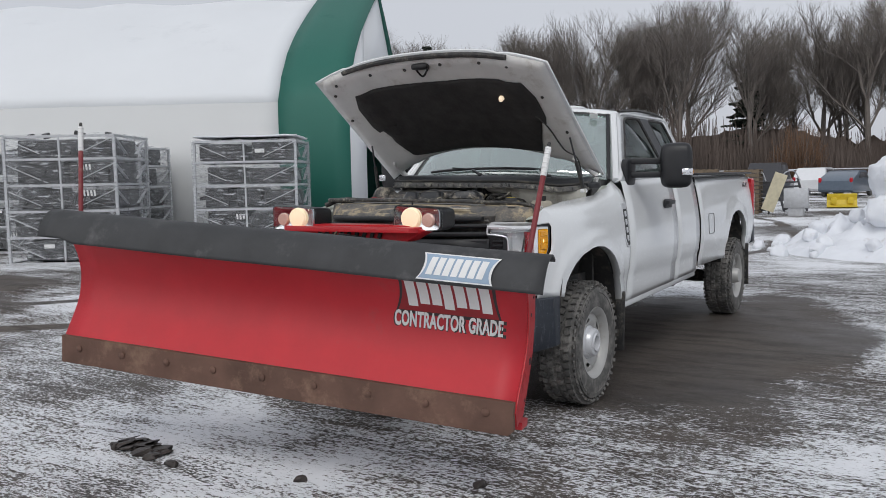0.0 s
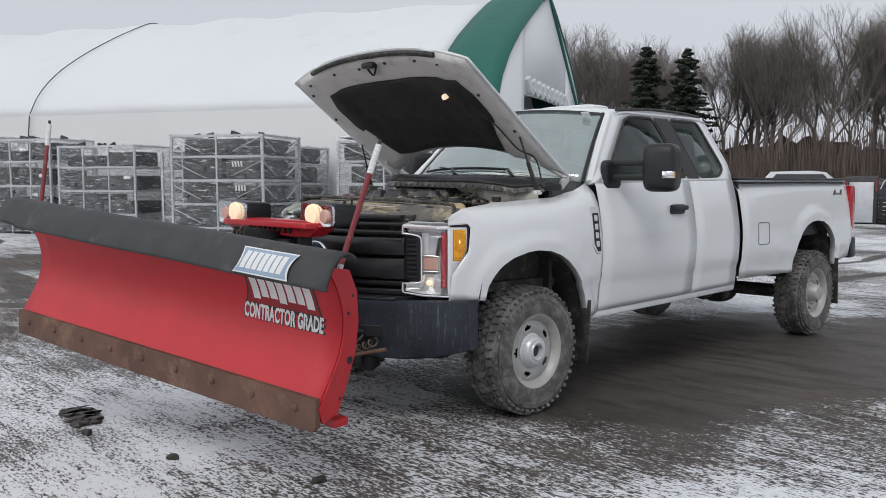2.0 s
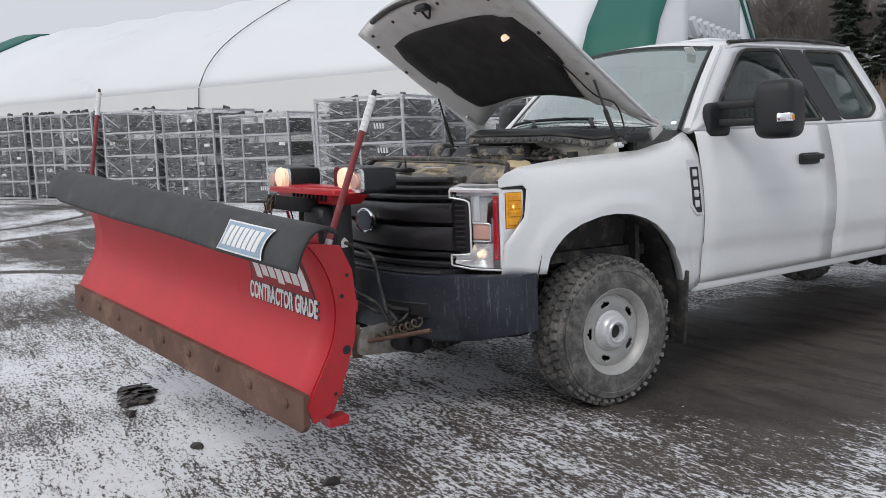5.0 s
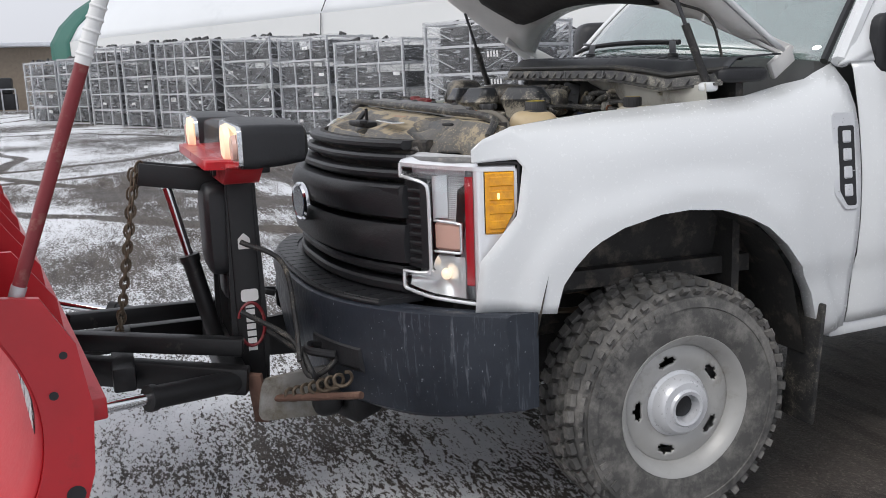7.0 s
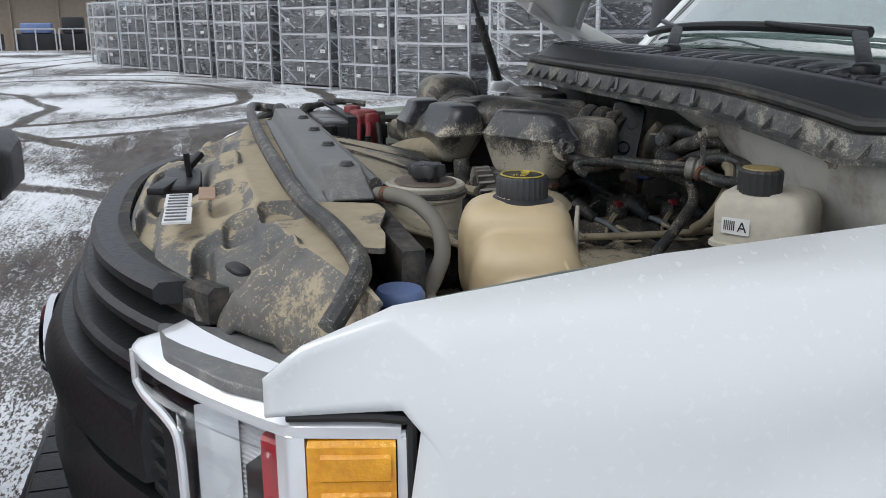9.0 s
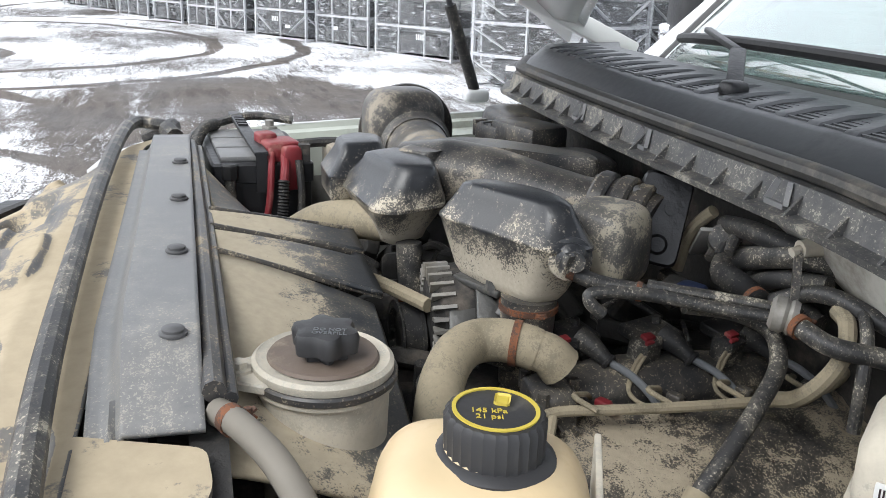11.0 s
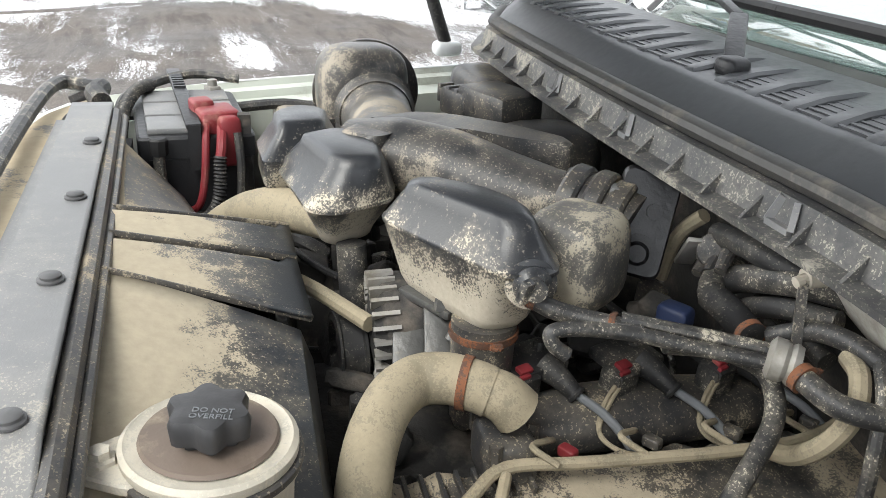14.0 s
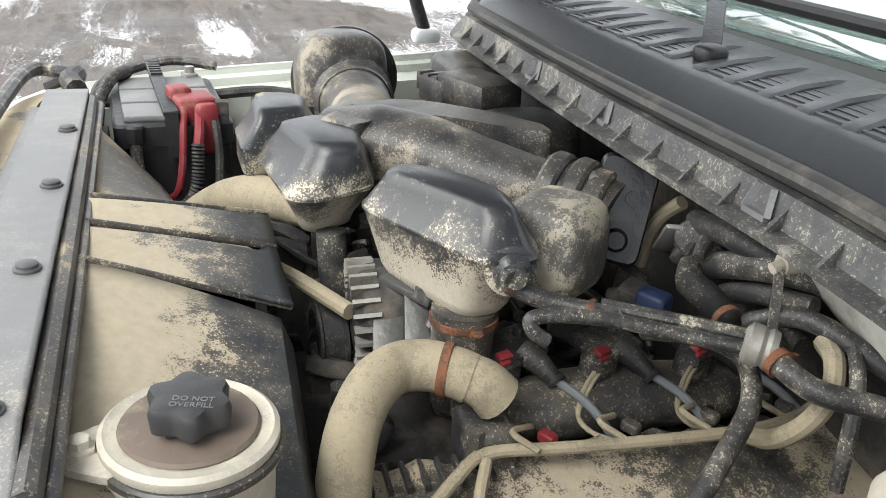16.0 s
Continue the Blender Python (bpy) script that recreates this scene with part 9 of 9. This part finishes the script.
# ---- low building at the far end of the yard ----
low = thing("shop_building", "long low tan shop building with a snowy roof", "building")
b = nb()
box(b, (-47, -18, 1.8), (5.0, 34, 3.6))
part("wall", b, M_siding, low)
b = nb()
box(b, (-46.8, -18, 3.72), (6.0, 34.6, 0.22), (0, 0, 0), 0.05)
part("roof", b, M_snow, low, "flat snow-covered roof")
for k in range(16):
    b = nb()
    box(b, (-44.45, -34 + k * 2.1, 1.8), (0.12, 0.12, 3.5))
    part("wall_rib", b, M_siding, low)
for k, (x, y, mat, w, h) in enumerate(((-41.0, -9.6, M_bluecap, 2.0, 0.5), (-41.2, -7.2, M_bluecap, 1.6, 0.45), (-41.5, -11.8, M_goods, 2.0, 0.9), (-40.5, -5.6, M_goods, 1.1, 0.7), (-42, -14, M_wood, 2.4, 1.2))):
    eq = thing("stored_equipment", "dark parts on a low steel rack by the wall", "equipment", "equipment along the wall", pose(x, y, ground_height(x, y)))
    b = nb()
    box(b, (0, 0, 0.45), (0.8, w, 0.7), (0, 0, 0), 0.05)
    part("load", b, M_goods, eq)
    b = nb()
    box(b, (0, 0, 0.8 + h / 2), (0.7, w * 0.8, h), (0, 0, 0), 0.08)
    part("tarped_load", b, mat, eq)
    b = nb()
    for dy in (-w / 2, 0, w / 2):
        span(b, (0.5, dy, 0), (0.5, dy, 1.0), 0.06, 0.06)
    span(b, (0.5, -w / 2, 1.0), (0.5, w / 2, 1.0), 0.06, 0.06)
    part("rack_frame", b, M_galv, eq)

# ---- snow heap ----
b = nb()
def heap(u, v):
    a, r = 2 * math.pi * u, v
    x, y = 3.4 + 3.6 * r * math.cos(a), 13.0 + 3.2 * r * math.sin(a)
    h = 1.5 * (1 - r ** 1.4)
    n = noise.fractal(Vector((x * 0.9, y * 0.9, 0)), 0.8, 2.2, 5)
    lumpy = abs(noise.noise(Vector((x * 2.3, y * 2.3, 4)))) * 0.35 + abs(noise.noise(Vector((x * 5.1, y * 5.1, 7)))) * 0.16
    return Vector((x, y, ground_height(x, y) + max(-0.03, h * (0.75 + 0.4 * n) + (lumpy - 0.12) * min(1, h * 3) - 0.02)))
sheet(b, heap, 120, 48)
snow_heap = tagged(finish("snowbank", b, M_snow, None, "", 180), "ploughed heap of dirty snow and ice", "snow heap")
random.seed(5)
def snow_block(x, y, z, s, k):
    b = nb()
    bmesh.ops.create_icosphere(b, subdivisions=4 if s > 0.3 else 3, radius=1.0)
    for v in b.verts:
        d = v.co.normalized()
        f = 1 + 0.28 * noise.noise(d * 1.7 + Vector((k * 9.0, 0, 0))) + 0.16 * noise.noise(d * 4.0 + Vector((0, k * 5.0, 0)))
        v.co = Vector((math.copysign(abs(d.x) ** 0.7, d.x), math.copysign(abs(d.y) ** 0.7, d.y), math.copysign(abs(d.z) ** 0.7, d.z))) * f * s
    ob = tagged(finish("snow_block", b, M_snow, None, "", 180), "frozen lump of dirty snow on the heap", "snow block", "frozen lumps of snow")
    ob.matrix_world = pose(x, y, z, random.uniform(-30, 30), random.uniform(-30, 30), random.uniform(0, 360))
    return ob
snow_block(2.15, 11.9, 1.30, 0.46, 1)
snow_block(2.75, 11.4, 1.10, 0.34, 2)
snow_block(1.9, 11.5, 0.75, 0.28, 3)
for k in range(46):
    a, r = random.uniform(math.pi * 0.75, math.pi * 1.75), random.uniform(0.45, 1.08)
    x, y = 3.4 + 3.6 * r * math.cos(a), 13.0 + 3.2 * r * math.sin(a)
    s = random.uniform(0.06, 0.17) * (1.4 - 0.5 * r)
    snow_block(x, y, max(ground_height(x, y) + s * 0.4, 1.4 * (1 - min(1, r) ** 1.4)), s, 10 + k)

# clods of mud on the yard
for k, (x, y, s) in enumerate(((-1.0, -2.02, 0.14), (-0.82, -2.06, 0.10), (-0.75, -2.12, 0.06), (-1.1, -2.08, 0.05), (-0.55, -2.16, 0.04), (0.2, -2.0, 0.03), (1.05, -1.66, 0.035))):
    b = nb()
    lump(b, (0, 0, 0), (s, s * 0.55, 0.022), e=0.8, nu=28, nv=12)
    for v in b.verts:
        v.co += Vector((noise.noise(v.co * 30), noise.noise(v.co * 31 + Vector((5, 0, 0))), 0.25 * noise.noise(v.co * 29))) * s * 0.6
    ob = tagged(finish("mud_clod", b, M_mud, None, "", 60), "flat clod of wet mud on the snow", "mud clod", "mud clods")
    ob.matrix_world = pose(x, y, ground_height(x, y) + 0.012, 0, 0, 40 * k)

# ---- pallets, panels and vehicles at the back of the lot ----
def pallet_stack(x, y, n, turn, mat):
    st = thing("pallet_stack", "stack of weathered wooden pallets", "pallet stack", "pallet stacks", pose(x, y, ground_height(x, y), 0, 0, turn))
    for k in range(n):
        b = nb()
        z = k * 0.145
        for dy in (-0.5, 0, 0.5):
            box(b, (0, dy, z + 0.055), (1.2, 0.09, 0.09))
        for dx in range(6):
            box(b, (-0.54 + dx * 0.216, 0, z + 0.115), (0.12, 1.08, 0.022))
        part("pallet", b, mat, st)
pallet_stack(-5.1, 26.6, 11, 10, M_wood)
pallet_stack(-3.7, 27.0, 11, 4, M_wood)
pallet_stack(-6.6, 27.2, 6, 20, M_asphaltdark)
can = thing("milk_can", "tall dull steel cylinder on the lot", "steel cylinder", "", pose(-3.9, 23.6, ground_height(-3.9, 23.6)))
b = nb()
lathe(b, [(0.20, 0), (0.22, 0.03), (0.22, 0.75), (0.16, 0.86), (0.06, 0.90), (0.06, 1.0), (0.0, 1.0)], Matrix.Identity(4), 24)
part("cylinder_body", b, M_galv, can)
pnl = thing("leaning_panel", "pale metal panel with red ends leaning on boxes", "metal panel", "", pose(-6.7, 26.0, ground_height(-6.7, 26), 0, 0, 15))
b = nb()
box(b, (0, 0, 0.72), (0.75, 0.06, 1.35), (-8, 0, 0), 0.01)
part("panel_sheet", b, M_galv, pnl)
b = nb()
box(b, (0, 0.35, 0.8), (0.95, 0.5, 1.6), (0, 0, 0), 0.02)
part("panel_support", b, M_asphaltdark, pnl)
b = nb()
for dx in (-0.45, 0.45):
    box(b, (dx, -0.05, 1.3), (0.08, 0.08, 0.4))
pieces("panel_end", b, M_redplastic, pnl)


def car(x, y, turn, col_mat, label, length=4.5, width=1.85, height=1.65, van=True):
    c = thing("parked_car", label, "car", "", pose(x, y, ground_height(x, y), 0, 0, turn))
    hl, hw = length / 2, width / 2
    prof = [(-hl, 0.35), (-hl - 0.03, 0.75), (-hl + 0.1, 0.98), (-hl + 1.0, 1.06), (-hl + 1.7, height - 0.05), (-hl + 2.2, height), (hl - 0.7 if van else hl - 1.6, height - 0.03), (hl - 0.12, 1.02), (hl, 0.9), (hl, 0.4), (hl - 0.1, 0.28), (-hl + 0.1, 0.28)]
    b = nb()
    rings = []
    for sx_, k in ((-1.0, 0.96), (-0.97, 1.0), (-0.5, 1.0), (0.5, 1.0), (0.97, 1.0), (1.0, 0.96)):
        rings.append([Vector((sx_ * hw * (1 - 0.16 * max(0, (z - 1.0) / 0.65)), yy * (0.98 if k < 1 else 1), z)) for yy, z in prof])
    ringfaces(b, rings)
    part("body", b, col_mat, c)
    for sx_ in (-1, 1):
        b = nb()
        pts = [(-hl + 1.25, 1.08), (-hl + 1.75, height - 0.13), (hl - 0.9 if van else hl - 1.7, height - 0.12), (hl - 0.5 if van else hl - 1.2, 1.06)]
        vs = [b.verts.new((sx_ * (hw * (1 - 0.16 * max(0, (z - 1.0) / 0.65)) + 0.006), yy, z)) for yy, z in pts]
        b.faces.new(vs)
        thicken(part("side_window", b, M_asphaltdark, c, "dark side window"), 0.01, 0)
        for yy in (-hl + 0.85, hl - 0.85):
            b = nb()
            lathe(b, [(0.12, -0.1), (0.31, -0.11), (0.33, -0.08), (0.33, 0.08), (0.31, 0.11), (0.2, 0.10), (0.1, 0.06)], Matrix.Translation((sx_ * (hw - 0.12), yy, 0.33)) @ Euler((0, radians(90 * sx_), 0)).to_matrix().to_4x4(), 24)
            part("wheel", b, M_tyre, c)
        b = nb()
        lump(b, (sx_ * (hw - 0.14), -hl + 0.02, 0.82), (0.14, 0.07, 0.09), e=0.5)
        part("headlight", b, M_chrome, c)
        b = nb()
        lump(b, (sx_ * (hw - 0.10), hl - 0.04, 0.95), (0.09, 0.05, 0.14), e=0.5)
        part("tail_light", b, M_redlens, c)
    b = nb()
    for yy, z0, z1, s0 in ((-hl + 1.33, 1.08, height - 0.1, -1), (hl - 0.43 if van else hl - 1.35, 1.06, height - 0.1, 1)):
        dy = 0.42 * (-s0) if s0 < 0 else (-0.42 if van else -0.5)
        vs = [b.verts.new(p) for p in ((-hw * 0.82, yy + (-0.1 if s0 < 0 else 0.12), z0), (hw * 0.82, yy + (-0.1 if s0 < 0 else 0.12), z0), (hw * 0.74, yy + dy * (1 if s0 < 0 else 0.6), z1), (-hw * 0.74, yy + dy * (1 if s0 < 0 else 0.6), z1))]
        b.faces.new(vs)
    thicken(part("screen", b, M_asphaltdark, c, "dark windscreens"), 0.03, 0)
    b = nb()
    box(b, (0, -hl - 0.02, 0.72), (width * 0.55, 0.05, 0.14))
    part("car_grille", b, M_blackp, c)
    return c


M_carwhite = surface("white_car_paint", (0.72, 0.73, 0.75), 0.35, vary=0.03, bump=0.0, coat=0.4)
M_cardark = surface("dark_car_paint", (0.03, 0.03, 0.035), 0.3, vary=0.1, bump=0.0, coat=0.5)
M_carblue = surface("grey_blue_car_paint", (0.11, 0.14, 0.18), 0.35, vary=0.1, bump=0.0, coat=0.5)
car(-4.6, 52.2, 176, M_carwhite, "white hatchback parked with its tail to the yard")
car(-5.6, 42.5, 183, M_cardark, "black van parked beside the white hatchback", 4.9, 1.9, 1.95)
car(-2.6, 49.5, 170, M_carblue, "grey-blue sedan parked at the back", 4.6, 1.85, 1.5, False)
car(-9.6, 29.0, 110, M_carwhite, "white off-roader facing the yard", 4.3, 1.85, 1.75)
car(-14.5, 50.0, 90, M_cardark, "dark sedan parked far back", 4.6, 1.85, 1.5, False)
bk = thing("loader_bucket", "yellow loader bucket on the ground", "bucket", "", pose(-1.1, 33.0, ground_height(-1.1, 33.0), 0, 0, 10) @ Matrix.Scale(0.62, 4))
b = nb()
ringfaces(b, [[Vector((x, y, z)) for y, z in [(0, 0), (-0.7, 0.02), (-0.75, 0.06), (-0.1, 0.14), (0.1, 0.5), (0.0, 0.85), (0.06, 0.9), (0.2, 0.5), (0.12, 0.1)]] for x in (-0.9, 0.9)])
part("bucket_shell", b, M_yellowpaint, bk)
b = nb()
for x in (-0.5, 0.5):
    box(b, (x, -0.05, 0.45), (0.35, 0.3, 0.4), (0, 0, 0), 0.02)
pieces("bucket_rib", b, M_yellowpaint, bk)
for k, (x, y, s) in enumerate(((-3.4, 27.4, 0.8), (-4.6, 30.5, 0.9), (-8.2, 33.2, 1.1), (-2.5, 29.6, 0.7))):
    rk = thing("pipe_rack", "dark steel frames and bent pipes stacked on the lot", "scrap rack", "scrap frames", pose(x, y, ground_height(x, y), 0, 0, 15 * k))
    b = nb()
    for j in range(7):
        span(b, (-0.8 * s, -0.3 + 0.1 * j, 0.1 + 0.16 * j), (0.8 * s, -0.3 + 0.1 * j, 0.14 + 0.16 * j), 0.06, 0.06)
    for dx in (-0.7, 0.7):
        span(b, (dx * s, -0.3, 0), (dx * s, 0.3, 1.25), 0.06, 0.06)
    part("frame_bar", b, M_asphaltdark, rk)
    b = nb()
    tube(b, [(-0.4, 0, 1.1), (-0.2, 0.1, 1.45), (0.2, 0.1, 1.5), (0.4, 0, 1.15)], 0.025, 6)
    part("bent_pipe", b, M_galv, rk)
bd = thing("broken_board", "pale broken board propped on the scrap", "board", "", pose(-2.5, 26.2, ground_height(-2.5, 26.2), 0, 0, 20))
b = nb()
box(b, (0, 0, 0.8), (0.42, 0.05, 1.35), (0, 20, 0))
part("board_face", b, surface("pale_board", (0.55, 0.50, 0.36), 0.8, vary=0.15, bump=0.1), bd)
eb = thing("electric_box", "grey cabinet standing on the lot", "cabinet", "", pose(-1.8, 26.3, ground_height(-1.8, 26.3)) @ Matrix.Scale(0.7, 4))
b = nb()
box(b, (0, 0, 0.85), (1.1, 0.5, 0.95), (0, 0, 0), 0.02)
box(b, (0, 0, 0.2), (0.7, 0.4, 0.4))
part("cabinet_body", b, M_galv, eb)
# rail along the back of the lot
fence = thing("guard_rail", "thin pale pipe rail along the lot", "fence")
for i in range(22):
    b = nb()
    x = -42 + i * 4.0
    cyl(b, (x, 60 + 0.05 * x, -0.1), (x, 60 + 0.05 * x, 1.62), 0.05, seg=8)
    part("rail_post", b, M_galv, fence)
b = nb()
cyl(b, (-42, 60 - 2.1, 1.60), (44, 60 + 2.2, 1.60), 0.045, seg=8)
part("top_rail", b, M_galv, fence)
b = nb()
cyl(b, (-42, 60 - 2.1, 0.9), (44, 60 + 2.2, 0.9), 0.03, seg=8)
part("mid_rail", b, M_galv, fence)

# ---- trees ----
def stick(vs, fs, p, q, r0, r1, k=3):
    u, v = basis(q - p)
    n = len(vs)
    for c, r in ((p, r0), (q, r1)):
        for i in range(k):
            a = 2 * math.pi * i / k
            vs.append(c + u * (r * math.cos(a)) + v * (r * math.sin(a)))
    for i in range(k):
        j = (i + 1) % k
        fs.append((n + i, n + j, n + k + j, n + k + i))


def from_lists(name, vs, fs, mat, parent, label=""):
    me = bpy.data.meshes.new(name)
    me.from_pydata([tuple(v) for v in vs], [], fs)
    me.materials.append(mat)
    ob = new(name, me)
    ob.parent = parent
    if label:
        tagged(ob, label)
    return ob


def bare_tree(seed, height):
    rnd = random.Random(seed)
    tr = thing("bare_tree", "leafless grey-brown tree at the yard's edge", "tree", "leafless trees")
    tv, tf, cv, cf = [], [], [], []
    def grow(p, d, length, r, depth):
        steps = 3
        for s_ in range(steps):
            q = p + d * (length / steps)
            r2 = r * 0.86
            stick(tv if depth < 2 else cv, tf if depth < 2 else cf, p, q, r, r2, 6 if depth == 0 else (4 if depth < 2 else 3))
            p, r = q, r2
            d = (d + Vector((rnd.uniform(-1, 1), rnd.uniform(-1, 1), rnd.uniform(-0.3, 0.5))) * (0.06 if depth == 0 else 0.16)).normalized()
            if depth < 5 and (depth > 0 or s_ > 0):
                for _ in range(rnd.choice((1, 2, 2)) if depth < 4 else 1):
                    side = Vector((rnd.uniform(-1, 1), rnd.uniform(-1, 1), 0)).normalized()
                    nd = (d * rnd.uniform(0.55, 0.95) + side * rnd.uniform(0.35, 0.75) + Vector((0, 0, 0.22))).normalized()
                    grow(p, nd, length * rnd.uniform(0.48, 0.70), r * rnd.uniform(0.45, 0.65), depth + 1)
        if depth < 5:
            for _ in range(2):
                side = Vector((rnd.uniform(-1, 1), rnd.uniform(-1, 1), 0.3)).normalized()
                grow(p, (d + side * 0.45).normalized(), length * rnd.uniform(0.5, 0.7), r * 0.75, depth + 1)
    grow(Vector((0, 0, -0.1)), Vector((rnd.uniform(-0.05, 0.05), rnd.uniform(-0.05, 0.05), 1)).normalized(), height * 0.42, height * 0.017, 0)
    from_lists("trunk", tv, tf, M_bark, tr)
    from_lists("crown", cv, cf, M_bark, tr, "crown of fine bare twigs")
    return tr


templates = [bare_tree(20 + k, 11.5) for k in range(5)]
random.seed(3)
spots = []
for i in range(120):
    x = -88 + i * 1.16 + random.uniform(-0.9, 0.9)
    y = 76 + random.uniform(-6, 14) + 0.10 * x
    spots.append((x, y, random.uniform(1.05, 1.58)))
spots = [p for p in spots if not (-46 < p[0] < -37)] + [(-57, -28, 0.9), (-60, -20, 0.8), (-62, -33, 1.0), (-55, -42, 1.0)]
for k, (x, y, s) in enumerate(spots):
    m = pose(x, y, 0, 0, 0, random.uniform(0, 360))
    if k < 5:
        templates[k].matrix_world = m @ Matrix.Scale(s, 4)
    else:
        templates[k % 5].scale = (1, 1, 1)
        t_ = copy_thing(templates[k % 5], m)
        t_.matrix_basis = m @ Matrix.Scale(s, 4)
for k in range(5):
    x, y, s = spots[k]
    templates[k].matrix_basis = pose(x, y, 0, 0, 0, 70 * k) @ Matrix.Scale(s, 4)


def spruce(x, y, h, seed):
    rnd = random.Random(seed)
    tr = thing("spruce_tree", "tall dark green spruce", "tree", "spruces", pose(x, y, 0))
    tv, tf, cv, cf = [], [], [], []
    stick(tv, tf, Vector((0, 0, 0)), Vector((0, 0, h)), 0.16, 0.02, 8)
    for k in range(int(h * 22)):
        z = 0.8 + (h - 0.9) * (k / (h * 22)) ** 0.95
        reach = (1 - z / h) ** 0.75 * h * 0.30 * rnd.uniform(0.30, 1.20) + 0.12
        a = rnd.uniform(0, 2 * math.pi)
        z = min(h - 0.2, max(0.8, z + rnd.uniform(-0.6, 0.6)))
        d = Vector((math.cos(a), math.sin(a), -0.15))
        p, q = Vector((0, 0, z)), Vector((0, 0, z)) + d * reach + Vector((0, 0, 0.08 * reach))
        stick(tv, tf, p, q, 0.025, 0.008, 3)
        for j in range(18):
            f = 0.08 + 0.92 * j / 17
            c = p.lerp(q, f)
            w = (1 - f * 0.6) * 0.38 * min(1, reach) + 0.10
            side = Vector((-d.y, d.x, 0)) * (1 if j % 2 else -1)
            e = c + side * w + d * w * 0.5 + Vector((0, 0, w * rnd.uniform(-1.1, 0.35)))
            n = len(cv)
            cv += [c + Vector((0, 0, 0.05)), e, c + d * 0.18 + Vector((0, 0, -0.10)), c - d * 0.05 + Vector((0, 0, -0.16 - 0.1 * rnd.random()))]
            cf += [(n, n + 1, n + 2), (n, n + 1, n + 3), (n + 1, n + 2, n + 3)]
    from_lists("trunk", tv, tf, M_bark, tr)
    from_lists("crown", cv, cf, M_fir, tr, "drooping dark needles")


spruce(-39.8, 64, 13.8, 1)
spruce(-36.4, 65.2, 13.4, 2)
spruce(-38.0, 67, 11.6, 3)
spruce(-14.5, 80, 11.0, 5)

# brown thicket and brush in front of the trees
rnd = random.Random(9)
bv, bf = [], []
for k in range(24000):
    x = rnd.uniform(-80, 50)
    y = 66 + 0.10 * x + rnd.uniform(-3.0, 10.0)
    h = rnd.uniform(0.8, 6.2) * (0.8 + 0.5 * noise.noise(Vector((x * 0.15, y * 0.2, 0))))
    p = Vector((x, y, 0))
    for j in range(2):
        q = p + Vector((rnd.uniform(-0.35, 0.35), rnd.uniform(-0.35, 0.35), h / 2))
        stick(bv, bf, p, q, 0.030, 0.018, 3)
        p = q
br_ob = from_lists("thicket", bv, bf, M_brush, None)
tagged(br_ob, "brown leafless thicket along the lot", "thicket", kind="stuff")
b = nb()
def woods(u, v):
    x = -130 + 260 * u
    y = 80 + 0.10 * x
    top = 5.2 + 1.6 * noise.noise(Vector((x * 0.11, 0, 0))) + 0.9 * noise.noise(Vector((x * 0.9, 3, 0)))
    return Vector((x, y + 1.6 * noise.noise(Vector((x * 0.5, v * 3, 1))), -0.2 + top * v))
sheet(b, woods, 420, 8)
setting("backdrop_woods", b, M_brush, "far brown woods behind the lot", "woods", 180)
b = nb()
sheet(b, lambda u, v: Vector((-85 + 3 * noise.noise(Vector((u * 40, v, 0))), -90 + 130 * u, -0.2 + (4.0 + 2.0 * noise.noise(Vector((u * 30, 0, 5)))) * v)), 200, 6)
setting("backdrop_woods_west", b, M_brush, "far brown woods past the yard", "woods", 180)


def shrub(x, y, h, w, mat, seed, n=700, name="shrub", label="pale tan leafless shrub"):
    r_ = random.Random(seed)
    sv, sf = [], []
    for k in range(n):
        a, rr_ = r_.uniform(0, 2 * math.pi), math.sqrt(r_.random())
        top = Vector((w * rr_ * math.cos(a), w * rr_ * math.sin(a), h * (1 - 0.45 * rr_ ** 2) * r_.uniform(0.55, 1.0)))
        p = Vector((top.x * 0.25, top.y * 0.25, 0))
        mid = p.lerp(top, 0.55) + Vector((r_.uniform(-0.2, 0.2), r_.uniform(-0.2, 0.2), 0))
        stick(sv, sf, p, mid, 0.018, 0.012)
        stick(sv, sf, mid, top, 0.012, 0.006)
        for j in range(3):
            q = mid.lerp(top, r_.random())
            stick(sv, sf, q, q + Vector((r_.uniform(-0.3, 0.3), r_.uniform(-0.3, 0.3), r_.uniform(-0.05, 0.3))), 0.008, 0.004)
    tr = thing(name, label, "shrub", "shrubs", pose(x, y, 0))
    from_lists("crown", sv, sf, mat, tr)
shrub(-28.0, 50.0, 5.0, 2.9, M_bush, 1, 900)
shrub(-32.0, 52.0, 4.6, 2.2, surface("olive_twigs", (0.10, 0.11, 0.05), 0.9, vary=0.3, bump=0), 2, 500, "shrub", "dull olive shrub by the woods")
shrub(-7.5, 64.0, 5.6, 2.4, surface("rusty_twigs", (0.17, 0.10, 0.06), 0.9, vary=0.3, bump=0), 3, 700, "shrub", "rust-brown shrub by the lot rail")
shrub(3.5, 66.0, 4.4, 2.8, surface("rusty_leaf_twigs", (0.15, 0.07, 0.05), 0.9, vary=0.3, bump=0), 4, 700, "shrub", "rust-brown shrub by the lot rail")
